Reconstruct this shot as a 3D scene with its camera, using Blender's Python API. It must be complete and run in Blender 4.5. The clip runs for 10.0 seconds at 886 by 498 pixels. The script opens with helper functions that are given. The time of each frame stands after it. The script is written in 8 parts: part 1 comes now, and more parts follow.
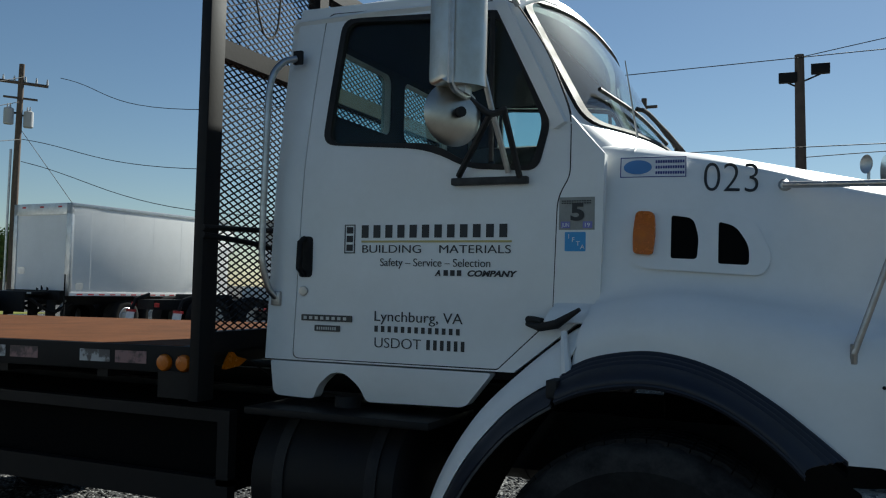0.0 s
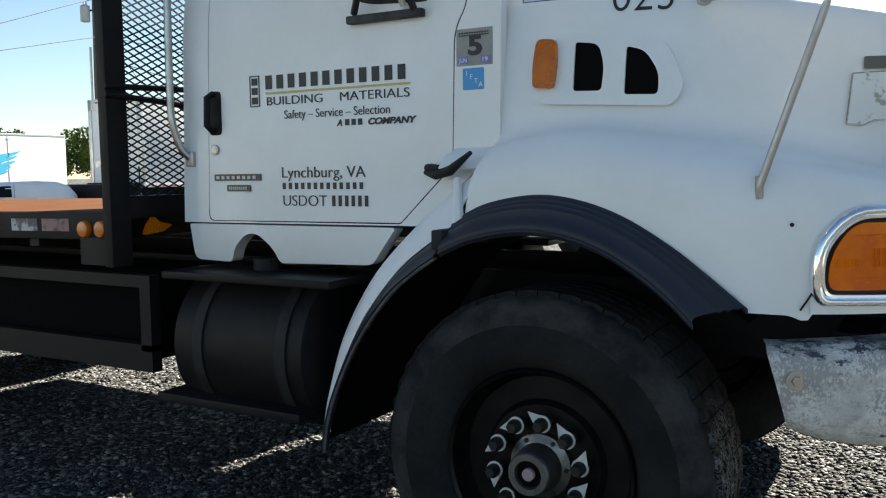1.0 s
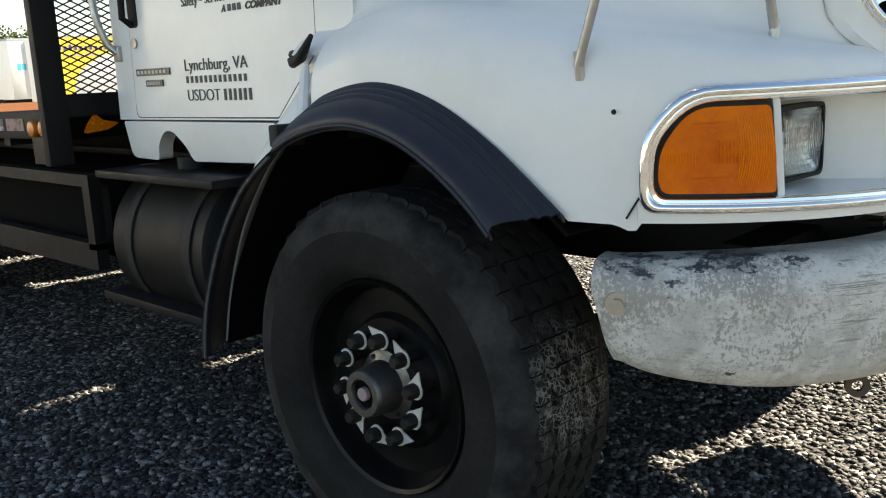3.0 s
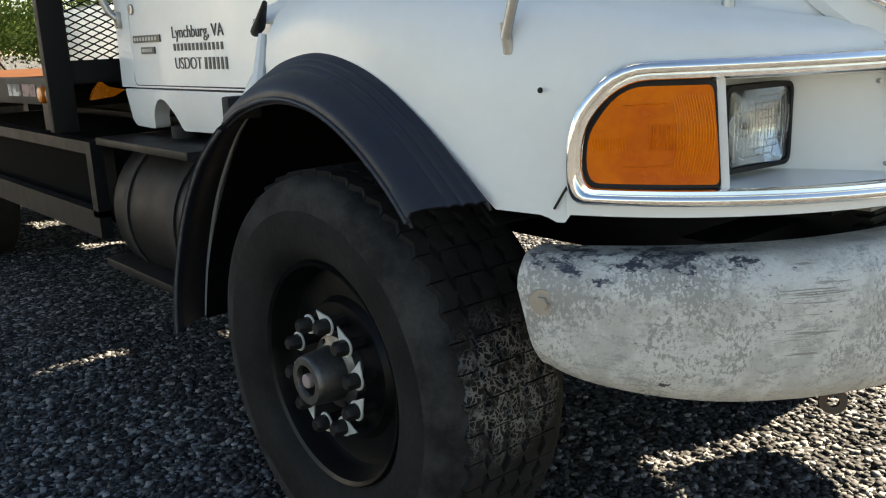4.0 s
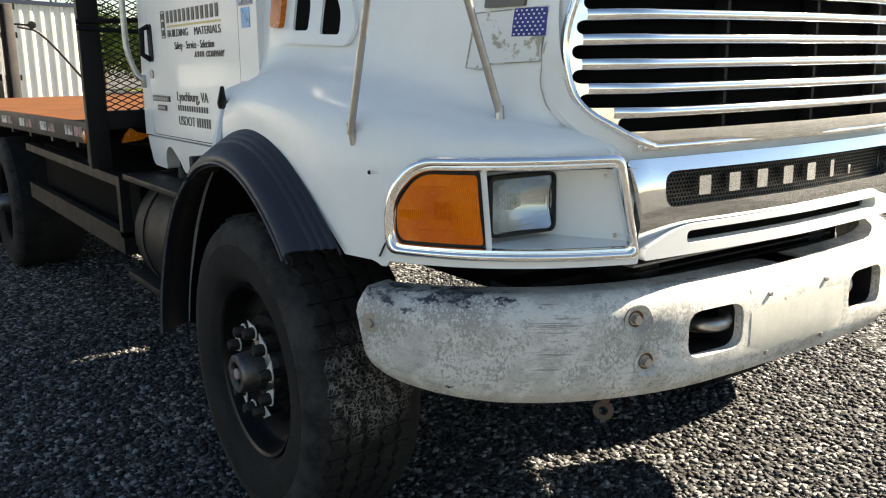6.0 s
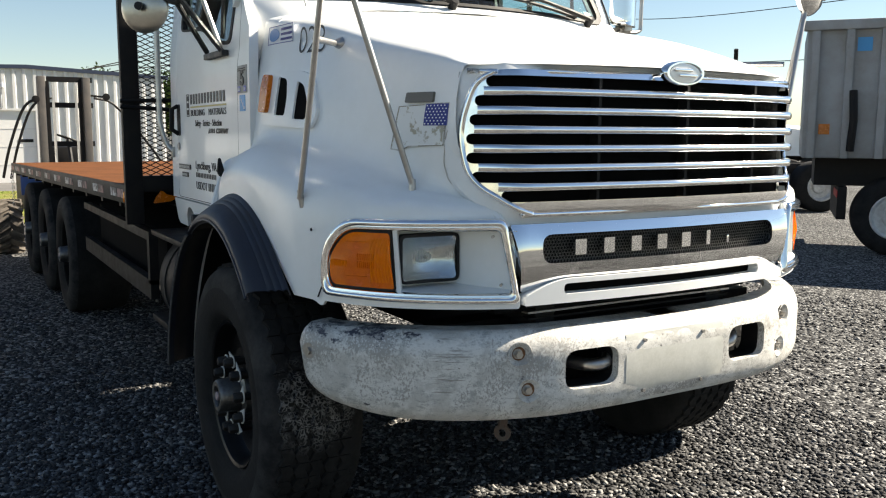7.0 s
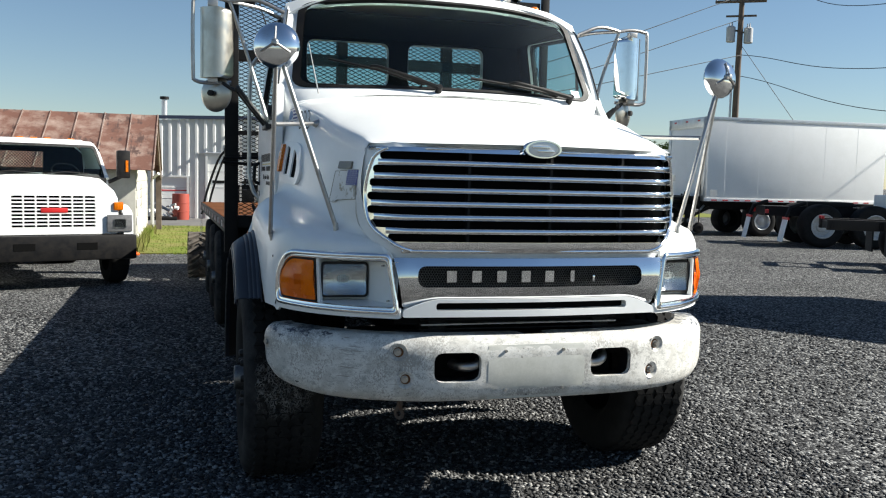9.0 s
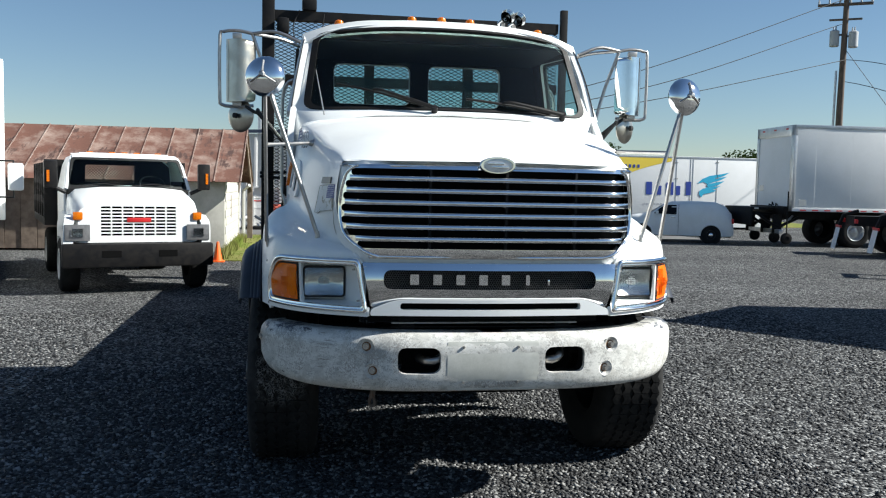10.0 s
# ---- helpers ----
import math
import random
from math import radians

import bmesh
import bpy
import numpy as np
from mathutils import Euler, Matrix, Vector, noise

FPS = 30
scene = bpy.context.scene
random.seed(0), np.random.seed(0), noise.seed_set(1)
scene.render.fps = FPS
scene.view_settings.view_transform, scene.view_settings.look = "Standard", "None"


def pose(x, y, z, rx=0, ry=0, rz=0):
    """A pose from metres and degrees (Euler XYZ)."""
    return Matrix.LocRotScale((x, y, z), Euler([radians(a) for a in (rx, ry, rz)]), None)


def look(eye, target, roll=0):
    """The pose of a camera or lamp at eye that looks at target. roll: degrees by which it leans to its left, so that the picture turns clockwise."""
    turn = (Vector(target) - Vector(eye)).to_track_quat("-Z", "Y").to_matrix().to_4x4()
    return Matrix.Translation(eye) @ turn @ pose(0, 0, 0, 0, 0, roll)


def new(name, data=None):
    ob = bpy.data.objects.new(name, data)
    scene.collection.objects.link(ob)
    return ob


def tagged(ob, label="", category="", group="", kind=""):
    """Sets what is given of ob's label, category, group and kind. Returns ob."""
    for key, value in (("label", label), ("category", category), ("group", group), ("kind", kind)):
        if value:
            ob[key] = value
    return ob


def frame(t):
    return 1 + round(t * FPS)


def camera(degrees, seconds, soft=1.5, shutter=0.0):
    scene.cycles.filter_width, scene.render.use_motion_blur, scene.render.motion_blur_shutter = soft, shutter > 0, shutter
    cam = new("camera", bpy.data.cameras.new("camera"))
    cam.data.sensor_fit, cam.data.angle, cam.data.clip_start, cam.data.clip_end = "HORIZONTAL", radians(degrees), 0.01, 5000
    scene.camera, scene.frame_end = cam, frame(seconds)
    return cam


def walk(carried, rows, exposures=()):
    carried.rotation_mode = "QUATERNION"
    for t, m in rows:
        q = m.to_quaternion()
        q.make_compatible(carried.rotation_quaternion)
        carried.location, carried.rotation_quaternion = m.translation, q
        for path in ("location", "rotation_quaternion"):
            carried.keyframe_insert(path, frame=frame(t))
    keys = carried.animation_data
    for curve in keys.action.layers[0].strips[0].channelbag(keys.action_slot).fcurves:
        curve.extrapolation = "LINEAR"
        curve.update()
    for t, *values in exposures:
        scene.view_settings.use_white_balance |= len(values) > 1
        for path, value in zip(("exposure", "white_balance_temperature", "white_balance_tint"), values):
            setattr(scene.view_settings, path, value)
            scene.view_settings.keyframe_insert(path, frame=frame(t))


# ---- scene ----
from mathutils import geometry

# ---------------------------------------------------------------- camera
cam = camera(54.5, 10.0, 1.15)
PATH = [
    (0, (0.538, -4.102, 1.558), (-0.276, -2.278, 1.652), 1.3),
    (0.5, (0.838, -3.832, 1.495), (-0.088, -2.065, 1.357), -0.2),
    (1, (1.032, -3.582, 1.436), (0.039, -1.856, 1.261), -0.7),
    (1.5, (1.262, -3.359, 1.486), (0.187, -1.683, 1.296), -1.1),
    (2, (1.498, -3.232, 1.475), (0.328, -1.636, 1.190), -1.5),
    (2.5, (1.597, -2.994, 1.389), (0.328, -1.496, 1.007), -2.3),
    (3, (1.684, -2.751, 1.396), (0.347, -1.322, 0.985), -2.6),
    (3.2, (1.740, -2.657, 1.394), (0.374, -1.259, 0.971), -2.0),
    (4.3, (1.859, -2.302, 1.395), (0.351, -1.077, 0.918), -2.4),
    (4.5, (1.889, -2.258, 1.413), (0.370, -1.045, 0.942), -2.2),
    (5, (2.099, -2.231, 1.462), (0.588, -1.011, 0.981), -1.5),
    (5.5, (2.392, -2.243, 1.525), (0.819, -1.103, 1.046), -1.7),
    (6, (2.711, -2.311, 1.579), (1.107, -1.195, 1.153), -0.8),
    (6.2, (2.851, -2.322, 1.605), (1.242, -1.191, 1.243), -0.2),
    (7.3, (3.653, -2.175, 1.623), (1.907, -1.231, 1.379), 0.4),
    (7.5, (3.8, -2.122, 1.656), (2.032, -1.218, 1.419), 0.5),
    (8, (4.157, -1.909, 1.676), (2.332, -1.117, 1.475), 1.35),
    (8.5, (4.53, -1.771, 1.684), (2.655, -1.096, 1.508), 1.3),
    (9, (4.893, -1.512, 1.686), (2.978, -0.958, 1.52), 1.4),
    (9.5, (5.199, -1.244, 1.698), (3.254, -0.798, 1.559), 1.5),
    (10, (5.48, -0.965, 1.719), (3.512, -0.641, 1.571), 1.2),
]
EXPOSE = [(0, 0.66, 5950, 3), (0.5, 1.42, 6400, 5), (1, 2.05, 6650, 6), (2, 2.28, 7000, 7), (2.5, 2.47, 7400, 8), (4.5, 2.56, 7850, 9), (5.5, 2.36, 7550, 9), (6, 2.30, 7450, 9), (7.5, 1.48, 6550, 9), (9, 1.22, 6100, 7), (10, 1.10, 5850, 6)]
walk(cam, [(t, look(eye, target, roll)) for t, eye, target, roll in PATH], EXPOSE)

# ---------------------------------------------------------------- light
SUN = Vector((0.27, 1.37, 1.0)).normalized()
world = bpy.data.worlds.new("world")
scene.world = world
world.use_nodes = True
wn = world.node_tree.nodes
sky = wn.new("ShaderNodeTexSky")
sky.sky_type, sky.sun_disc = "NISHITA", False
sky.sun_elevation, sky.sun_rotation = math.asin(SUN.z), math.atan2(SUN.x, SUN.y)
sky.dust_density, sky.ozone_density, sky.air_density = 0.12, 2.0, 1.0
world.node_tree.links.new(sky.outputs[0], wn["Background"].inputs[0])
wn["Background"].inputs[1].default_value = 0.0415
sun = new("sun", bpy.data.lights.new("sun", "SUN"))
sun.data.energy, sun.data.angle, sun.data.color = 5.0, radians(0.53), (1.0, 0.92, 0.80)
sun.matrix_world = look(SUN * 60, (0, 0, 0))


# ---------------------------------------------------------------- materials
def mat(name, color, rough=0.5, metal=0.0, second=None, scale=6.0, amount=0.5, fine=0.0, bump=0.0, bump_scale=60.0,
        coat=0.0, edge=0.5, soft=0.12, spread=0.0, trans=0.0, spec=0.5):
    """A surface with stains of a second colour, a fine grain, a relief and a colour that varies from piece to piece."""
    m = bpy.data.materials.new(name)
    m.use_nodes = True
    n, l = m.node_tree.nodes, m.node_tree.links
    b = n["Principled BSDF"]
    b.inputs["Base Color"].default_value = (*color, 1)
    b.inputs["Roughness"].default_value = rough
    b.inputs["Metallic"].default_value = metal
    b.inputs["Coat Weight"].default_value = coat
    b.inputs["Coat Roughness"].default_value = 0.08
    b.inputs["Transmission Weight"].default_value = trans
    b.inputs["Specular IOR Level"].default_value = spec
    tc = n.new("ShaderNodeTexCoord")
    out = None
    if second:
        t = n.new("ShaderNodeTexNoise")
        t.inputs["Scale"].default_value, t.inputs["Detail"].default_value, t.inputs["Roughness"].default_value = scale, 8, 0.65
        l.new(tc.outputs["Object"], t.inputs["Vector"])
        r = n.new("ShaderNodeMapRange")
        r.inputs[1].default_value, r.inputs[2].default_value = edge - soft, edge + soft
        r.inputs[4].default_value = amount
        l.new(t.outputs[0], r.inputs[0])
        mix = n.new("ShaderNodeMix")
        mix.data_type = "RGBA"
        mix.inputs[6].default_value, mix.inputs[7].default_value = (*color, 1), (*second, 1)
        l.new(r.outputs[0], mix.inputs[0])
        out = mix.outputs[2]
        rr = n.new("ShaderNodeMapRange")
        rr.inputs[3].default_value, rr.inputs[4].default_value = rough, min(1, rough + 0.2)
        l.new(r.outputs[0], rr.inputs[0])
        l.new(rr.outputs[0], b.inputs["Roughness"])
    if fine or spread:
        hv = n.new("ShaderNodeHueSaturation")
        hv.inputs["Color"].default_value = (*color, 1)
        if out:
            l.new(out, hv.inputs["Color"])
        if fine:
            t = n.new("ShaderNodeTexNoise")
            t.inputs["Scale"].default_value, t.inputs["Detail"].default_value = scale * 14, 4
            l.new(tc.outputs["Object"], t.inputs["Vector"])
            src = t.outputs[0]
            lo = fine
        else:
            oi = n.new("ShaderNodeObjectInfo")
            src = oi.outputs["Random"]
            lo = spread
        r = n.new("ShaderNodeMapRange")
        r.inputs[3].default_value, r.inputs[4].default_value = 1 - lo, 1 + lo
        l.new(src, r.inputs[0])
        l.new(r.outputs[0], hv.inputs["Value"])
        out = hv.outputs[0]
    if out:
        l.new(out, b.inputs["Base Color"])
    if bump:
        t = n.new("ShaderNodeTexNoise")
        t.inputs["Scale"].default_value, t.inputs["Detail"].default_value = bump_scale, 5
        l.new(tc.outputs["Object"], t.inputs["Vector"])
        bp = n.new("ShaderNodeBump")
        bp.inputs["Strength"].default_value, bp.inputs["Distance"].default_value = bump, 0.02
        l.new(t.outputs[0], bp.inputs["Height"])
        l.new(bp.outputs[0], b.inputs["Normal"])
    return m


def glass(name, tint, rough=0.0):
    m = mat(name, tint, rough, trans=1.0)
    m.node_tree.nodes["Principled BSDF"].inputs["IOR"].default_value = 1.25
    return m


WHITE = mat("white_paint", (0.82, 0.83, 0.82), 0.36, second=(0.70, 0.70, 0.66), scale=2.5, amount=0.35, fine=0.02, coat=0.25)
CHROME = mat("chrome", (0.90, 0.905, 0.91), 0.075, 1.0, second=(0.6, 0.6, 0.57), scale=7, amount=0.35, edge=0.58)
STEEL = mat("dull_steel", (0.48, 0.47, 0.46), 0.34, 1.0, second=(0.36, 0.33, 0.29), scale=20, amount=0.6)
BLACK = mat("black_paint", (0.006, 0.006, 0.007), 0.5, second=(0.016, 0.014, 0.012), scale=9, amount=0.6, bump=0.02, spec=0.2)
RUBBER = mat("black_rubber", (0.012, 0.012, 0.013), 0.6, second=(0.04, 0.038, 0.035), scale=10, amount=0.6, bump=0.1, bump_scale=90, spec=0.25)
FLARE = mat("flare_rubber", (0.007, 0.0095, 0.020), 0.42, second=(0.014, 0.015, 0.020), scale=5, amount=0.6, bump=0.05, bump_scale=70, spec=0.5)
TYRE = mat("tyre_rubber", (0.010, 0.010, 0.010), 0.8, second=(0.026, 0.025, 0.024), scale=4, amount=0.8, fine=0.3, bump=0.12, spec=0.15)
# near-black that puts the shade of recesses and hidden insides into the colour
DARK = mat("shade_black", (0.005, 0.005, 0.005), 0.9, spec=0.05)
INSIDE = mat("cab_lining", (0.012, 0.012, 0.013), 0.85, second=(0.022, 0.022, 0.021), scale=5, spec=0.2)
GLASS = glass("clear_glass", (0.68, 0.83, 0.81))
SCREEN = glass("dusty_windshield", (0.68, 0.83, 0.81))
SCREEN.node_tree.nodes["Principled BSDF"].inputs["Coat Weight"].default_value = 0.02
SCREEN.node_tree.nodes["Principled BSDF"].inputs["Coat Roughness"].default_value = 0.42
LENSGLASS = glass("lamp_glass", (0.93, 0.95, 0.95), 0.03)
AMBER = mat("amber_plastic", (0.76, 0.20, 0.002), 0.2, second=(0.45, 0.085, 0.001), scale=30, amount=0.5, spec=0.35)
AMBER.node_tree.nodes["Principled BSDF"].inputs["Transmission Weight"].default_value = 0.25
RUST = mat("rust_deck", (0.13, 0.049, 0.017), 0.9, second=(0.08, 0.032, 0.013), scale=3, amount=0.7, fine=0.25, bump=0.15, spec=0.1)
BUMPER = mat("worn_bumper", (0.62, 0.61, 0.575), 0.42, second=(0.40, 0.385, 0.35), scale=11, amount=0.6, edge=0.53, soft=0.05, fine=0.12, bump=0.06, bump_scale=40)


def chipped(m, low, high, colour, scale, edge, rough=0.72, ends=0.0):
    """Chips of another colour between two heights, thickest at the upper one."""
    n, l = m.node_tree.nodes, m.node_tree.links
    b = n["Principled BSDF"]
    old = b.inputs["Base Color"].links[0].from_socket
    tc = n.new("ShaderNodeTexCoord")
    xyz = n.new("ShaderNodeSeparateXYZ")
    l.new(tc.outputs["Object"], xyz.inputs[0])
    r = n.new("ShaderNodeMapRange")
    r.inputs[1].default_value, r.inputs[2].default_value, r.inputs[3].default_value, r.inputs[4].default_value = low, high, 0.0, 0.24
    l.new(xyz.outputs[2], r.inputs[0])
    t = n.new("ShaderNodeTexNoise")
    t.inputs["Scale"].default_value, t.inputs["Detail"].default_value, t.inputs["Roughness"].default_value = scale, 9, rough
    st = n.new("ShaderNodeMapping")
    st.inputs["Scale"].default_value = (1, 1, 2.2)
    l.new(tc.outputs["Object"], st.inputs[0])
    l.new(st.outputs[0], t.inputs["Vector"])
    add = n.new("ShaderNodeMath")
    l.new(r.outputs[0], add.inputs[0])
    l.new(t.outputs[0], add.inputs[1])
    gate = n.new("ShaderNodeMapRange")
    gate.inputs[1].default_value, gate.inputs[2].default_value = edge, edge + 0.015
    l.new(add.outputs[0], gate.inputs[0])
    if ends:
        ab = n.new("ShaderNodeMath")
        ab.operation = "ABSOLUTE"
        l.new(xyz.outputs[1], ab.inputs[0])
        side = n.new("ShaderNodeMapRange")
        side.inputs[1].default_value, side.inputs[2].default_value, side.inputs[3].default_value, side.inputs[4].default_value = ends - 0.25, ends + 0.15, -0.25, 0.0
        l.new(ab.outputs[0], side.inputs[0])
        more = n.new("ShaderNodeMath")
        l.new(side.outputs[0], more.inputs[0])
        l.new(add.outputs[0], more.inputs[1])
        l.new(more.outputs[0], gate.inputs[0])
    mix = n.new("ShaderNodeMix")
    mix.data_type = "RGBA"
    mix.inputs[7].default_value = (*colour, 1)
    l.new(gate.outputs[0], mix.inputs[0])
    l.new(old, mix.inputs[6])
    l.new(mix.outputs[2], b.inputs["Base Color"])


def flaked(m, colour, fine, broad, edge, stretch, soft=0.03):
    """Thin paint worn off in small flakes, thick in some areas and sparse in others."""
    n, l = m.node_tree.nodes, m.node_tree.links
    b = n["Principled BSDF"]
    old = b.inputs["Base Color"].links[0].from_socket
    tc = n.new("ShaderNodeTexCoord")
    st = n.new("ShaderNodeMapping")
    st.inputs["Scale"].default_value = stretch
    l.new(tc.outputs["Object"], st.inputs[0])
    a = n.new("ShaderNodeTexNoise")
    a.inputs["Scale"].default_value, a.inputs["Detail"].default_value, a.inputs["Roughness"].default_value = fine, 5, 0.7
    l.new(st.outputs[0], a.inputs["Vector"])
    c = n.new("ShaderNodeTexNoise")
    c.inputs["Scale"].default_value, c.inputs["Detail"].default_value = broad, 3
    l.new(tc.outputs["Object"], c.inputs["Vector"])
    add = n.new("ShaderNodeMath")
    l.new(a.outputs[0], add.inputs[0])
    l.new(c.outputs[0], add.inputs[1])
    gate = n.new("ShaderNodeMapRange")
    gate.inputs[1].default_value, gate.inputs[2].default_value = edge, edge + soft
    l.new(add.outputs[0], gate.inputs[0])
    mix = n.new("ShaderNodeMix")
    mix.data_type = "RGBA"
    mix.inputs[7].default_value = (*colour, 1)
    l.new(gate.outputs[0], mix.inputs[0])
    l.new(old, mix.inputs[6])
    l.new(mix.outputs[2], b.inputs["Base Color"])


flaked(BUMPER, (0.33, 0.315, 0.29), 130, 5, 1.05, (1, 1, 0.7))
flaked(BUMPER, (0.27, 0.25, 0.225), 4, 3.1, 1.31, (1, 1, 45), 0.02)
flaked(BUMPER, (0.05, 0.05, 0.055), 34, 8, 1.285, (1, 1, 1.6), 0.015)
chipped(BUMPER, 0.90, 0.955, (0.035, 0.04, 0.06), 11, 0.715, 0.75, 0.9)
chipped(BUMPER, 0.60, 0.61, (0.34, 0.34, 0.32), 17, 0.775, 0.95)
chipped(BUMPER, 0.60, 0.61, (0.10, 0.085, 0.07), 38, 0.865, 0.8)
chipped(BUMPER, 0.73, 0.675, (0.26, 0.15, 0.05), 8, 0.84)


def crackled(m, at, reach):
    """A pale, cracked web on one spot of the tread."""
    n, l = m.node_tree.nodes, m.node_tree.links
    b = n["Principled BSDF"]
    old = b.inputs["Base Color"].links[0].from_socket
    tc = n.new("ShaderNodeTexCoord")
    far = n.new("ShaderNodeVectorMath")
    far.operation = "DISTANCE"
    far.inputs[1].default_value = at
    l.new(tc.outputs["Object"], far.inputs[0])
    near = n.new("ShaderNodeMapRange")
    near.inputs[1].default_value, near.inputs[2].default_value, near.inputs[3].default_value, near.inputs[4].default_value = reach, reach * 0.55, 0.0, 1.0
    l.new(far.outputs["Value"], near.inputs[0])
    warp = n.new("ShaderNodeTexNoise")
    warp.inputs["Scale"].default_value, warp.inputs["Detail"].default_value = 25, 4
    l.new(tc.outputs["Object"], warp.inputs["Vector"])
    bend = n.new("ShaderNodeMix")
    bend.data_type = "VECTOR"
    bend.inputs[0].default_value = 0.06
    l.new(tc.outputs["Object"], bend.inputs[4])
    l.new(warp.outputs["Color"], bend.inputs[5])
    v = n.new("ShaderNodeTexVoronoi")
    v.feature = "DISTANCE_TO_EDGE"
    v.inputs["Scale"].default_value = 62
    l.new(bend.outputs[1], v.inputs["Vector"])
    crack = n.new("ShaderNodeMapRange")
    crack.inputs[1].default_value, crack.inputs[2].default_value, crack.inputs[3].default_value, crack.inputs[4].default_value = 0.04, 0.16, 1.0, 0.0
    l.new(v.outputs["Distance"], crack.inputs[0])
    patchy = n.new("ShaderNodeMapRange")
    patchy.inputs[1].default_value, patchy.inputs[2].default_value = 0.36, 0.56
    l.new(warp.outputs[0], patchy.inputs[0])
    k1 = n.new("ShaderNodeMath")
    k2 = n.new("ShaderNodeMath")
    k1.operation = k2.operation = "MULTIPLY"
    l.new(near.outputs[0], k1.inputs[0])
    l.new(crack.outputs[0], k1.inputs[1])
    l.new(k1.outputs[0], k2.inputs[0])
    l.new(patchy.outputs[0], k2.inputs[1])
    mix = n.new("ShaderNodeMix")
    mix.data_type = "RGBA"
    mix.inputs[7].default_value = (0.17, 0.166, 0.16, 1)
    l.new(k2.outputs[0], mix.inputs[0])
    l.new(old, mix.inputs[6])
    l.new(mix.outputs[2], b.inputs["Base Color"])


crackled(TYRE, (0.53, -1.09, 0.62), 0.20)
INK = mat("black_lettering", (0.02, 0.02, 0.022), 0.5)


# ---------------------------------------------------------------- making meshes
def finish(bm, name, material, smooth=40.0):
    bmesh.ops.recalc_face_normals(bm, faces=bm.faces)
    me = bpy.data.meshes.new(name)
    bm.to_mesh(me)
    bm.free()
    me.materials.append(material)
    if smooth:
        me.set_sharp_from_angle(angle=radians(smooth))
        me.polygons.foreach_set("use_smooth", [True] * len(me.polygons))
    return me


def part(name, bm, material, parent=None, label="", smooth=40.0):
    ob = new(name, finish(bm, name, material, smooth))
    if parent:
        ob.parent = parent
    if label:
        tagged(ob, label)
    return ob


def thing(name, label, category, group="", at=None):
    ob = new(name)
    ob.empty_display_size = 0.2
    if at is not None:
        ob.matrix_basis = at
    return tagged(ob, label, category, group)


def box(bm, x0, x1, y0, y1, z0, z1, bevel=0.0, m=None):
    vs = [bm.verts.new((x, y, z)) for x in (x0, x1) for y in (y0, y1) for z in (z0, z1)]
    fs = [bm.faces.new([vs[i] for i in f]) for f in ((0, 1, 3, 2), (4, 6, 7, 5), (0, 4, 5, 1), (2, 3, 7, 6), (0, 2, 6, 4), (1, 5, 7, 3))]
    if bevel:
        es = list({e for f in fs for e in f.edges})
        r = bmesh.ops.bevel(bm, geom=es, offset=bevel, segments=2, affect="EDGES", profile=0.6)
        vs = list({v for f in r["faces"] for v in f.verts} | {v for v in vs if v.is_valid})
    if m is not None:
        bmesh.ops.transform(bm, matrix=m, verts=[v for v in vs if v.is_valid])
    return bm


def boxed(x0, x1, y0, y1, z0, z1, bevel=0.0, m=None):
    return box(bmesh.new(), x0, x1, y0, y1, z0, z1, bevel, m)


def frame_of(d):
    d = Vector(d).normalized()
    u = d.orthogonal().normalized()
    if abs(d.z) < 0.9:
        u = Vector((0, 0, 1)).cross(d).normalized()
    return u, d.cross(u)


def sweep(bm, pts, r, seg=10, cap=True):
    """A tube along points; r is one radius or one for each point."""
    pts = [Vector(p) for p in pts]
    rs = r if hasattr(r, "__len__") else [r] * len(pts)
    u = v = None
    rings = []
    for i, p in enumerate(pts):
        d = (pts[min(i + 1, len(pts) - 1)] - pts[max(i - 1, 0)]).normalized()
        if u is None:
            u, v = frame_of(d)
        else:
            u = (u - d * u.dot(d)).normalized()
            v = d.cross(u)
        rings.append([bm.verts.new(p + (u * math.cos(a) + v * math.sin(a)) * rs[i]) for a in (math.tau * k / seg for k in range(seg))])
    for a, b in zip(rings, rings[1:]):
        for k in range(seg):
            bm.faces.new((a[k], a[(k + 1) % seg], b[(k + 1) % seg], b[k]))
    if cap:
        bm.faces.new(rings[0][::-1])
        bm.faces.new(rings[-1])
    return bm


def tube(pts, r, seg=10):
    return sweep(bmesh.new(), pts, r, seg)


def lathe(profile, seg=48, m=None, close=False):
    """Turns (radius, depth) pairs about the y axis; depth runs along -y."""
    bm = bmesh.new()
    rings = [[bm.verts.new((p[0] * math.cos(a), -p[1], p[0] * math.sin(a))) for a in (math.tau * k / seg for k in range(seg))] for p in profile]
    pairs = list(zip(rings, rings[1:])) + ([(rings[-1], rings[0])] if close else [])
    for a, b in pairs:
        for k in range(seg):
            bm.faces.new((a[k], a[(k + 1) % seg], b[(k + 1) % seg], b[k]))
    bmesh.ops.remove_doubles(bm, verts=bm.verts, dist=1e-5)
    if m is not None:
        bm.transform(m)
    return bm


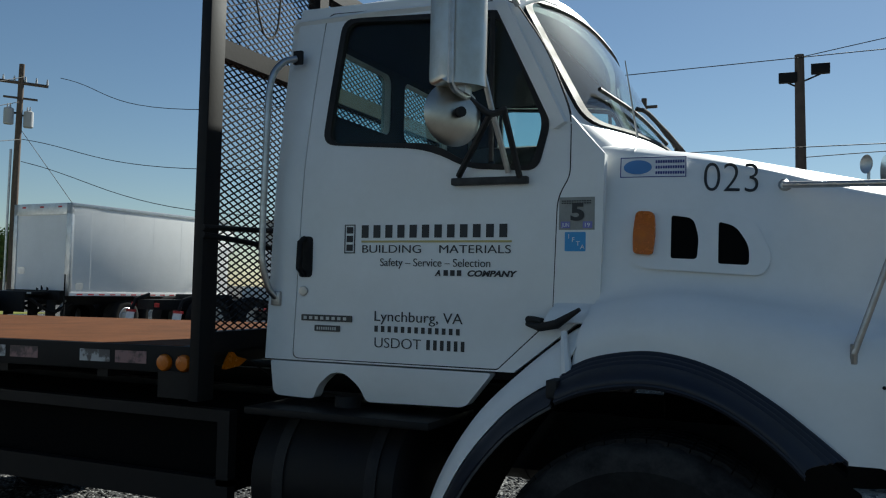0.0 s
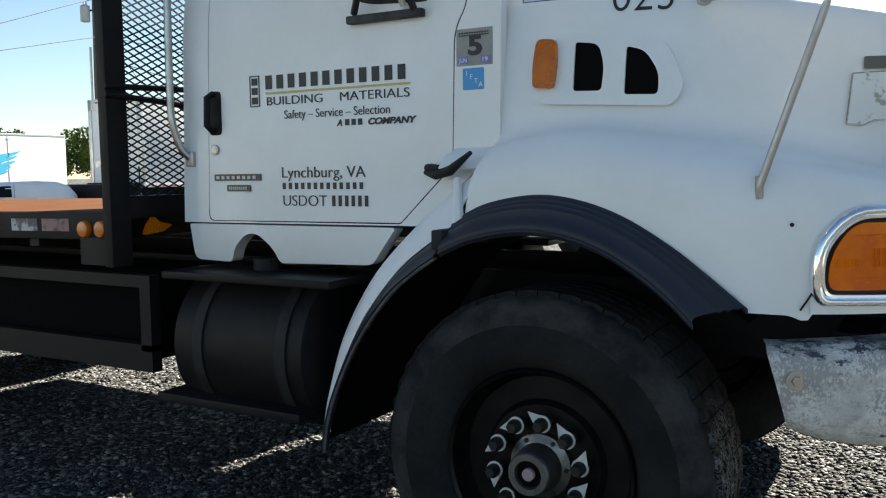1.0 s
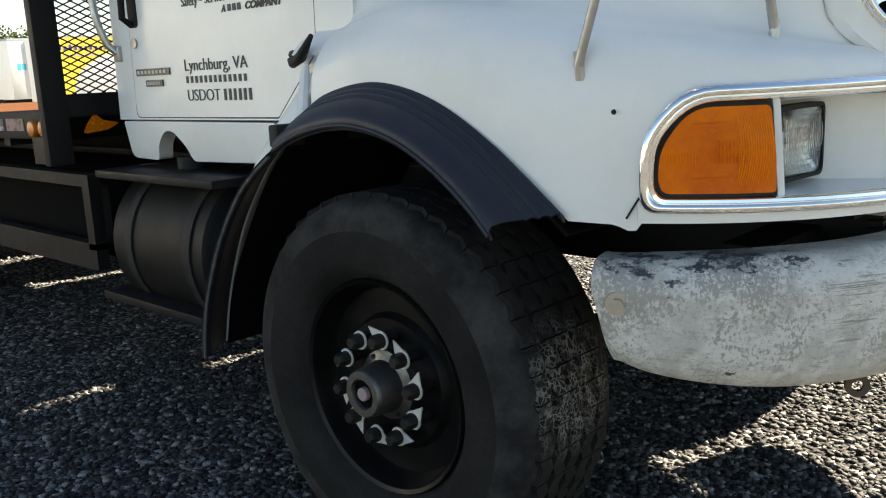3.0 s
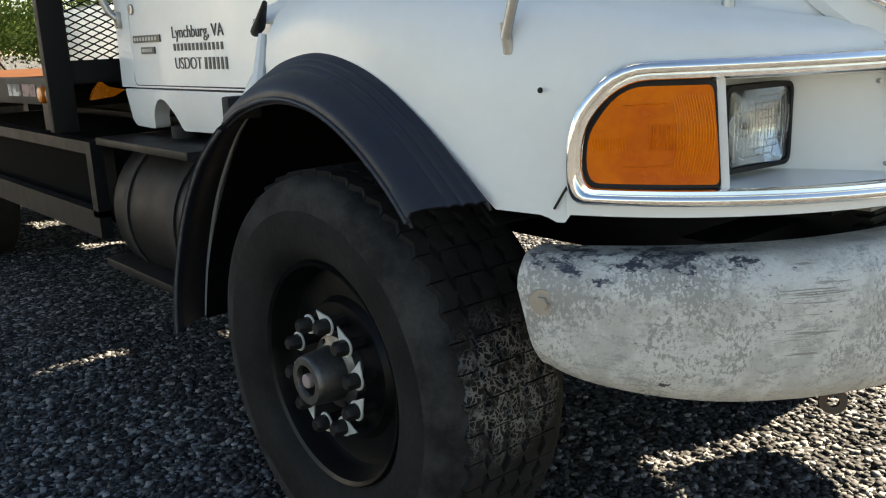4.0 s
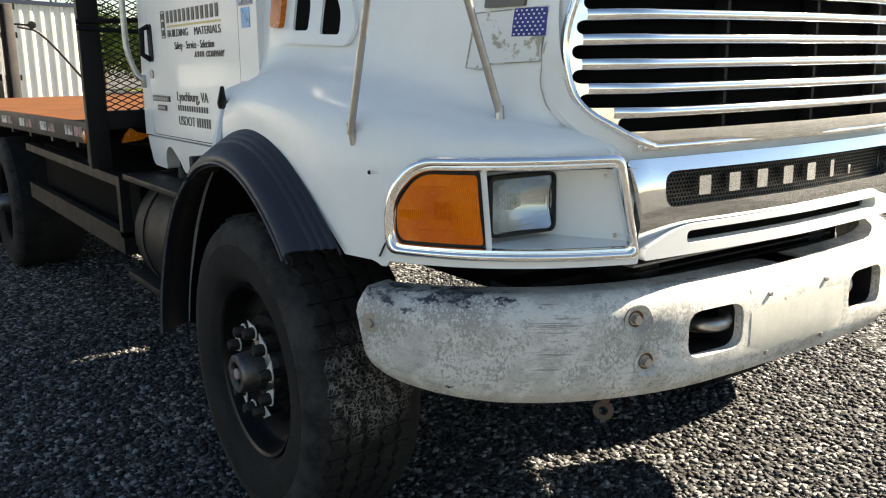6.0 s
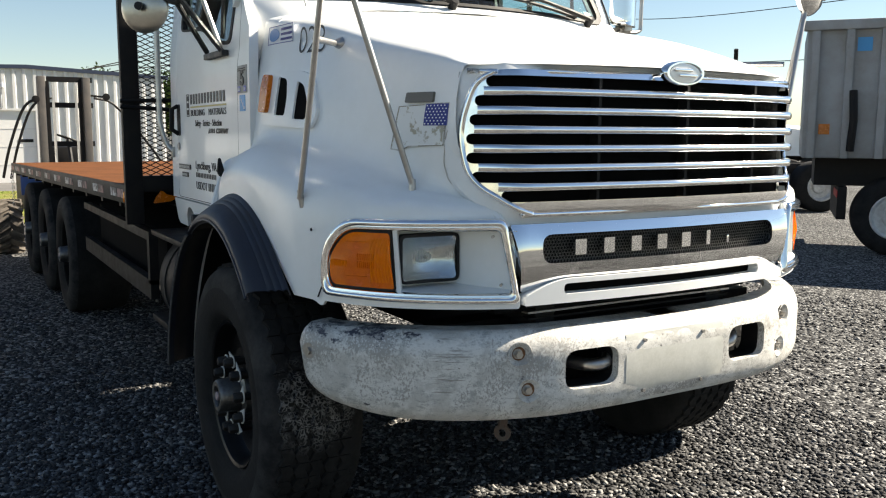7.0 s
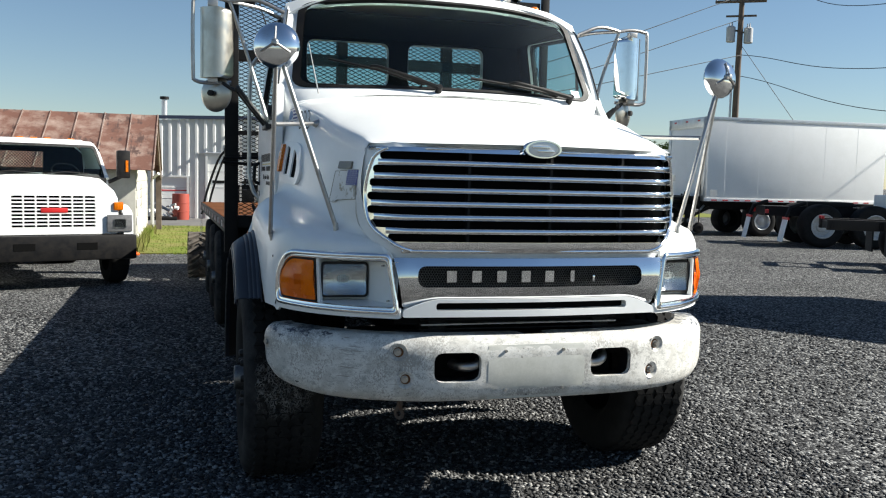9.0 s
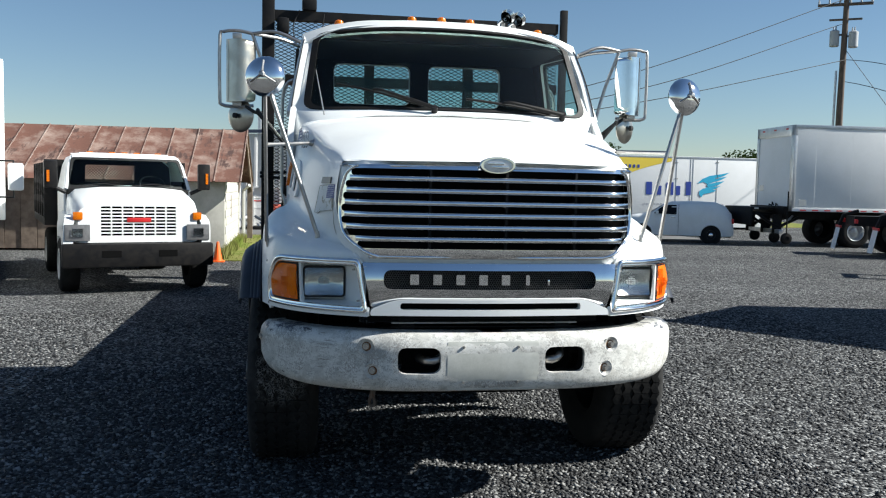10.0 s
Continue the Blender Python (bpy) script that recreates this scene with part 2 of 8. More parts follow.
def spline(pts, n):
    """n points evenly in parameter on a Catmull-Rom curve through pts (tuples of any length)."""
    p = np.array(pts, float)
    q = np.vstack([2 * p[0] - p[1], p, 2 * p[-1] - p[-2]])
    out = []
    for s in np.linspace(0, len(p) - 1, n):
        i = min(int(s), len(p) - 2)
        f = s - i
        a, b, c, d = q[i:i + 4]
        out.append(0.5 * (2 * b + (c - a) * f + (2 * a - 5 * b + 4 * c - d) * f * f + (3 * b - a - 3 * c + d) * f ** 3))
    return np.array(out)


def rounded(pts, r, seg=5):
    """A closed outline with its corners rounded; r is one radius or one for each corner."""
    out = []
    n = len(pts)
    for i in range(n):
        a, b, c = Vector(pts[i - 1]), Vector(pts[i]), Vector(pts[(i + 1) % n])
        rr = r[i] if hasattr(r, "__len__") else r
        k = min(rr, (a - b).length * 0.49, (c - b).length * 0.49)
        if k < 1e-4:
            out.append(tuple(b))
            continue
        p, q = b + (a - b).normalized() * k, b + (c - b).normalized() * k
        for j in range(seg + 1):
            f = j / seg
            out.append(tuple(p.lerp(b, f).lerp(b.lerp(q, f), f)))
    return out


def rect(u0, u1, v0, v1, r=0.0, seg=5):
    return rounded([(u0, v0), (u1, v0), (u1, v1), (u0, v1)], r, seg) if r else [(u0, v0), (u1, v0), (u1, v1), (u0, v1)]


def panel(outline, holes=(), step=0.0, place=lambda u, v: (u, 0, v), thick=0.02, out=(0, -1, 0)):
    """A sheet from a flat outline with holes, bent by place(u, v) and given a thickness away from out."""
    vs, es = [], []
    for loop in (outline, *holes):
        k = len(vs)
        pts = []
        for a, b in zip(loop, [*loop[1:], loop[0]]):
            a, b = Vector(a), Vector(b)
            n = max(1, int((b - a).length / step)) if step else 1
            pts += [a.lerp(b, j / n) for j in range(n)]
        vs += pts
        es += [(k + i, k + (i + 1) % len(pts)) for i in range(len(pts))]
    if step:
        us, ws = [p[0] for p in outline], [p[1] for p in outline]
        for i in range(1, int((max(us) - min(us)) / step) + 1):
            for j in range(1, int((max(ws) - min(ws)) / step) + 1):
                p = Vector((min(us) + i * step, min(ws) + j * step))
                if inside(p, outline) and not any(inside(p, h) for h in holes):
                    vs.append(p)
    cv, ce, cf, *_ = geometry.delaunay_2d_cdt([Vector(v) for v in vs], es, [], 1, 1e-5)
    mids = [sum((cv[i] for i in f), Vector((0, 0))) / len(f) for f in cf]
    cf = [f for f, c in zip(cf, mids) if inside(c, outline) and not any(inside(c, h) for h in holes)]
    bm = bmesh.new()
    o = Vector(out)
    front = [bm.verts.new(place(*v)) for v in cv]
    back = [bm.verts.new(Vector(place(*v)) - o * thick) for v in cv]
    count = {}
    for f in cf:
        bm.faces.new([front[i] for i in f])
        bm.faces.new([back[i] for i in reversed(f)])
        for a, b in zip(f, [*f[1:], f[0]]):
            count[(a, b)] = True
    for a, b in count:
        if (b, a) not in count:
            bm.faces.new((front[a], back[a], back[b], front[b]))
    return bm


def inside(p, loop):
    hit = False
    for a, b in zip(loop, [*loop[1:], loop[0]]):
        if (a[1] > p[1]) != (b[1] > p[1]) and p[0] < (b[0] - a[0]) * (p[1] - a[1]) / (b[1] - a[1]) + a[0]:
            hit = not hit
    return hit


def grid(rows, thick=0.0, out=None):
    """A smooth sheet through rows of points."""
    bm = bmesh.new()
    vs = [[bm.verts.new(p) for p in row] for row in rows]
    for a, b in zip(vs, vs[1:]):
        for i in range(len(a) - 1):
            bm.faces.new((a[i], a[i + 1], b[i + 1], b[i]))
    if thick:
        bmesh.ops.recalc_face_normals(bm, faces=bm.faces)
        bmesh.ops.solidify(bm, geom=bm.faces[:], thickness=thick)
    return bm


def mirrored(bm):
    """A copy on the other side of the truck."""
    c = bm.copy()
    c.transform(Matrix.Diagonal((1, -1, 1, 1)))
    return c


def both(name, bm, material, parent, label="", smooth=40.0):
    other = mirrored(bm)
    return part(name, bm, material, parent, label, smooth), part(name, other, material, parent, label, smooth)


def text(name, words, size, m, material, parent, depth=0.002, align="LEFT", width=0.0, shear=0.0, thin=0.0):
    cu = bpy.data.curves.new(name, "FONT")
    cu.body, cu.size, cu.align_x, cu.extrude, cu.shear = words, size, align, depth, shear
    cu.offset = -thin
    tmp = new(name, cu)
    bpy.context.view_layer.update()
    me = bpy.data.meshes.new_from_object(tmp)
    bpy.data.objects.remove(tmp)
    if width:
        xs = [v.co.x for v in me.vertices]
        k = width / (max(xs) - min(xs))
        for v in me.vertices:
            v.co.x = (v.co.x - min(xs)) * k
    me.transform(m)
    me.materials.clear()
    me.materials.append(material)
    ob = new(name, me)
    ob.parent = parent
    return tagged(ob, "small lettering", kind="stuff") if len(words) > 3 else ob

# ---------------------------------------------------------------- ground
GRAVEL = mat("grey_gravel", (0.115, 0.115, 0.12), 0.8, second=(0.06, 0.06, 0.065), scale=1.2, amount=0.6, bump=0.4, spec=0.15)


def gravel_nodes():
    n, l = GRAVEL.node_tree.nodes, GRAVEL.node_tree.links
    b = n["Principled BSDF"]
    tc = n.new("ShaderNodeTexCoord")
    vo = n.new("ShaderNodeTexVoronoi")
    vo.inputs["Scale"].default_value = 46
    l.new(tc.outputs["Object"], vo.inputs["Vector"])
    ramp = n.new("ShaderNodeValToRGB")
    cr = ramp.color_ramp
    cr.elements[0].color, cr.elements[1].color = (0.011, 0.011, 0.012, 1), (0.32, 0.32, 0.31, 1)
    cr.elements[1].position = 1.0
    e = cr.elements.new(0.6)
    e.color = (0.052, 0.052, 0.053, 1)
    sep = n.new("ShaderNodeSeparateColor")
    l.new(vo.outputs["Color"], sep.inputs[0])
    l.new(sep.outputs[0], ramp.inputs[0])
    big = n.new("ShaderNodeTexNoise")
    big.inputs["Scale"].default_value, big.inputs["Detail"].default_value = 0.5, 5
    l.new(tc.outputs["Object"], big.inputs["Vector"])
    r = n.new("ShaderNodeMapRange")
    r.inputs[1].default_value, r.inputs[2].default_value, r.inputs[3].default_value, r.inputs[4].default_value = 0.3, 0.7, 0.75, 1.2
    l.new(big.outputs[0], r.inputs[0])
    hv = n.new("ShaderNodeHueSaturation")
    l.new(ramp.outputs[0], hv.inputs["Color"])
    l.new(r.outputs[0], hv.inputs["Value"])
    l.new(hv.outputs[0], b.inputs["Base Color"])
    bp = n.new("ShaderNodeBump")
    bp.inputs["Strength"].default_value, bp.inputs["Distance"].default_value = 0.9, 0.02
    inv = n.new("ShaderNodeMath")
    inv.operation, inv.inputs[0].default_value = "SUBTRACT", 1.0
    l.new(vo.outputs["Distance"], inv.inputs[1])
    l.new(inv.outputs[0], bp.inputs["Height"])
    l.new(bp.outputs[0], b.inputs["Normal"])


gravel_nodes()
tagged(part("ground", boxed(-900, 900, -900, 900, -0.4, 0.0), GRAVEL, smooth=0), "grey crushed-stone gravel yard reaching to the horizon", "ground", kind="structure")
# ---------------------------------------------------------------- the flatbed truck
TRUCK = thing("flatbed_truck", "white conventional flatbed truck with chrome grille and rusty deck", "truck")

def flipped(bm, side):
    if side:
        bm.transform(Matrix.Diagonal((1, -1, 1, 1)))
    return bm


# ----- hood and fenders: curves from the cowl to the nose, each (x, half width, height)
H_LOW = spline([(-0.26, 1.195, 1.295), (-0.10, 1.2, 1.34), (0.06, 1.2, 1.345), (0.25, 1.198, 1.29), (0.45, 1.19, 1.165), (0.60, 1.18, 1.05)], 26)
H_LOW = np.vstack([H_LOW, spline([(0.69, 1.145, 1.045), (0.755, 1.125, 1.05), (0.80, 1.10, 1.29), (0.90, 1.045, 1.305), (1.03, 0.92, 1.31), (1.115, 0.785, 1.31), (1.165, 0.68, 1.312)], 24)])
N = len(H_LOW)
H_MID = spline([(-0.24, 1.19, 1.41), (-0.06, 1.195, 1.46), (0.15, 1.19, 1.455), (0.35, 1.18, 1.43), (0.6, 1.15, 1.395), (0.80, 1.085, 1.39), (0.97, 0.97, 1.385), (1.08, 0.83, 1.375), (1.145, 0.69, 1.37)], N)
H_TOP = spline([(-0.21, 1.145, 1.5), (-0.04, 1.14, 1.535), (0.15, 1.13, 1.54), (0.35, 1.11, 1.515), (0.6, 1.06, 1.48), (0.79, 1.0, 1.45), (0.94, 0.9, 1.425), (1.05, 0.79, 1.405), (1.125, 0.69, 1.39)], N)
H_CREASE = spline([(-0.2, 1.06, 1.56), (-0.03, 1.05, 1.60), (0.15, 1.03, 1.605), (0.35, 1.005, 1.58), (0.58, 0.965, 1.545), (0.77, 0.915, 1.505), (0.92, 0.85, 1.465), (1.02, 0.78, 1.435), (1.10, 0.69, 1.405)], N)
H_SIDE = spline([(-0.2, 1.03, 1.8), (-0.03, 1.02, 1.8), (0.15, 1.0, 1.79), (0.35, 0.97, 1.77), (0.58, 0.925, 1.73), (0.77, 0.88, 1.70), (0.92, 0.835, 1.66), (1.0, 0.81, 1.62), (1.062, 0.79, 1.58)], N)
H_SHOULDER = spline([(-0.22, 0.985, 2.03), (-0.03, 0.975, 2.005), (0.15, 0.955, 1.98), (0.35, 0.92, 1.945), (0.58, 0.88, 1.90), (0.77, 0.84, 1.865), (0.92, 0.80, 1.835), (0.99, 0.785, 1.82), (1.05, 0.772, 1.805)], N)
H_CROWN = spline([(-0.23, 0.92, 2.115), (-0.03, 0.9, 2.085), (0.15, 0.88, 2.06), (0.35, 0.85, 2.02), (0.58, 0.8, 1.965), (0.77, 0.76, 1.925), (0.94, 0.72, 1.885), (1.05, 0.715, 1.85), (1.11, 0.71, 1.832)], N)
H_QUARTER = spline([(-0.25, 0.5, 2.17), (-0.03, 0.5, 2.14), (0.15, 0.5, 2.115), (0.35, 0.5, 2.075), (0.58, 0.48, 2.03), (0.77, 0.46, 1.99), (0.96, 0.45, 1.935), (1.12, 0.44, 1.88), (1.22, 0.44, 1.835)], N)
H_MIDDLE = spline([(-0.26, 0.0, 2.185), (-0.03, 0.0, 2.155), (0.15, 0.0, 2.13), (0.35, 0.0, 2.09), (0.58, 0.0, 2.045), (0.77, 0.0, 2.005), (0.98, 0.0, 1.945), (1.14, 0.0, 1.885), (1.235, 0.0, 1.84)], N)
hood_rows = []
for i in range(N):
    half = spline([c[i] for c in (H_LOW, H_MID, H_TOP, H_CREASE, H_SIDE, H_SHOULDER, H_CROWN, H_QUARTER, H_MIDDLE)], 41)
    half[-1][1] = 0
    skin = [(p[0], -p[1], p[2]) for p in half] + [(p[0], p[1], p[2]) for p in half[-2::-1]]
    hood_rows.append(skin + [(p[0] - 0.01, p[1] * 0.988, p[2] - 0.008 * (abs(p[1]) < 1.0)) for p in skin[::-1]] + skin[:1])
hood = part("hood", grid(hood_rows), WHITE, TRUCK, "glossy white tilting hood with rounded fenders", 60)


def nose_x(y):
    """The plan of the nose: how far forward its skin stands at a half width."""
    y = abs(y)
    return 1.235 - 0.075 * y ** 2 - 0.02 * y - (0.55 * (y - 0.64) ** 2 + 0.25 * (y - 0.64) if y > 0.64 else 0)


def bend(lift=0.0):
    return lambda u, v: (nose_x(u) + lift - 0.05 * max(0, v - 1.35), u, v)


# ----- grille
def grille_x(y):
    """The grille's plan: it turns back sharply at both ends."""
    return nose_x(y) + 0.015 - (0.046 * ((abs(y) - 0.6) / 0.145) ** 2 if abs(y) > 0.6 else 0)


def grille_at(lift=0.0):
    return lambda u, v: (grille_x(u) + lift - 0.05 * max(0, v - 1.35) - 7 * max(0, 1.392 - v) ** 2 - 7 * max(0, v - 1.785) ** 2, u, v)


gr_out = rounded([(-0.625, 1.35), (0.625, 1.35), (0.765, 1.455), (0.788, 1.62), (0.742, 1.817), (-0.742, 1.817), (-0.788, 1.62), (-0.765, 1.455)], (0.06, 0.06, 0.06, 0.2, 0.075, 0.075, 0.2, 0.06))
slots = []
for k in range(7):
    z0, z1 = 1.398 + k * 0.0605, 1.4335 + k * 0.0605
    w = (0.69, 0.757, 0.768, 0.768, 0.76, 0.748, 0.722)[k]
    slots.append(rect(-w, w, z0, z1, 0.0172, 5))
grille = part("grille", panel(gr_out, slots, 0.02, grille_at(), 0.045, (1, 0, 0)), CHROME, TRUCK, "polished chrome grille with seven horizontal openings", 55)
ring = spline([*gr_out, gr_out[0]], 120)
part("grille_bead", tube([grille_at(-0.004)(u * 0.994, 1.586 + (v - 1.586) * 0.975) for u, v in ring], 0.010, 10), CHROME, grille, "rounded chrome edge", 60)
for k in range(6):
    z = 1.446 + k * 0.0605
    w = (0.70, 0.745, 0.755, 0.753, 0.745, 0.73)[k]
    pts = [(grille_x(u) + 0.002 - 0.05 * (z - 1.35), u, z) for u in np.linspace(-w, w, 41)]
    rows = [[(p[0] + dx * (1 - 0.7 * (p[1] / w) ** 8), p[1], p[2] + dz * 1.15) for p in pts] for dx, dz in ((-0.05, 0.0125), (0.0, 0.0125), (0.008, 0.011), (0.014, 0.007), (0.017, 0.001), (0.0165, -0.004), (0.013, -0.009), (0.006, -0.0122), (0.0, -0.0128), (-0.05, -0.0128))]
    part("grille_bar", grid(rows), CHROME, grille, smooth=60)
for y in (-0.33, 0.06, 0.43):
    part("grille_stay", boxed(nose_x(y) - 0.055, nose_x(y) - 0.01, y - 0.006, y + 0.006, 1.37, 1.80), BLACK, grille)
# added black sheet that stands for the shade behind the grille slots
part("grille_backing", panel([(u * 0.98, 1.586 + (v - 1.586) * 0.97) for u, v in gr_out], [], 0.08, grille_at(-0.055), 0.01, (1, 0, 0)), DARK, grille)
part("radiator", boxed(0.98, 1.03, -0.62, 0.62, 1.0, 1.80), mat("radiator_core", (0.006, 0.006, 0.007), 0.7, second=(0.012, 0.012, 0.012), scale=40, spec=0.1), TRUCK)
em = Matrix.Translation((1.245, 0, 1.822)) @ Matrix.Rotation(radians(90), 4, "Z") @ Matrix.Diagonal((1, 1, 0.45, 1))
emblem = part("emblem", lathe([(0.094, -0.01), (0.094, 0.012), (0.088, 0.02), (0.078, 0.02), (0.074, 0.012), (0.0, 0.014)], 48, em), CHROME, TRUCK, "oval chrome badge")
part("emblem_face", lathe([(0.072, 0.012), (0.070, 0.016), (0.0, 0.018)], 40, em), mat("grey_badge_field", (0.62, 0.62, 0.625), 0.35, 0.8), emblem)
for dy, dz in ((-0.012, 0.010), (0.012, -0.008)):
    part("emblem_mark", boxed(1.262, 1.268, dy - 0.042, dy + 0.042, 1.822 + dz - 0.005, 1.822 + dz + 0.005, 0.002), CHROME, emblem)

# ----- nose band below the grille, with the two openings
band = panel(rounded([(-0.62, 1.095), (-0.50, 1.145), (0.50, 1.145), (0.62, 1.095), (0.665, 1.325), (-0.665, 1.325)], (0.02, 0.09, 0.09, 0.02, 0.01, 0.01)),
             [rect(-0.56, 0.545, 1.195, 1.29, 0.042)], 0.03, lambda u, v: (nose_x(u) + 0.018 - 2.2 * (v - 1.225) ** 2, u, v), 0.04, (1, 0, 0))
nose = part("nose_band", band, mat("dulled_chrome", (0.80, 0.81, 0.82), 0.07, 1.0, second=(0.66, 0.66, 0.64), scale=2.5, amount=0.25), TRUCK, "chrome band with a slotted opening")
part("valance", panel(rounded([(-0.625, 1.06), (0.625, 1.06), (0.618, 1.092), (0.50, 1.142), (-0.50, 1.142), (-0.618, 1.092)], (0.01, 0.01, 0.01, 0.08, 0.08, 0.01)),
                      [rect(-0.475, 0.465, 1.09, 1.125, 0.016)], 0.08, bend(0.016), 0.045, (1, 0, 0)), WHITE, TRUCK, "white painted lower nose panel")
part("nose_lip", panel(rounded([(-0.68, 1.322), (0.68, 1.322), (0.79, 1.44), (0.812, 1.62), (0.765, 1.838), (-0.765, 1.838), (-0.812, 1.62), (-0.79, 1.44)], 0.05), [[(u * 0.985, 1.586 + (v - 1.586) * 0.97) for u, v in gr_out]], 0.05, grille_at(-0.012), 0.03, (1, 0, 0)), WHITE, TRUCK)
# two near-black sheets paint the shade inside the nose openings
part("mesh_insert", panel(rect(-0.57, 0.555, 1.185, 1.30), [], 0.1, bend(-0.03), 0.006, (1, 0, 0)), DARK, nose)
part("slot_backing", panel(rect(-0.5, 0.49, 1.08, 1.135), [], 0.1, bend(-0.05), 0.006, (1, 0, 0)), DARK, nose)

both("fender_seam", tube([(0.764, -1.1265, 1.13), (0.742, -1.1365, 1.09), (0.724, -1.1405, 1.060)], 0.0028, 6), RUBBER, TRUCK, "thin black panel seam")
both("nose_corner", tube([(1.105, -0.715, 1.385), (1.14, -0.69, 1.352), (1.168, -0.672, 1.312)], 0.016, 8), WHITE, TRUCK)

# ----- headlights
BEZ_PLAN = spline([(0.745, 1.125), (0.845, 1.075), (0.95, 1.0), (1.045, 0.90), (1.12, 0.785), (1.192, 0.632)], 41)


def bez(u, v, lift=0.0):
    """u runs along the nose from the fender (0) to the band (1); v is the height."""
    p = BEZ_PLAN
    s = max(0.0, min(1.0, u)) * 40
    i = min(int(s), 39)
    q = p[i] + (p[i + 1] - p[i]) * (s - i)
    d = p[min(i + 1, 40)] - p[max(i - 1, 0)]
    nx, ny = d[1], -d[0]
    k = math.hypot(nx, ny)
    sign = -1 if nx < 0 else 1
    return (q[0] + sign * nx / k * lift - 0.03 * (v - 1.05), -(q[1] + abs(ny) / k * lift), v)


bez_out = rounded([(0.0, 1.072), (0.985, 1.068), (1.0, 1.08), (0.95, 1.346), (0.175, 1.340), (0.005, 1.23)], (0.06, 0.02, 0.02, 0.03, 0.16, 0.08))
bez_in = rounded([(0.062, 1.107), (0.955, 1.102), (0.968, 1.112), (0.925, 1.308), (0.20, 1.302), (0.072, 1.215)], (0.05, 0.01, 0.01, 0.02, 0.13, 0.06))
DIAG = Vector((0.62, -0.5, 0))
BOWL_BACK = spline([(0.925, -0.985), (0.931, -0.95), (0.936, -0.9), (0.942, -0.80), (0.965, -0.75), (1.04, -0.715), (1.12, -0.675), (1.186, -0.645)], 25)


def bowl_mesh():
    """The white recess round the lamp: floor, back and ceiling."""
    front = [bez(0.475 + 0.51 * k / 24, 1.11, 0.012) for k in range(25)]
    back = [(p[0], p[1]) for p in BOWL_BACK]
    return grid([[(f[0], f[1], 1.104) for f in front], [(q[0], q[1], 1.112) for q in back], [(q[0], q[1], 1.126) for q in back],
                 [(q[0], q[1], 1.285) for q in back], [(q[0], q[1], 1.297) for q in back], [(f[0], f[1], 1.306) for f in front]])


RIM_PROFILE = ((0.0, 0.004), (0.0, 0.014), (0.10, 0.0225), (0.28, 0.027), (0.46, 0.0275), (0.60, 0.0245), (0.66, 0.0215), (0.72, 0.0235), (0.90, 0.0225), (1.0, 0.017), (1.0, -0.012))


def rim_mesh():
    """A rounded chrome band with a fine step along its inner edge."""
    pairs = []
    ring = list(zip(bez_out, bez_in))
    for (a, b), (c, d) in zip(ring, ring[1:] + ring[:1]):
        n = max(1, int(math.hypot(c[0] - a[0], c[1] - a[1]) / 0.03))
        pairs += [((a[0] + (c[0] - a[0]) * k / n, a[1] + (c[1] - a[1]) * k / n), (b[0] + (d[0] - b[0]) * k / n, b[1] + (d[1] - b[1]) * k / n)) for k in range(n)]
    pairs.append(pairs[0])
    bm = grid([[bez(o[0] + (i[0] - o[0]) * f, o[1] + (i[1] - o[1]) * f, lift) for o, i in pairs] for f, lift in RIM_PROFILE])
    bmesh.ops.remove_doubles(bm, verts=bm.verts, dist=1e-5)
    bmesh.ops.recalc_face_normals(bm, faces=bm.faces)
    return bm


REFLECTOR = mat("silvered_reflector", (0.66, 0.67, 0.67), 0.14, 1.0, second=(0.45, 0.45, 0.44), scale=60, amount=0.5, bump=0.04, bump_scale=60)
CUP = mat("bright_cup", (0.92, 0.92, 0.9), 0.16, 1.0, second=(0.8, 0.8, 0.78), scale=50, amount=0.4)
LINED = mat("amber_lens", (1.0, 0.225, 0.0004), 0.14, second=(0.72, 0.10, 0.0003), scale=9, amount=0.8, spec=0.2, bump=0.15, bump_scale=220)
LINED.node_tree.nodes["Principled BSDF"].inputs["Transmission Weight"].default_value = 0.10
wave = LINED.node_tree.nodes.new("ShaderNodeTexWave")
wave.bands_direction, wave.inputs["Scale"].default_value = "Z", 90
wb = LINED.node_tree.nodes.new("ShaderNodeBump")
wb.inputs["Strength"].default_value, wb.inputs["Distance"].default_value = 0.35, 0.003
LINED.node_tree.links.new(wave.outputs[1], wb.inputs["Height"])
LINED.node_tree.links.new(wb.outputs[0], LINED.node_tree.nodes["Principled BSDF"].inputs["Normal"])
PRISM = mat("amber_prism", (1.0, 0.30, 0.002), 0.2, second=(0.85, 0.2, 0.002), scale=40, amount=0.6, spec=0.3)
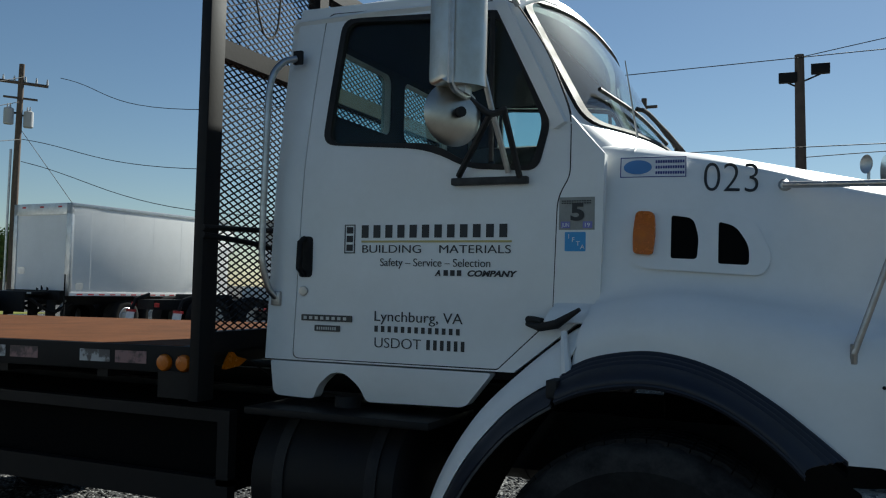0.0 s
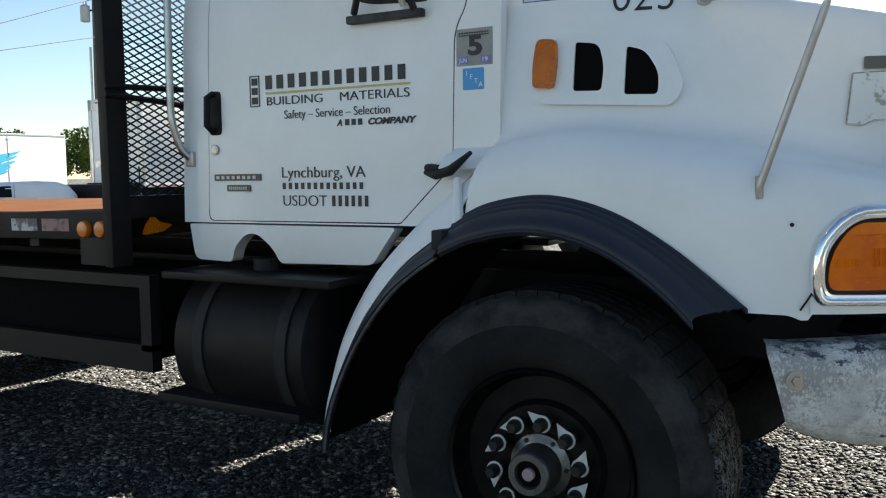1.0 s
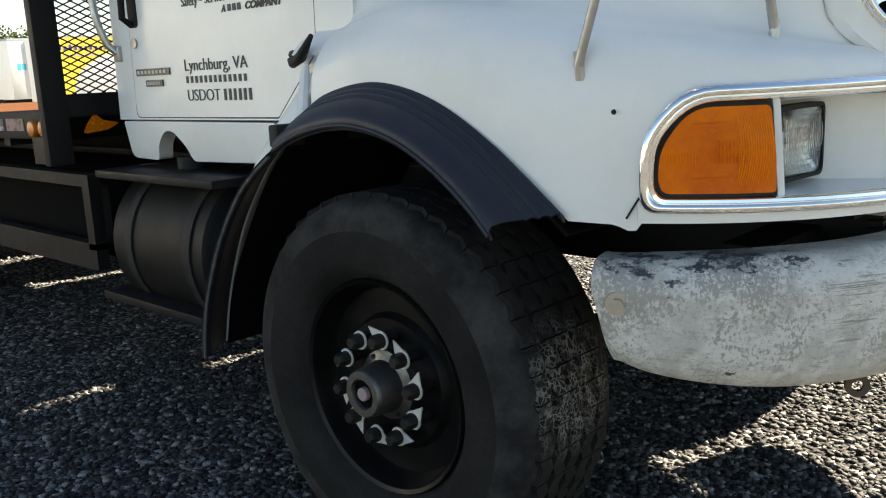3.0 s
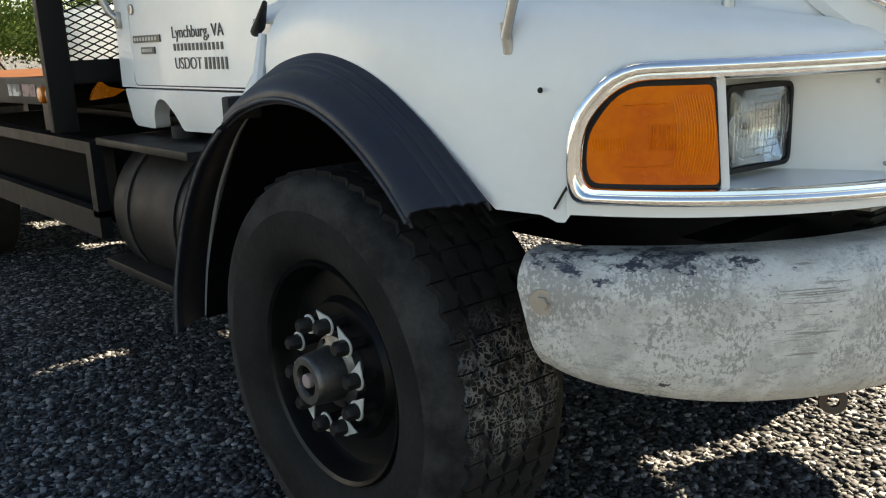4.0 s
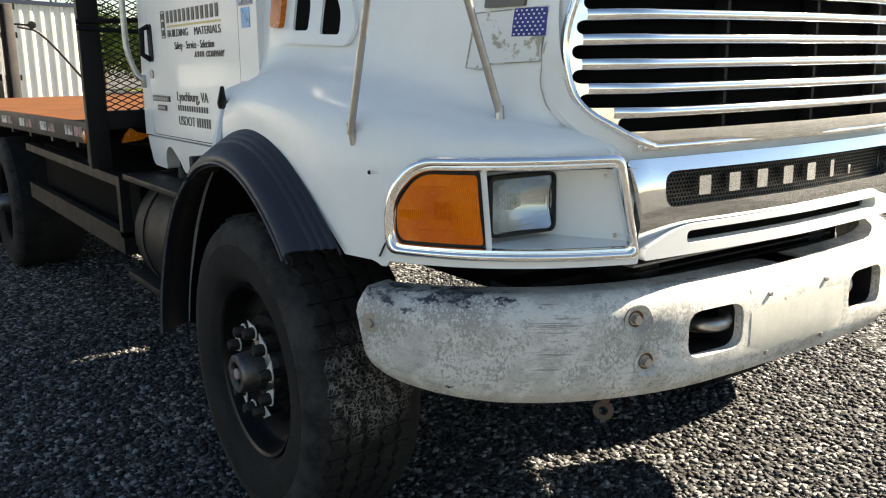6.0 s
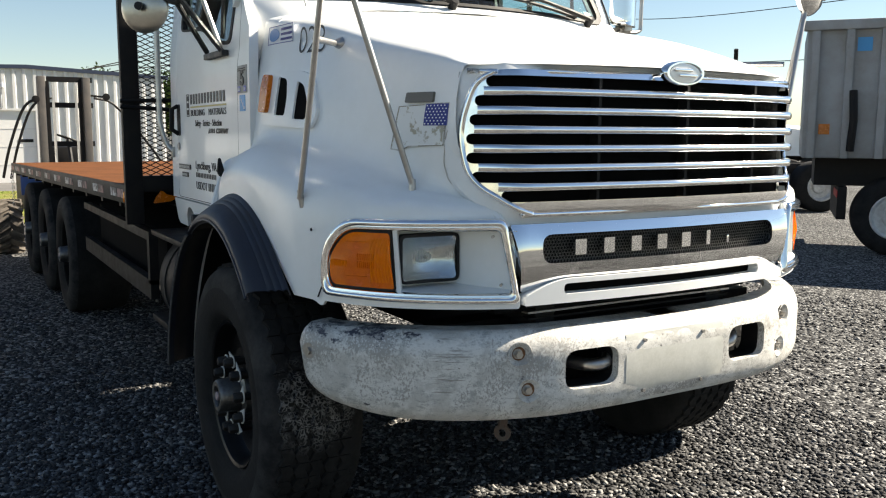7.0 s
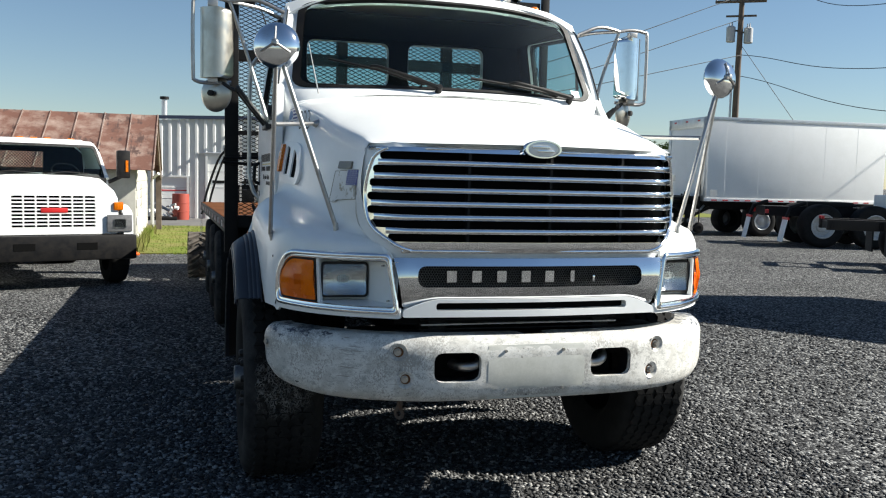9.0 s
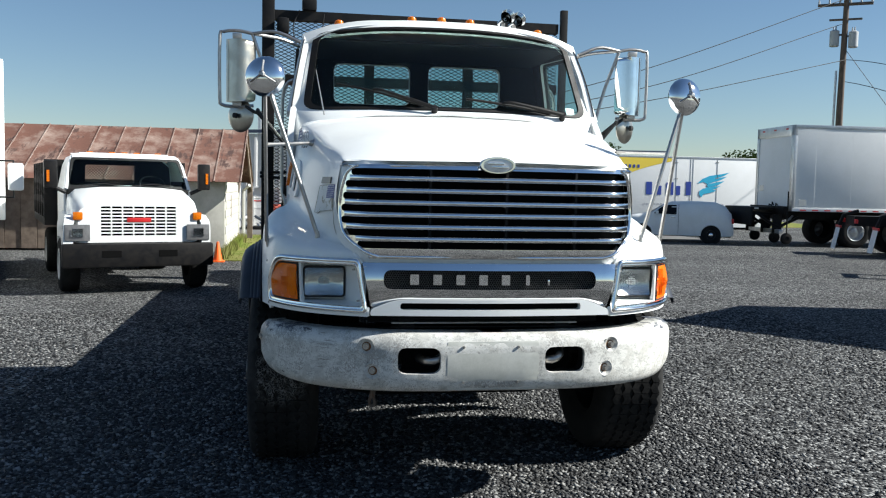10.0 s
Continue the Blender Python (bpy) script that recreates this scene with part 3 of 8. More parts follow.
for side in (0, 1):
    lamp = part("headlight_bezel", flipped(bowl_mesh(), side), WHITE, TRUCK, "white recessed headlight bowl", 30)
    part("chrome_rim", flipped(rim_mesh(), side), CHROME, lamp, "worn chrome headlight rim", 40)
    part("lower_lip", flipped(panel(rounded([(-0.01, 1.05), (1.0, 1.052), (1.0, 1.10), (0.0, 1.10)], 0.01), [], 0.05, lambda u, v: bez(u, v, 0.008), 0.02, DIAG), side), WHITE, lamp, "white strip under the headlight")
    am = panel(rounded([(0.078, 1.115), (0.458, 1.113), (0.440, 1.294), (0.198, 1.294), (0.088, 1.205)], (0.05, 0.012, 0.015, 0.10, 0.05)), [], 0.03, lambda u, v: bez(u, v, 0.026 - 0.012 * abs(v - 1.205) / 0.09), 0.004, DIAG)
    part("turn_signal", flipped(am, side), LINED, lamp, "amber fluted turn signal lens").visible_shadow = False
    cup = panel(rounded([(0.085, 1.118), (0.448, 1.116), (0.430, 1.290), (0.205, 1.290), (0.095, 1.205)], (0.05, 0.012, 0.015, 0.10, 0.05)), [], 0.022, lambda u, v: bez(u, v, -0.020 + 0.034 * min(1.0, (abs(u - 0.28) / 0.19) ** 2 + (abs(v - 1.205) / 0.115) ** 2)), 0.004, DIAG)
    part("signal_reflector", flipped(cup, side), CUP, lamp, "faceted silvered signal reflector", 1)
    part("signal_bulb", flipped(tube([bez(0.28, 1.205, -0.016), bez(0.28, 1.205, 0.004)], [0.011, 0.008], 10), side), PRISM, lamp)
    for k in range(9):
        for j in range(2):
            v0, v1 = 1.178 + j * 0.026, 1.200 + j * 0.026
            pts = [bez(0.275 + k * 0.011, v, 0.0275 - 0.012 * abs(v - 1.205) / 0.09) for v in (v0, v1)]
            part("lens_flute", flipped(tube(pts, 0.0014, 6), side), LINED, lamp)
    for k in range(14):
        bow = [bez(0.345 + k * 0.0072 + 0.016 * (1 - ((v - 1.205) / 0.08) ** 2) - 0.012, v, 0.0266 - 0.012 * abs(v - 1.205) / 0.09) for v in np.linspace(1.132, 1.278, 9)]
        part("lens_prism", flipped(tube(bow, 0.0009, 5), side), PRISM, lamp)
    for k in range(12):
        pts = [bez(0.105 + k * 0.0095, v, 0.027 - 0.012 * abs(v - 1.205) / 0.09) for v in (1.178, 1.2)]
        part("lens_prism", flipped(tube(pts, 0.0009, 5), side), PRISM, lamp)
    for v in (1.148, 1.262):
        part("lens_ridge", flipped(tube([bez(u, v + 0.02 * (u - 0.25), 0.0262 - 0.012 * abs(v - 1.205) / 0.09) for u in np.linspace(0.20, 0.32, 12)], 0.0016, 6), side), LINED, lamp)
    part("signal_gasket", flipped(panel(rounded([(0.060, 1.106), (0.464, 1.106), (0.447, 1.304), (0.185, 1.301), (0.072, 1.212)], (0.05, 0.012, 0.02, 0.11, 0.05)), [rounded([(0.082, 1.117), (0.455, 1.115), (0.437, 1.292), (0.200, 1.292), (0.092, 1.205)], (0.05, 0.012, 0.015, 0.10, 0.05))], 0.04, lambda u, v: bez(u, v, 0.010), 0.05, DIAG), side), RUBBER, lamp)
    face = Matrix.Translation((0.986, -0.849, 1.2055)) @ Matrix.Rotation(radians(86), 4, "Z") @ Matrix.Diagonal((1.02, 1, 1.06, 1))
    part("lamp_divider", flipped(panel(rounded([(0.466, 1.104), (0.488, 1.104), (0.472, 1.306), (0.450, 1.306)], 0.004), [], 0.05, lambda u, v: bez(u, v, 0.006), 0.03, DIAG), side), WHITE, lamp, "white strip between signal and headlight")
    seal = panel(rect(-0.107, 0.107, -0.077, 0.077, 0.022), [rect(-0.099, 0.099, -0.0695, 0.0695, 0.016)], 0, lambda u, v: (u, 0.0, v), 0.03)
    pane = panel(rect(-0.1, 0.1, -0.072, 0.072, 0.018), [], 0.02, lambda u, v: (u, 0.002 - 0.014 * (1 - (u / 0.1) ** 2) * (1 - (v / 0.07) ** 2), v), 0.005)
    bulb = panel(rect(-0.099, 0.099, -0.071, 0.071, 0.018), [], 0.015, lambda u, v: (u, 0.050 - 0.040 * min(1.0, 0.62 * ((u / 0.1) ** 2 + (v / 0.072) ** 2)), v), 0.003)
    ring = panel(rect(-0.1, 0.1, -0.0705, 0.0705, 0.017), [rect(-0.0975, 0.0975, -0.068, 0.068, 0.015)], 0, lambda u, v: (u, -0.001, v), 0.004)
    glow = lathe([(0.0, 0.006), (0.005, 0.004), (0.007, -0.006), (0.0, -0.008)], 16, Matrix.Translation((0.0, 0.034, 0.0)))
    for bm, ma, nm, lb in ((seal, RUBBER, "lamp_gasket", "black rubber gasket"), (pane, LENSGLASS, "lamp_lens", "clear fluted headlight glass"), (bulb, REFLECTOR, "reflector", "silvered reflector"), (glow, STEEL, "bulb", ""), (ring, RUBBER, "retaining_ring", "thin bright retaining ring")):
        bm.transform(face)
        ob = part(nm, flipped(bm, side), ma, lamp, lb)
        ob.visible_shadow = nm != "lamp_lens"
    ribs = [(u, -0.055 + 0.02 * (k % 3), u, 0.05 - 0.015 * (k % 2)) for k, u in enumerate(np.linspace(-0.085, 0.085, 18))]
    ribs += [(-0.07 + 0.03 * (k % 3), v, 0.03 + 0.02 * (k % 3), v + 0.002) for k, v in enumerate(np.linspace(-0.05, 0.055, 9))]
    for u0, v0, u1, v1 in ribs:
        rib = tube([(u0, -0.0045, v0), ((u0 + u1) / 2, -0.006, (v0 + v1) / 2), (u1, -0.0045, v1)], 0.0014, 5)
        rib.transform(face)
        part("lens_rib", flipped(rib, side), LENSGLASS, lamp).visible_shadow = False
    for u, z in ((0.9, 1.285), (0.93, 1.128)):
        q = bez(u, z, -0.004)
        part("screw", flipped(tube([(q[0] - 0.01, q[1] + 0.01, z), (q[0] + 0.002, q[1] - 0.002, z)], 0.005, 8), side), STEEL, lamp)

# ----- bumper
BUMP_PLAN = spline([(1.275, 0.0), (1.27, 0.3), (1.24, 0.56), (1.14, 0.82), (0.98, 1.02), (0.80, 1.15), (0.655, 1.19)], 61)


def bump_plan(s):
    """Plan of the bumper from its middle (0) to its end (1)."""
    p = BUMP_PLAN
    i = min(int(abs(s) * 60), 59)
    q = p[i] + (p[i + 1] - p[i]) * (abs(s) * 60 - i)
    return q[0], math.copysign(q[1], s)


BUMP_LEN = 1.42


def bumper_at(u, v):
    """Skin of the bumper: u along it from its middle, v up it in metres, rolled in at both edges."""
    s = max(-1.0, min(1.0, u / BUMP_LEN))
    x, y = bump_plan(s)
    x2, y2 = bump_plan(max(-1.0, s - 0.02))
    x3, y3 = bump_plan(min(1.0, s + 0.02))
    nx, ny = y3 - y2, x2 - x3
    k = math.hypot(nx, ny)
    low = 0.672 + 0.085 * max(0.0, (abs(s) - 0.60) / 0.40) ** 1.6
    top = 0.972 - 0.015 * abs(s) ** 4
    w = max(0.0, min(1.0, v / 0.3))
    z = low + (top - low) * w
    d = 0.0
    if w > 0.72:
        d = 0.035 * ((w - 0.72) / 0.28) ** 2
    if w < 0.28:
        d = 0.03 * ((0.28 - w) / 0.28) ** 2
    if v > 0.3:
        d, z = 0.035 + (v - 0.3), top + 0.002
    if v < 0:
        d, z = 0.03 - v, low
    d += 0.03 * max(0.0, (abs(s) - 0.985) / 0.015)
    return (x - nx / k * d, y - ny / k * d, z)


HOOKS = [rect(-0.405, -0.212, 0.098, 0.232, 0.045), rect(0.212, 0.405, 0.098, 0.232, 0.045)]
SEATS = [(-0.547, 0.232), (-0.519, 0.11), (0.547, 0.232), (0.519, 0.11)]
SEAT_HOLES = [[(u + 0.036 * math.cos(a), v + 0.036 * math.sin(a)) for a in np.linspace(0, math.tau, 20, False)] for u, v in SEATS]
bumper = part("bumper", panel(rounded([(-1.32, -0.05), (1.32, -0.05), (1.335, 0.03), (1.415, 0.27), (1.42, 0.40), (-1.42, 0.40), (-1.415, 0.27), (-1.335, 0.03)], 0.03), [*HOOKS, *SEAT_HOLES], 0.03, bumper_at, 0.006, (1, 0, 0)), BUMPER, TRUCK, "scuffed white steel front bumper with peeling paint", 50)
for h in HOOKS:
    c = (h[0][0] + h[len(h) // 2][0]) / 2
    lip = [bumper_at(p[0], p[1]) for p in h]
    bm = grid([[(q[0] + dx, q[1], q[2]) for q in [*lip, lip[0]]] for dx in (-0.007, -0.018, -0.03)])
    part("hook_surround", bm, BUMPER, bumper, "painted rim of a tow hook opening")
    bm = grid([[(q[0] + dx, q[1], q[2]) for q in [*lip, lip[0]]] for dx in (-0.0302, -0.06, -0.11)])
    part("hook_recess", bm, BLACK, bumper, "recess round a tow hook")
    sg = 1 if c > 0 else -1
    hk = [(1.10, c - 0.05, 0.82), (1.19, c - 0.03, 0.825), (1.215, c + 0.02, 0.83), (1.20, c + 0.055, 0.85), (1.15, c + 0.07, 0.87)]
    part("tow_hook", tube(spline(hk, 14), 0.023, 12), STEEL, bumper, "bare steel tow hook")
    # black sheet for the shade at the bottom of the hook opening
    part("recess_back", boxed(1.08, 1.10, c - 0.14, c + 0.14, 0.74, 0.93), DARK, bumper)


RUSTY = mat("rust_stain", (0.20, 0.09, 0.035), 0.85, second=(0.09, 0.05, 0.03), scale=60, amount=0.8)


def bolt(parent, p, n, r=0.013, h=0.012, washer=0.02):
    n = Vector(n).normalized()
    p = Vector(p)
    part("bolt", tube([p, p + n * h], r, 6), STEEL, parent)
    part("washer", tube([p - n * 0.001, p + n * 0.003], washer, 16), STEEL, parent)


for u, v in SEATS:
    q = Vector(bumper_at(u, v))
    sg = 1 if u < 0 else -1
    turn = Matrix.Rotation(radians(90 - 14 * sg), 4, "Z")
    dish = lathe([(0.010, -0.016), (0.020, -0.015), (0.028, -0.009), (0.036, -0.001), (0.041, 0.0012), (0.044, 0.0)], 24, Matrix.Translation(q) @ turn)
    part("bolt_dimple", dish, BUMPER, bumper, "dished seat of a bumper bolt")
    part("rust_ring", lathe([(0.010, -0.0145), (0.021, -0.0135), (0.023, -0.0125), (0.020, -0.0128)], 20, Matrix.Translation(q) @ turn), RUSTY, bumper)
    bolt(bumper, q + Vector((-0.015, 0, 0)), (1, -0.25 * sg, 0), 0.0125, 0.022, 0.017)
for sg in (-1, 1):
    q = bumper_at(sg * 1.305, 0.19)
    bolt(bumper, q, (0.4, sg * 0.9, 0), 0.014, 0.013, 0.027)
for y, v in ((-0.12, 0.235), (0.1, 0.235), (-0.12, 0.055), (0.1, 0.055)):
    q = bumper_at(y, v)
    part("plate_bolt", tube([(q[0] - 0.004, q[1], q[2]), (q[0] + 0.0075, q[1], q[2])], 0.007, 6), STEEL, bumper)
part("plate_mount", panel(rect(-0.185, 0.185, 0.012, 0.262, 0.01), [], 0.06, lambda u, v: (bumper_at(u, v)[0] + 0.0015, *bumper_at(u, v)[1:]), 0.004, (1, 0, 0)), mat("faded_plate", (0.52, 0.52, 0.48), 0.5, second=(0.40, 0.40, 0.36), scale=9, amount=0.7, fine=0.1), bumper, "bare faded rectangle where a plate was fixed")
OLDIRON = mat("rusty_iron", (0.075, 0.06, 0.05), 0.75, second=(0.12, 0.065, 0.04), scale=30, amount=0.6, bump=0.1)
tow_loop = part("tow_loop", lathe([(0.014, 0.005), (0.03, 0.005), (0.03, -0.005), (0.014, -0.005)], 20, Matrix.Translation((1.05, -0.595, 0.582)) @ Matrix.Rotation(radians(35), 4, "Z"), True), OLDIRON, bumper, "small rusty loop hanging under the bumper")
part("loop_strap", tube([(1.05, -0.595, 0.606), (1.055, -0.59, 0.66), (1.07, -0.58, 0.80)], 0.016, 6), OLDIRON, tow_loop)

# ----- wheels
GLOSSBLACK = mat("gloss_black_disc", (0.003, 0.003, 0.0035), 0.32, second=(0.008, 0.007, 0.006), scale=14, amount=0.6, spec=0.22)
HUBMETAL = mat("weathered_hub", (0.22, 0.215, 0.205), 0.42, 1.0, second=(0.12, 0.11, 0.10), scale=24, amount=0.7, bump=0.08)
DUSTY = mat("dusty_sidewall", (0.013, 0.013, 0.014), 0.8, second=(0.052, 0.051, 0.049), scale=7, amount=0.8, fine=0.25, bump=0.1, spec=0.15)
NUT = mat("dark_nut", (0.02, 0.02, 0.02), 0.45, 0.5, second=(0.05, 0.04, 0.03), scale=30)
PALE = mat("pale_plastic", (0.62, 0.62, 0.58), 0.5, second=(0.45, 0.44, 0.4), scale=30)


def wheel(parent_name, y, x, sidewall=0.19, r=0.56, w=0.40, disc=BLACK, out=-1, dual=False, driven=False):
    """A wheel about the y axis at (x, y), y its outer sidewall, facing away from the middle."""
    m = Matrix.Translation((x, y, r + 0.003)) @ Matrix.Diagonal((1, 1 if out < 0 else -1, 1, 1))
    prof = [(0.290, -0.055), (0.312, -0.040), (0.330, -0.014), (0.362, 0.001), (0.44, 0.007), (r - 0.05, 0.0), (r - 0.022, -0.012), (r - 0.008, -0.030), (r - 0.002, -0.055), (r, -w / 2)]
    prof += [(a, -w - b) for a, b in prof[-2::-1]]
    t = part(parent_name, lathe(prof, 72, m, True), TYRE, TRUCK, "black truck tyre with worn sidewall")
    rim = part("rim", lathe([(0.300, -0.050), (0.310, -0.038), (0.305, -0.028), (0.294, -0.034), (0.286, -0.055), (0.280, -0.09), (0.27, -0.105), (0.20, -0.105), (0.185, -0.085), (0.10, -0.083), (0.0, -0.083)], 64, m), GLOSSBLACK if disc is BLACK else disc, t, "gloss black steel disc wheel")
    hub = part("hub", lathe([(0.105, -0.09), (0.10, -0.06), (0.075, -0.05), (0.068, 0.02), (0.066, 0.032), (0.062, 0.036), (0.044, 0.036), (0.041, 0.03), (0.04, 0.018), (0.0, 0.018)], 40, m), HUBMETAL, t, "dull metal hub cap")
    # near-black disc paints the shade in the hollow of the hub
    part("hub_recess", lathe([(0.0405, 0.02), (0.039, 0.0205), (0.0, 0.0205)], 32, m), DARK, hub)
    part("hub_plug", lathe([(0.019, 0.02), (0.019, 0.034), (0.016, 0.037), (0.0, 0.037)], 24, m), mat("faded_red_plug", (0.36, 0.27, 0.265), 0.5) if "faded_red_plug" not in bpy.data.materials else bpy.data.materials["faded_red_plug"], hub, "faded pink plug")
    for k in range(6):
        a = math.tau * k / 6
        part("hub_bolt", lathe([(0.007, -0.06), (0.007, -0.05), (0.0, -0.05)], 8, m @ Matrix.Translation((0.088 * math.cos(a), 0, 0.088 * math.sin(a)))), NUT, hub)
    band = part("sidewall_band", lathe([(r - 0.10, 0.0062), (r - 0.075, 0.0058), (r - 0.0495, 0.0012), (r - 0.0212, -0.0112), (r - 0.0072, -0.0295), (r - 0.0012, -0.054), (r - 0.006, -0.056), (r - 0.03, -0.03)], 72, m), DUSTY, t, "dusty worn outer sidewall")
    return t, m


t, m = wheel("front_wheel", -1.265, 0, r=0.534)
t2, m2 = wheel("front_wheel", 1.265, 0, r=0.534, out=1)
for tt, mm in ((t, m), (t2, m2)):
    for k in range(10):
        a = math.tau * (k + 0.28) / 10
        c = Vector((0.1429 * math.cos(a), 0, 0.1429 * math.sin(a)))
        nut = lathe([(0.017, -0.09), (0.017, -0.04), (0.021, -0.038), (0.021, 0.0), (0.015, 0.008), (0.0, 0.008)], 6, mm @ Matrix.Translation(c))
        part("wheel_nut", nut, NUT, tt)
        tip = [math.cos(a + 1.35), math.sin(a + 1.35)] if k % 2 else [math.cos(a + 1.1), math.sin(a + 1.1)]
        base = math.atan2(tip[1], tip[0])
        loop = [(0.027 * math.cos(base + f), 0.027 * math.sin(base + f)) for f in np.linspace(0.75, math.tau - 0.75, 20)] + [(0.058 * tip[0], 0.058 * tip[1])]
        hole = [(0.0205 * math.cos(f), 0.0205 * math.sin(f)) for f in np.linspace(0, math.tau, 16, False)]
        flag = panel(loop, [hole], 0, lambda u, v: (c.x + u, 0.028, c.z + v), 0.004)
        flag.transform(mm)
        part("nut_indicator", flag, PALE, tt)
# rear discs are near-black: the shade under the deck is in their colour
for x in (-4.9, -6.15, -7.4):
    for side in (-1, 1):
        wheel("rear_wheel", side * 1.22 + (x + 1.84) * 0.026, x, r=0.52, w=0.5, disc=DARK, out=side)

# ----- fender flares
arch_out = spline([(-0.29, 1.275), (-0.18, 1.325), (-0.02, 1.352), (0.12, 1.337), (0.26, 1.288), (0.40, 1.205), (0.50, 1.13), (0.60, 1.05)], 40)
arch_in = spline([(-0.29, 1.20), (-0.18, 1.245), (-0.03, 1.272), (0.10, 1.264), (0.22, 1.227), (0.33, 1.165), (0.42, 1.095), (0.48, 1.035)], 40)
rows = []
for f, lift, y in ((0, 0, 1.19), (0, 0.014, 1.195), (0.05, 0.021, 1.20), (0.12, 0.021, 1.209), (0.17, 0.0165, 1.214), (0.22, 0.021, 1.222), (0.28, 0.021, 1.230), (0.33, 0.0165, 1.234), (0.38, 0.021, 1.242), (0.44, 0.021, 1.250),
                   (0.49, 0.0165, 1.254), (0.54, 0.020, 1.262), (0.80, 0.019, 1.294), (0.95, 0.014, 1.312), (1.0, 0.002, 1.317), (1.0, -0.02, 1.308)):
    rows.append([(a[0] + (b[0] - a[0]) * f, -y, a[1] + (b[1] - a[1]) * f + lift) for a, b in zip(arch_out, arch_in)])
both("fender_flare", grid(rows, 0.006), FLARE, TRUCK, "ribbed black rubber fender flare", 50)
back_out = spline([(-0.84, 0.50), (-0.815, 0.60), (-0.76, 0.75), (-0.66, 0.94), (-0.52, 1.11), (-0.40, 1.205), (-0.31, 1.255)], 30)
back_in = spline([(-0.74, 0.50), (-0.725, 0.60), (-0.68, 0.73), (-0.59, 0.90), (-0.47, 1.05), (-0.37, 1.13), (-0.30, 1.175)], 30)
rows = [[(a[0] + (b[0] - a[0]) * f, -y, a[1] + (b[1] - a[1]) * f) for a, b in zip(back_out, back_in)] for f, y in ((0, 1.185), (0.05, 1.2), (0.4, 1.26), (0.45, 1.262), (0.9, 1.33), (1, 1.325), (1, 1.3))]
both("rear_flare", grid(rows, 0.006), FLARE, TRUCK, "black rubber mud flare behind the front wheel", 50)
# paler grey paints the line of light caught along the rear flare's edge
EDGE_CATCH = mat("edge_catch_grey", (0.10, 0.10, 0.098), 0.7, second=(0.03, 0.03, 0.03), scale=18, amount=0.7)
both("flare_lip", tube([(q[0], -1.316, q[1] - 0.008) for q in arch_in], 0.0065, 8), FLARE, TRUCK)
both("flare_lip", tube([(q[0] + 0.002, -1.325, q[1]) for q in back_in], 0.005, 8), EDGE_CATCH, TRUCK, "grey rubber edge, pale where it catches light")
both("flare_clip", boxed(-0.325, -0.285, -1.30, -1.20, 1.20, 1.262, 0.008), RUBBER, TRUCK)
strip_out = spline([(-0.86, 0.57), (-0.83, 0.72), (-0.765, 0.90), (-0.64, 1.10), (-0.48, 1.26), (-0.31, 1.40), (-0.20, 1.47)], 30)
rows = [[(a[0] + (b[0] - a[0]) * f, -y, a[1] + (b[1] - a[1]) * f) for a, b in zip(strip_out, back_out)] for f, y in ((0, 1.06), (0, 1.12), (0.1, 1.155), (0.5, 1.185), (1.0, 1.2), (1.0, 1.17))]
both("fender_tail", grid(rows, 0.006), WHITE, TRUCK, "white fender extension behind the wheel", 60)
# wheel well sheet, near-black so that its shade is in the colour
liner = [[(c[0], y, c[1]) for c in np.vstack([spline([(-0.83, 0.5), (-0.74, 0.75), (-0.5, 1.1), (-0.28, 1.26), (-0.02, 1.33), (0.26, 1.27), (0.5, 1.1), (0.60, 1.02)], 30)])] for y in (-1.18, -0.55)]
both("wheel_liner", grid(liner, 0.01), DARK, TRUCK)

# ----- cab
def cab_y(u, v):
    """Half width of the cab side at a height; the glasshouse leans in."""
    return 1.065 - 0.0 * u - (0.16 * (v - 2.0) ** 1.3 if v > 2.0 else 0)


def cab_at(lift=0.0):
    return lambda u, v: (u, -(cab_y(u, v) + lift), v)


door_out = rounded([(-1.49, 1.262), (-0.585, 1.266), (-0.375, 1.465), (-0.365, 1.905), (-0.318, 1.985), (-0.322, 2.21), (-0.43, 2.475), (-0.585, 2.70), (-1.435, 2.735)], (0.03, 0.01, 0.03, 0.05, 0.03, 0.06, 0.1, 0.06, 0.05))
window = rounded([(-1.375, 2.15), (-0.89, 2.115), (-0.72, 2.03), (-0.445, 2.01), (-0.405, 2.19), (-0.625, 2.655), (-1.345, 2.70)], (0.06, 0.1, 0.06, 0.05, 0.05, 0.05, 0.06))
side_out = [(-1.63, 1.252), (-0.52, 1.256), (-0.29, 1.44), (-0.2, 1.5), (-0.19, 2.06), (-0.27, 2.15), (-0.345, 2.24), (-0.545, 2.60), (-0.60, 2.70), (-0.64, 2.75), (-1.57, 2.772)]


def grown(loop, d):
    c = Vector((sum(p[0] for p in loop) / len(loop), sum(p[1] for p in loop) / len(loop)))
    return [tuple(Vector(p) + (Vector(p) - c).normalized() * d) for p in loop]


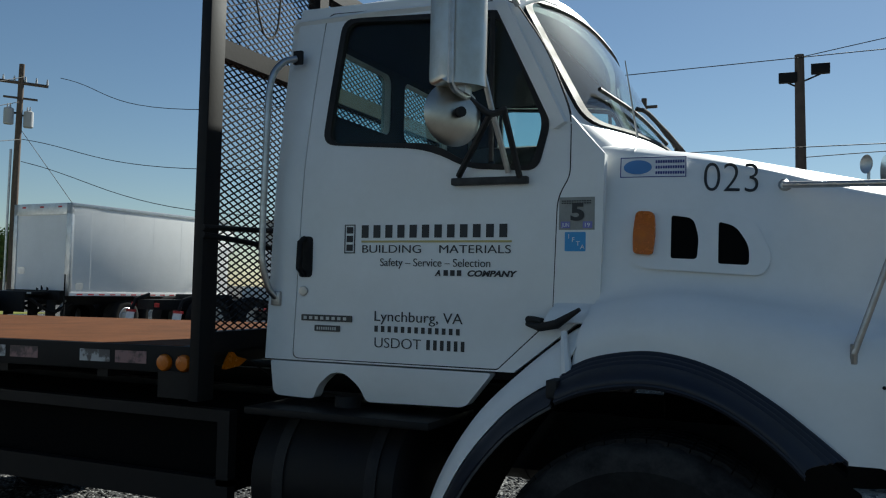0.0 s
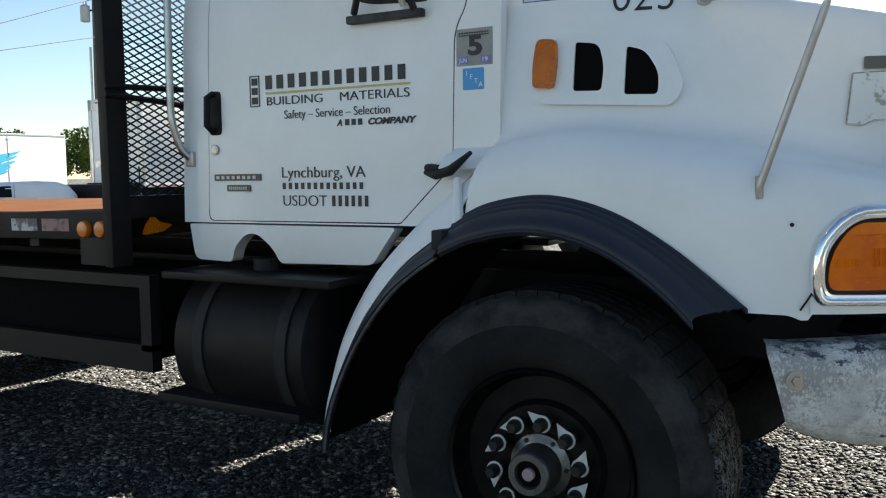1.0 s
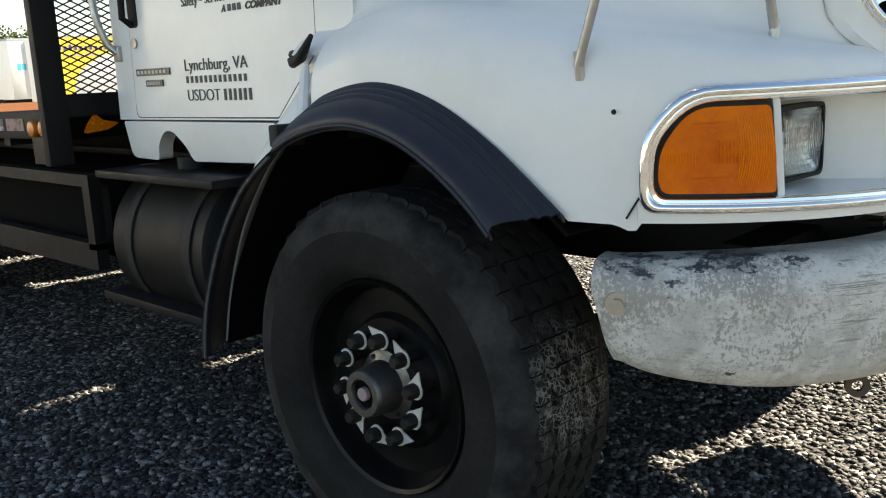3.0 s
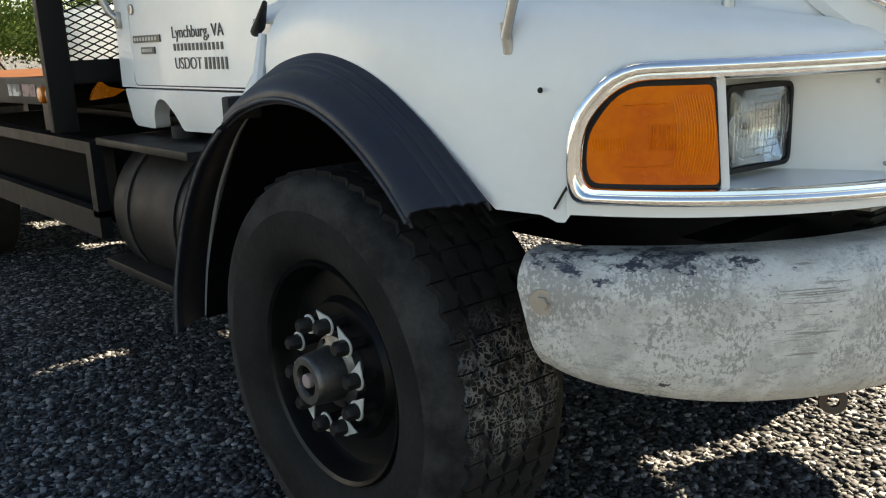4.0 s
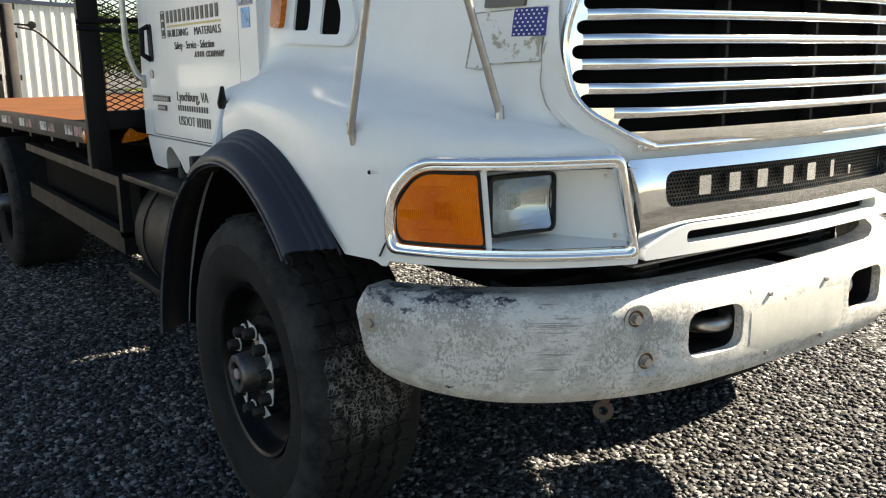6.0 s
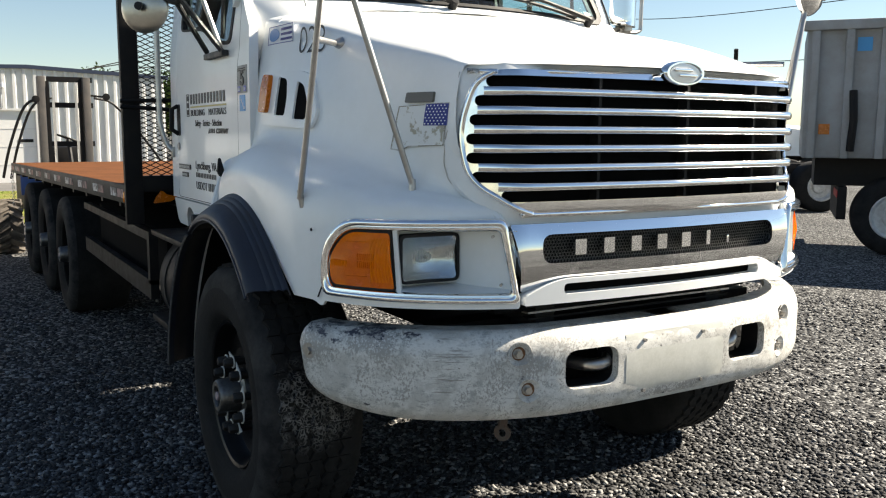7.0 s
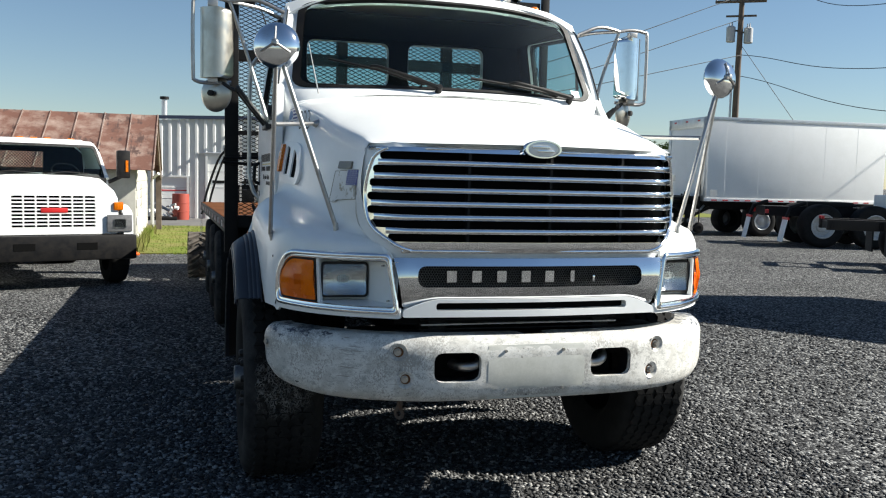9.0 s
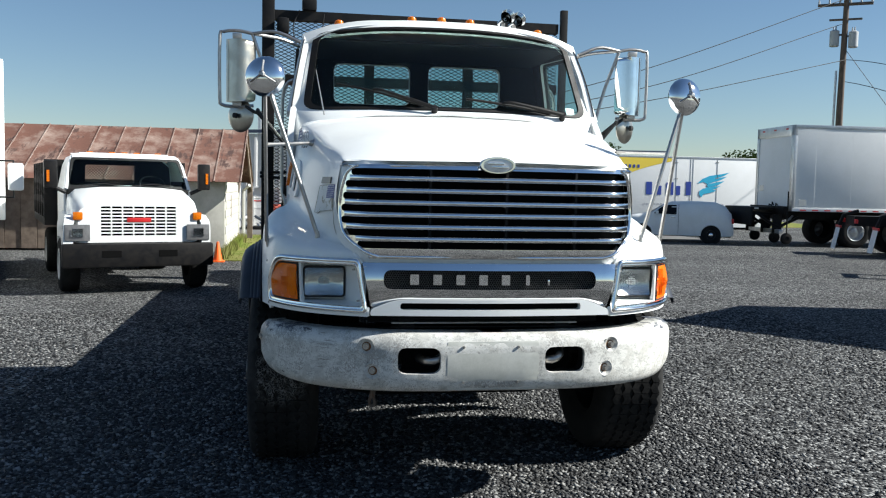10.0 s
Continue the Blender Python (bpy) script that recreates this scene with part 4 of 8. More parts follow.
both("cab_side", panel(side_out, [grown(door_out, 0.005)], 0.12, cab_at(), 0.04), WHITE, TRUCK, "white cab side panel", 60)
doors = both("door", panel(door_out, [window], 0.12, cab_at(), 0.045), WHITE, TRUCK, "white cab door with black lettering", 60)
seal = panel(grown(window, 0.008), [grown(window, -0.022)], 0.12, cab_at(0.004), 0.03)
gap_line = grown(door_out, 0.003)
both("door_gap", tube([cab_at(-0.004)(u, v) for u, v in [*gap_line, gap_line[0]]], 0.0045, 6), RUBBER, TRUCK)
for d, flip in zip(doors, (1, -1)):
    s = seal.copy()
    g = panel(grown(window, -0.012), [], 0.12, cab_at(-0.015), 0.004)
    for b in (s, g):
        b.transform(Matrix.Diagonal((1, flip, 1, 1)))
    part("window_bar", flipped(tube([(-0.654, -1.005, 2.64), (-0.634, -1.045, 2.05)], 0.011, 8), flip < 0), RUBBER, d, "black bar between the two door panes")
    part("window_seal", s, RUBBER, d, "black rubber window seal")
    pane = part("window_glass", g, GLASS, d, "clear door glass")
    pane.visible_shadow = False
rock = rounded([(-1.595, 1.10), (-1.40, 1.095), (-1.37, 1.155), (-1.30, 1.212), (-1.24, 1.212), (-1.175, 1.16), (-1.15, 1.10), (-0.72, 1.11), (-0.605, 1.248), (-1.6, 1.246)], (0.03, 0.02, 0.03, 0.03, 0.03, 0.03, 0.02, 0.03, 0.02, 0.01))
both("rocker_panel", panel(rock, [], 0.08, lambda u, v: (u, -(1.065 - 0.35 * max(0, 1.20 - v) ** 1.2), v), 0.06), WHITE, TRUCK, "white rocker panel with a filler cut-out")
# roof, back wall, windshield
roof_rows = []
for x, zc, ze, yy in ((-1.61, 2.86, 2.72, 0.97), (-1.57, 2.89, 2.74, 0.975), (-1.2, 2.905, 2.745, 0.98), (-0.8, 2.895, 2.74, 0.975), (-0.6, 2.86, 2.725, 0.965), (-0.5, 2.81, 2.70, 0.955)):
    roof_rows.append([(x - 0.06 * abs(s) ** 2 * (x > -0.7), s * yy, ze - 0.03 + (zc - ze + 0.03) * (1 - abs(s) ** 4.5)) for s in np.linspace(-1, 1, 31)])
part("roof", grid(roof_rows, 0.03), WHITE, TRUCK, "white cab roof", 60)
back_holes = [rect(-0.72, -0.11, 2.36, 2.675, 0.06), rect(0.045, 0.64, 2.36, 2.68, 0.06)]
part("back_wall", panel([(-1.0, 1.25), (1.0, 1.25), (1.0, 2.3), (0.93, 2.74), (-0.93, 2.74), (-1.0, 2.3)], back_holes, 0, lambda u, v: (-1.62, u, v), 0.05, (-1, 0, 0)), WHITE, TRUCK)
for h in back_holes:
    g = part("rear_window", panel(grown(h, -0.01), [], 0, lambda u, v: (-1.60, u, v), 0.004, (-1, 0, 0)), GLASS, TRUCK)
    g.visible_shadow = False


def ws(u, v, lift=0.0):
    """Windshield: u across from -1 to 1, v from its foot (0) to its head (1)."""
    a = abs(u)
    lo = Vector((-0.12 - 0.17 * a ** 2.4, u * 0.955, 2.205 - 0.012 * a ** 2))
    hi = Vector((-0.47 - 0.12 * a ** 2.4, u * 0.885, 2.785 - 0.055 * a ** 2.6))
    p = lo.lerp(hi, v)
    return (p.x + lift, p.y, p.z + lift * 0.6)


ws_out = rounded([(-1, 0), (1, 0), (1, 1), (-1, 1)], 0.13)
pane = part("windshield", panel(grown(ws_out, -0.012), [], 0.1, lambda u, v: ws(u, v, 0.004), 0.006, (0.8, 0, 0.5)), SCREEN, TRUCK, "curved windshield")
pane.visible_shadow = False
part("windshield_seal", panel(grown(ws_out, 0.016), [grown(ws_out, -0.034)], 0.1, lambda u, v: ws(u, v, 0.012), 0.03, (0.8, 0, 0.5)), BLACK, TRUCK, "black windshield gasket")
part("windshield_frame", panel([(-1.12, -0.012), (1.12, -0.012), (1.10, 1.05), (0.9, 1.11), (-0.9, 1.11), (-1.10, 1.05)], [grown(ws_out, 0.0)], 0.1, lambda u, v: ws(u, v, 0.0), 0.05, (0.8, 0, 0.5)), WHITE, TRUCK, "white windshield surround and pillars", 60)
cowl_rows = [[(p[0] + dx, p[1] * 0.987, p[2] - 0.014) for p in hood_rows[0][8:73]] for dx in (-0.16, -0.08, 0.03, 0.12)]
part("cowl", grid(cowl_rows, 0.01), WHITE, TRUCK, "white cowl between hood and cab", 60)
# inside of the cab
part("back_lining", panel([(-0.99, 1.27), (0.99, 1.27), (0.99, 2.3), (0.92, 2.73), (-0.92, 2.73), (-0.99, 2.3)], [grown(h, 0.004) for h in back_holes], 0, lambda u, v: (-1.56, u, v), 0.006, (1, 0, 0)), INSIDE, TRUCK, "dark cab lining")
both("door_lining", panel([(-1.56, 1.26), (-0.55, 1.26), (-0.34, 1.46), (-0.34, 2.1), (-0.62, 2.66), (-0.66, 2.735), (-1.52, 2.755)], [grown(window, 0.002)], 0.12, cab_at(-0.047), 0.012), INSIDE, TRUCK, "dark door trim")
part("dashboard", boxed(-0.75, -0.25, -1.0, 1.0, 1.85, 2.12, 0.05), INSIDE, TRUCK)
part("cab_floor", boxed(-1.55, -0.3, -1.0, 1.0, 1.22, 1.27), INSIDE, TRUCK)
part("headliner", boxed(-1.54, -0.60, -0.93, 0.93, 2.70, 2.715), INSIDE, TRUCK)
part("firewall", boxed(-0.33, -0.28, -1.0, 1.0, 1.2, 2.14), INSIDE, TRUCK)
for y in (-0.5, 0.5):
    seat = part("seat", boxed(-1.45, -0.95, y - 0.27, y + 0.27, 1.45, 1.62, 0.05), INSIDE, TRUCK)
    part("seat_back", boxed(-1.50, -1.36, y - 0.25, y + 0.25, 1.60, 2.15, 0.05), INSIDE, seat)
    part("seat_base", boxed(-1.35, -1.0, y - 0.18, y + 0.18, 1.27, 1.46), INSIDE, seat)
sw = lathe([(0.215, 0.0), (0.23, 0.012), (0.245, 0.0), (0.23, -0.012)], 40, Matrix.Translation((-0.82, 0.5, 2.08)) @ Matrix.Rotation(radians(90), 4, "Z") @ Matrix.Rotation(radians(-48), 4, "X"), True)
part("steering_wheel", sw, RUBBER, TRUCK)

# ----- chassis
for y in (-0.42, 0.42):
    part("frame_rail", boxed(-9.0, 1.05, y - 0.04, y + 0.04, 0.78, 1.04), BLACK, TRUCK)
part("front_axle", tube([(0, -0.9, 0.5), (0, -0.5, 0.42), (0, 0.5, 0.42), (0, 0.9, 0.5)], 0.06), BLACK, TRUCK)
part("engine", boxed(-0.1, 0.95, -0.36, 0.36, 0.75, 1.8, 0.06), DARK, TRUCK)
part("crossmember", boxed(0.78, 0.90, -0.8, 0.8, 0.80, 0.95), BLACK, TRUCK)
for y in (-1, 1):
    tank = part("fuel_tank", lathe([(0.0, 0), (0.29, 0), (0.31, 0.015), (0.31, 0.66), (0.29, 0.675), (0.0, 0.675)], 40, Matrix.Translation((-1.62, y * 0.86, 0.76)) @ Matrix.Rotation(radians(90), 4, "Z")), BLACK, TRUCK, "black cylindrical fuel tank")
    for x in (-1.5, -1.08):
        part("tank_strap", lathe([(0.311, 0), (0.318, 0), (0.318, 0.05), (0.311, 0.05)], 40, Matrix.Translation((x, y * 0.86, 0.76)) @ Matrix.Rotation(radians(90), 4, "Z"), True), RUBBER, tank)
    part("upper_step", boxed(-1.63, -0.80, min(y * 1.2, y * 0.75), max(y * 1.2, y * 0.75), 1.035, 1.065, 0.006), BLACK, TRUCK, "black checkered cab step")
    part("lower_step", boxed(-1.68, -0.95, min(y * 1.2, y * 1.0), max(y * 1.2, y * 1.0), 0.535, 0.57, 0.006), BLACK, TRUCK, "worn black lower step")
    # added black filler that keeps the opening under the deck dark
    part("storage_box", boxed(-4.2, -1.78, min(y * 1.08, y * 0.6), max(y * 1.08, y * 0.6), 0.67, 1.03, 0.01), DARK, TRUCK, "black filler box behind the side frame")
    part("tool_frame", boxed(-4.2, -1.70, min(y * 1.2, y * 1.15), max(y * 1.2, y * 1.15), 0.645, 0.755), BLACK, TRUCK)
    part("tool_frame", boxed(-4.2, -1.70, min(y * 1.2, y * 1.15), max(y * 1.2, y * 1.15), 0.99, 1.04), BLACK, TRUCK)
    part("tool_frame", boxed(-1.76, -1.70, min(y * 1.2, y * 1.15), max(y * 1.2, y * 1.15), 0.73, 0.99), BLACK, TRUCK)
part("filler_cap", lathe([(0.055, 0.0), (0.055, 0.05), (0.0, 0.05)], 24, Matrix.Translation((-1.27, -0.98, 1.06)) @ Matrix.Rotation(radians(-90), 4, "X")), RUBBER, TRUCK, "metal filler cap")

# ----- deck: it sits a little askew on the chassis and sags to the rear
ASKEW = Matrix.Translation((-1.84, 0, 1.3)) @ Matrix.Rotation(radians(1.5), 4, "Z") @ Matrix.Rotation(radians(-0.6), 4, "Y") @ Matrix.Translation((1.84, 0, -1.3))
DX0, DX1, DZ = -8.6, -1.83, 1.30


def deck_part(name, bm, material, label="", parent=None):
    bm.transform(ASKEW)
    return part(name, bm, material, parent or TRUCK, label)


deck = deck_part("deck_plate", boxed(DX0, DX1 - 0.12, -1.235, 1.235, DZ - 0.03, DZ), RUST, "rust-brown steel deck plate")
deck_part("deck_nose", boxed(DX1 - 0.118, DX1, -1.235, 1.235, DZ - 0.032, DZ - 0.001), BLACK)
TAPE_W = mat("worn_white_tape", (0.5, 0.49, 0.47), 0.6, second=(0.1, 0.08, 0.07), scale=16, amount=0.9, edge=0.5, soft=0.04)
TAPE_R = mat("worn_red_tape", (0.30, 0.17, 0.16), 0.6, second=(0.09, 0.07, 0.06), scale=16, amount=0.9, edge=0.5, soft=0.05)
for y in (-1.24, 1.24):
    rail = deck_part("side_rail", boxed(DX0, DX1, y - 0.012, y + 0.012, DZ - 0.115, DZ - 0.002, 0.004), BLACK, "dark deck rail with peeling reflective tape")
    sg = 1 if y > 0 else -1
    k = 0
    x = DX1 - 0.30
    while x > DX0 + 0.2:
        deck_part("reflective_tape", boxed(x - 0.17, x, y + sg * 0.0125, y + sg * 0.0145, DZ - 0.082, DZ - 0.03), TAPE_R if k % 2 == 0 else TAPE_W, parent=rail)
        x -= 0.20 if k % 2 == 0 else 0.42
        k += 1
    for x in (DX1 - 0.10, DX1 - 0.20):
        deck_part("marker_lamp", lathe([(0.036, 0.0), (0.036, 0.012), (0.03, 0.02), (0.0, 0.024)], 24, Matrix.Translation((x, y + sg * 0.012, DZ - 0.072)) @ Matrix.Diagonal((1, -sg, 1, 1))), AMBER, "round amber marker lamp", rail)
for x in np.arange(DX0 + 0.2, DX1, 0.6):
    deck_part("deck_beam", boxed(x - 0.03, x + 0.03, -1.22, 1.22, DZ - 0.15, DZ - 0.031), BLACK)

# ----- rack behind the cab
RX = -1.83
rack = part("headboard_rack", boxed(RX - 0.005, RX + 0.045, -1.30, -1.20, 1.08, 3.24, 0.006), BLACK, TRUCK, "black steel headboard rack with expanded metal mesh")
part("rack_post", boxed(RX - 0.005, RX + 0.045, 1.22, 1.28, 1.08, 3.24, 0.006), BLACK, rack)
for y in (-0.42, 0.42):
    part("rack_post", boxed(RX - 0.035, RX + 0.035, y - 0.04, y + 0.04, 1.3, 3.05), BLACK, rack)
for z in (1.32, 2.56, 3.08):
    part("rack_rail", boxed(RX - 0.035, RX + 0.035, -1.20, 1.20, z - 0.04, z + 0.04), BLACK, rack)


def expanded_metal(y0, y1, z0, z1, x, wide, high, bar):
    bm = bmesh.new()
    k = high / wide
    for sign in (1, -1):
        c = z0 - (y1 - y0) * k if sign > 0 else z0
        end = z1 if sign > 0 else z1 + (y1 - y0) * k
        while c < end:
            pts = []
            for y in (y0, y1):
                pts.append((y, c + sign * k * (y - y0)))
            (ya, za), (yb, zb) = pts
            def clip(ya, za, yb, zb):
                for lim, up in ((z0, False), (z1, True)):
                    if (za > lim) == up and (zb > lim) == up and za != lim:
                        return None
                    if ((za > lim) == up) != ((zb > lim) == up):
                        f = (lim - za) / (zb - za)
                        yc = ya + (yb - ya) * f
                        if (za > lim) == up:
                            ya, za = yc, lim
                        else:
                            yb, zb = yc, lim
                return ya, za, yb, zb
            q = clip(ya, za, yb, zb)
            if q and q[2] - q[0] > 0.01:
                d = 0.002 * sign
                vs = [bm.verts.new((x + d + dx, yy, zz + dz)) for yy, zz in ((q[0], q[1]), (q[2], q[3])) for dx, dz in ((-0.003, -bar), (0.003, -bar), (0.003, bar), (-0.003, bar))]
                for i in range(4):
                    bm.faces.new((vs[i], vs[(i + 1) % 4], vs[4 + (i + 1) % 4], vs[4 + i]))
            c += high
    return bm


EXPANDED = part("expanded_metal", expanded_metal(-1.2, 1.2, 1.36, 3.04, RX, 0.062, 0.029, 0.0028), BLACK, rack, "black expanded metal mesh", 0)
tagged(EXPANDED, "black expanded metal mesh", kind="stuff")

# ----- lettering and fittings of the door
def on_door(x, z, lift=0.002):
    return Matrix.Translation((x, -(cab_y(x, z) + lift), z)) @ Matrix.Rotation(radians(90), 4, "X")


def bars(name, x0, x1, z0, z1, count, material, parent, y=None, gap=0.22, label=""):
    """A word that is drawn as plain blocks, one for each letter."""
    w = (x1 - x0) / count
    yy = -(cab_y(x0, z0) + 0.001) if y is None else y
    for k in range(count):
        a, b = x0 + k * w, x0 + (k + 1 - gap) * w
        bm = boxed(a, b, yy - 0.0015, yy, z0, z1)
        ob = part(name, bm, material, parent, label, 0)
    return ob


DOOR = doors[0]
GOLD = mat("gold_line", (0.55, 0.45, 0.16), 0.5)
bars("lettering", -1.178, -0.532, 1.759, 1.81, 12, INK, DOOR, gap=0.42, label="black letter shape of a company name")
bars("gold_line", -1.178, -0.536, 1.74, 1.748, 1, GOLD, DOOR, gap=0)
for word, x, w in (("BUILDING", -1.173, 0.262), ("MATERIALS", -0.832, 0.293)):
    text("lettering", word, 0.045, on_door(x, 1.699), INK, DOOR, 0.001, width=w, thin=0.0002)
for x0, x1, z0, z1 in ((-1.257, -1.253, 1.696, 1.813), (-1.212, -1.208, 1.696, 1.813), (-1.253, -1.212, 1.696, 1.70), (-1.253, -1.212, 1.809, 1.813)):
    bars("logo_edge", x0, x1, z0, z1, 1, INK, DOOR, gap=0)
for k in range(3):
    bars("logo_mark", -1.247, -1.218, 1.706 + k * 0.0355, 1.706 + k * 0.0355 + 0.026, 1, INK, DOOR, gap=0)
text("lettering", "Safety \u2013 Service \u2013 Selection", 0.045, on_door(-1.09, 1.646), INK, DOOR, 0.001, width=0.47, thin=0.0002)
text("lettering", "A", 0.031, on_door(-0.849, 1.611), INK, DOOR, 0.001, width=0.024, shear=0.25, thin=-0.0012)
bars("lettering", -0.812, -0.728, 1.611, 1.633, 3, INK, DOOR, gap=0.35)
text("lettering", "COMPANY", 0.031, on_door(-0.712, 1.611), INK, DOOR, 0.001, width=0.201, shear=0.25, thin=-0.0012)
text("lettering", "Lynchburg, VA", 0.058, on_door(-1.109, 1.427), INK, DOOR, 0.001, width=0.381, thin=0.0002)
bars("lettering", -1.108, -0.725, 1.384, 1.408, 13, INK, DOOR, gap=0.5)
text("lettering", "USDOT", 0.058, on_door(-1.106, 1.322), INK, DOOR, 0.001, width=0.204, thin=0.0007)
bars("lettering", -0.878, -0.704, 1.322, 1.361, 6, INK, DOOR, gap=0.5)
hx, hz = -1.443, 1.681
part("handle_recess", panel(rect(hx - 0.03, hx + 0.035, hz - 0.085, hz + 0.085, 0.02), [], 0, cab_at(0.003), 0.006), RUBBER, DOOR)
part("door_handle", tube([(hx - 0.005, -1.068, hz + 0.075), (hx - 0.005, -1.10, hz + 0.06), (hx - 0.005, -1.105, hz - 0.05), (hx - 0.005, -1.068, hz - 0.075)], 0.013, 10), BLACK, DOOR, "black upright door handle")
part("door_lock", lathe([(0.02, 0.0), (0.02, 0.006), (0.014, 0.008), (0.0, 0.004)], 20, Matrix.Translation((-1.446, -1.066, 1.539))), STEEL, DOOR, "round metal lock")
PLATE = mat("dark_badge", (0.03, 0.03, 0.032), 0.35)
for x0, x1, z0, z1, n in ((-1.451, -1.212, 1.417, 1.443, 8), (-1.386, -1.267, 1.376, 1.401, 9)):
    b = part("badge", panel(rect(x0, x1, z0, z1, 0.004), [], 0, cab_at(0.006), 0.006), PLATE, DOOR, "dark plastic name badge")
    bars("badge_mark", x0 + 0.012, x1 - 0.012, z0 + (z1 - z0) * 0.26, z1 - (z1 - z0) * 0.26, n, PALE, b, y=-1.0715, gap=0.45)
# stickers ahead of the door
sx0, sx1, sz0, sz1 = -0.355, -0.223, 1.785, 1.904
s5 = part("inspection_sticker", panel(rect(sx0, sx1, sz0, sz1), [], 0, cab_at(0.002), 0.002), mat("grey_sticker", (0.33, 0.33, 0.30), 0.5, second=(0.22, 0.22, 0.2), scale=25), TRUCK, "square grey sticker with a black number")
text("lettering", "5", 0.085, Matrix.Translation(((sx0 + sx1) / 2 - 0.022, -1.0685, sz0 + 0.036)) @ Matrix.Rotation(radians(90), 4, "X"), INK, s5, width=0.05, thin=-0.003)
BLUE = mat("blue_sticker", (0.05, 0.3, 0.62), 0.4)
for a, b in ((0.008, 0.042), (sx1 - sx0 - 0.042, sx1 - sx0 - 0.008)):
    part("month_tab", boxed(sx0 + a, sx0 + b, -1.0695, -1.068, sz0 + 0.006, sz0 + 0.03), mat("violet_tab", (0.2, 0.2, 0.5), 0.5) if "violet_tab" not in bpy.data.materials else bpy.data.materials["violet_tab"], s5)
text("lettering", "JUN", 0.02, Matrix.Translation((sx0 + 0.011, -1.070, sz0 + 0.011)) @ Matrix.Rotation(radians(90), 4, "X"), WHITE, s5, 0.0005, width=0.028)
text("lettering", "19", 0.02, Matrix.Translation((sx1 - 0.034, -1.070, sz0 + 0.011)) @ Matrix.Rotation(radians(90), 4, "X"), WHITE, s5, 0.0005, width=0.018)
for k in range(2):
    bars("fine_print", sx0 + 0.01, sx1 - 0.01, sz1 - 0.016 - k * 0.008, sz1 - 0.012 - k * 0.008, 12, INK, s5, y=-1.068, gap=0.3)
ix0, ix1, iz0, iz1 = -0.332, -0.255, 1.707, 1.777
ifta = part("permit_sticker", panel(rect(ix0, ix1, iz0, iz1, 0.004), [], 0, cab_at(0.002), 0.002), BLUE, TRUCK, "small square light blue permit sticker")
for ch, dx, dz in (("I", 0.012, 0.046), ("F", 0.026, 0.034), ("T", 0.042, 0.02), ("A", 0.058, 0.008)):
    text("lettering", ch, 0.024, Matrix.Translation((ix0 + dx, -1.0683, iz0 + dz)) @ Matrix.Rotation(radians(90), 4, "X"), WHITE, ifta, 0.0005)

# ----- things on the hood side
def hood_y(x, z):
    """Half width of the hood side at a place."""
    t = [np.interp(x, c[:, 0], c[:, 1]) for c in (H_CREASE, H_SIDE, H_SHOULDER)]
    h = [np.interp(x, c[:, 0], c[:, 2]) for c in (H_CREASE, H_SIDE, H_SHOULDER)]
    return float(np.interp(z, h, t))


def on_hood(lift):
    return lambda u, v: (u, -(hood_y(u, v) + lift), v)


kx0, kx1, kz0, kz1 = -0.149, 0.082, 1.967, 2.047
sk = part("dealer_sticker", panel(rect(kx0, kx1, kz0 + 0.012, kz1 + 0.006), [], 0.06, on_hood(0.004), 0.003), mat("white_vinyl", (0.72, 0.74, 0.78), 0.4), TRUCK, "white dealer sticker with a blue oval and border")
NAVY = mat("navy_print", (0.012, 0.025, 0.22), 0.45)
part("sticker_border", panel(rect(kx0, kx1, kz0 + 0.012, kz1 + 0.006), [rect(kx0 + 0.003, kx1 - 0.003, kz0 + 0.015, kz1 + 0.003)], 0.06, on_hood(0.0048), 0.001), NAVY, sk)
mx, mz = kx0 + 0.062, (kz0 + kz1) / 2 + 0.009
part("oval_mark", panel([(mx + 0.05 * math.cos(a), mz + 0.026 * math.sin(a)) for a in np.linspace(0, math.tau, 28, False)], [], 0.03, on_hood(0.0085), 0.001), mat("oval_blue", (0.08, 0.22, 0.5), 0.4), sk)
for k in range(3):
    for j in range(12):
        part("print_bar", panel(rect(kx0 + 0.125 + j * 0.0085, kx0 + 0.131 + j * 0.0085, mz + 0.014 - k * 0.02, mz + 0.024 - k * 0.02), [], 0, on_hood(0.0075), 0.001), NAVY, sk, smooth=0)
num = text("unit_number", "023", 0.15, Matrix.Identity(4), INK, TRUCK, 0.0, thin=0.0018, width=0.179)
for v in num.data.vertices:
    x, z = 0.142 + v.co.x, 1.926 + v.co.y - 0.03 * v.co.x
    v.co = (x, -(hood_y(x, z) + 0.006 - v.co.z), z)
tagged(num, "black painted unit number")
# vent panel
v0 = -0.088
vp_out = rounded([(v0 - 0.006, 1.675), (-0.053, 1.648), (0.342, 1.628), (0.374, 1.69), (0.314, 1.825), (0.231, 1.852), (v0 + 0.02, 1.87), (v0 - 0.006, 1.85)], (0.02, 0.02, 0.03, 0.06, 0.06, 0.05, 0.02, 0.02))
vents = [rounded([(0.041, 1.685), (0.129, 1.682), (0.134, 1.76), (0.113, 1.828), (0.039, 1.838)], (0.01, 0.015, 0.03, 0.025, 0.01)),
         rounded([(0.198, 1.668), (0.298, 1.664), (0.298, 1.73), (0.253, 1.80), (0.197, 1.815)], (0.01, 0.015, 0.03, 0.03, 0.01))]
vp = part("hood_vent", panel(vp_out, vents, 0.05, on_hood(0.012), 0.014), WHITE, TRUCK, "white raised vent panel with two openings")
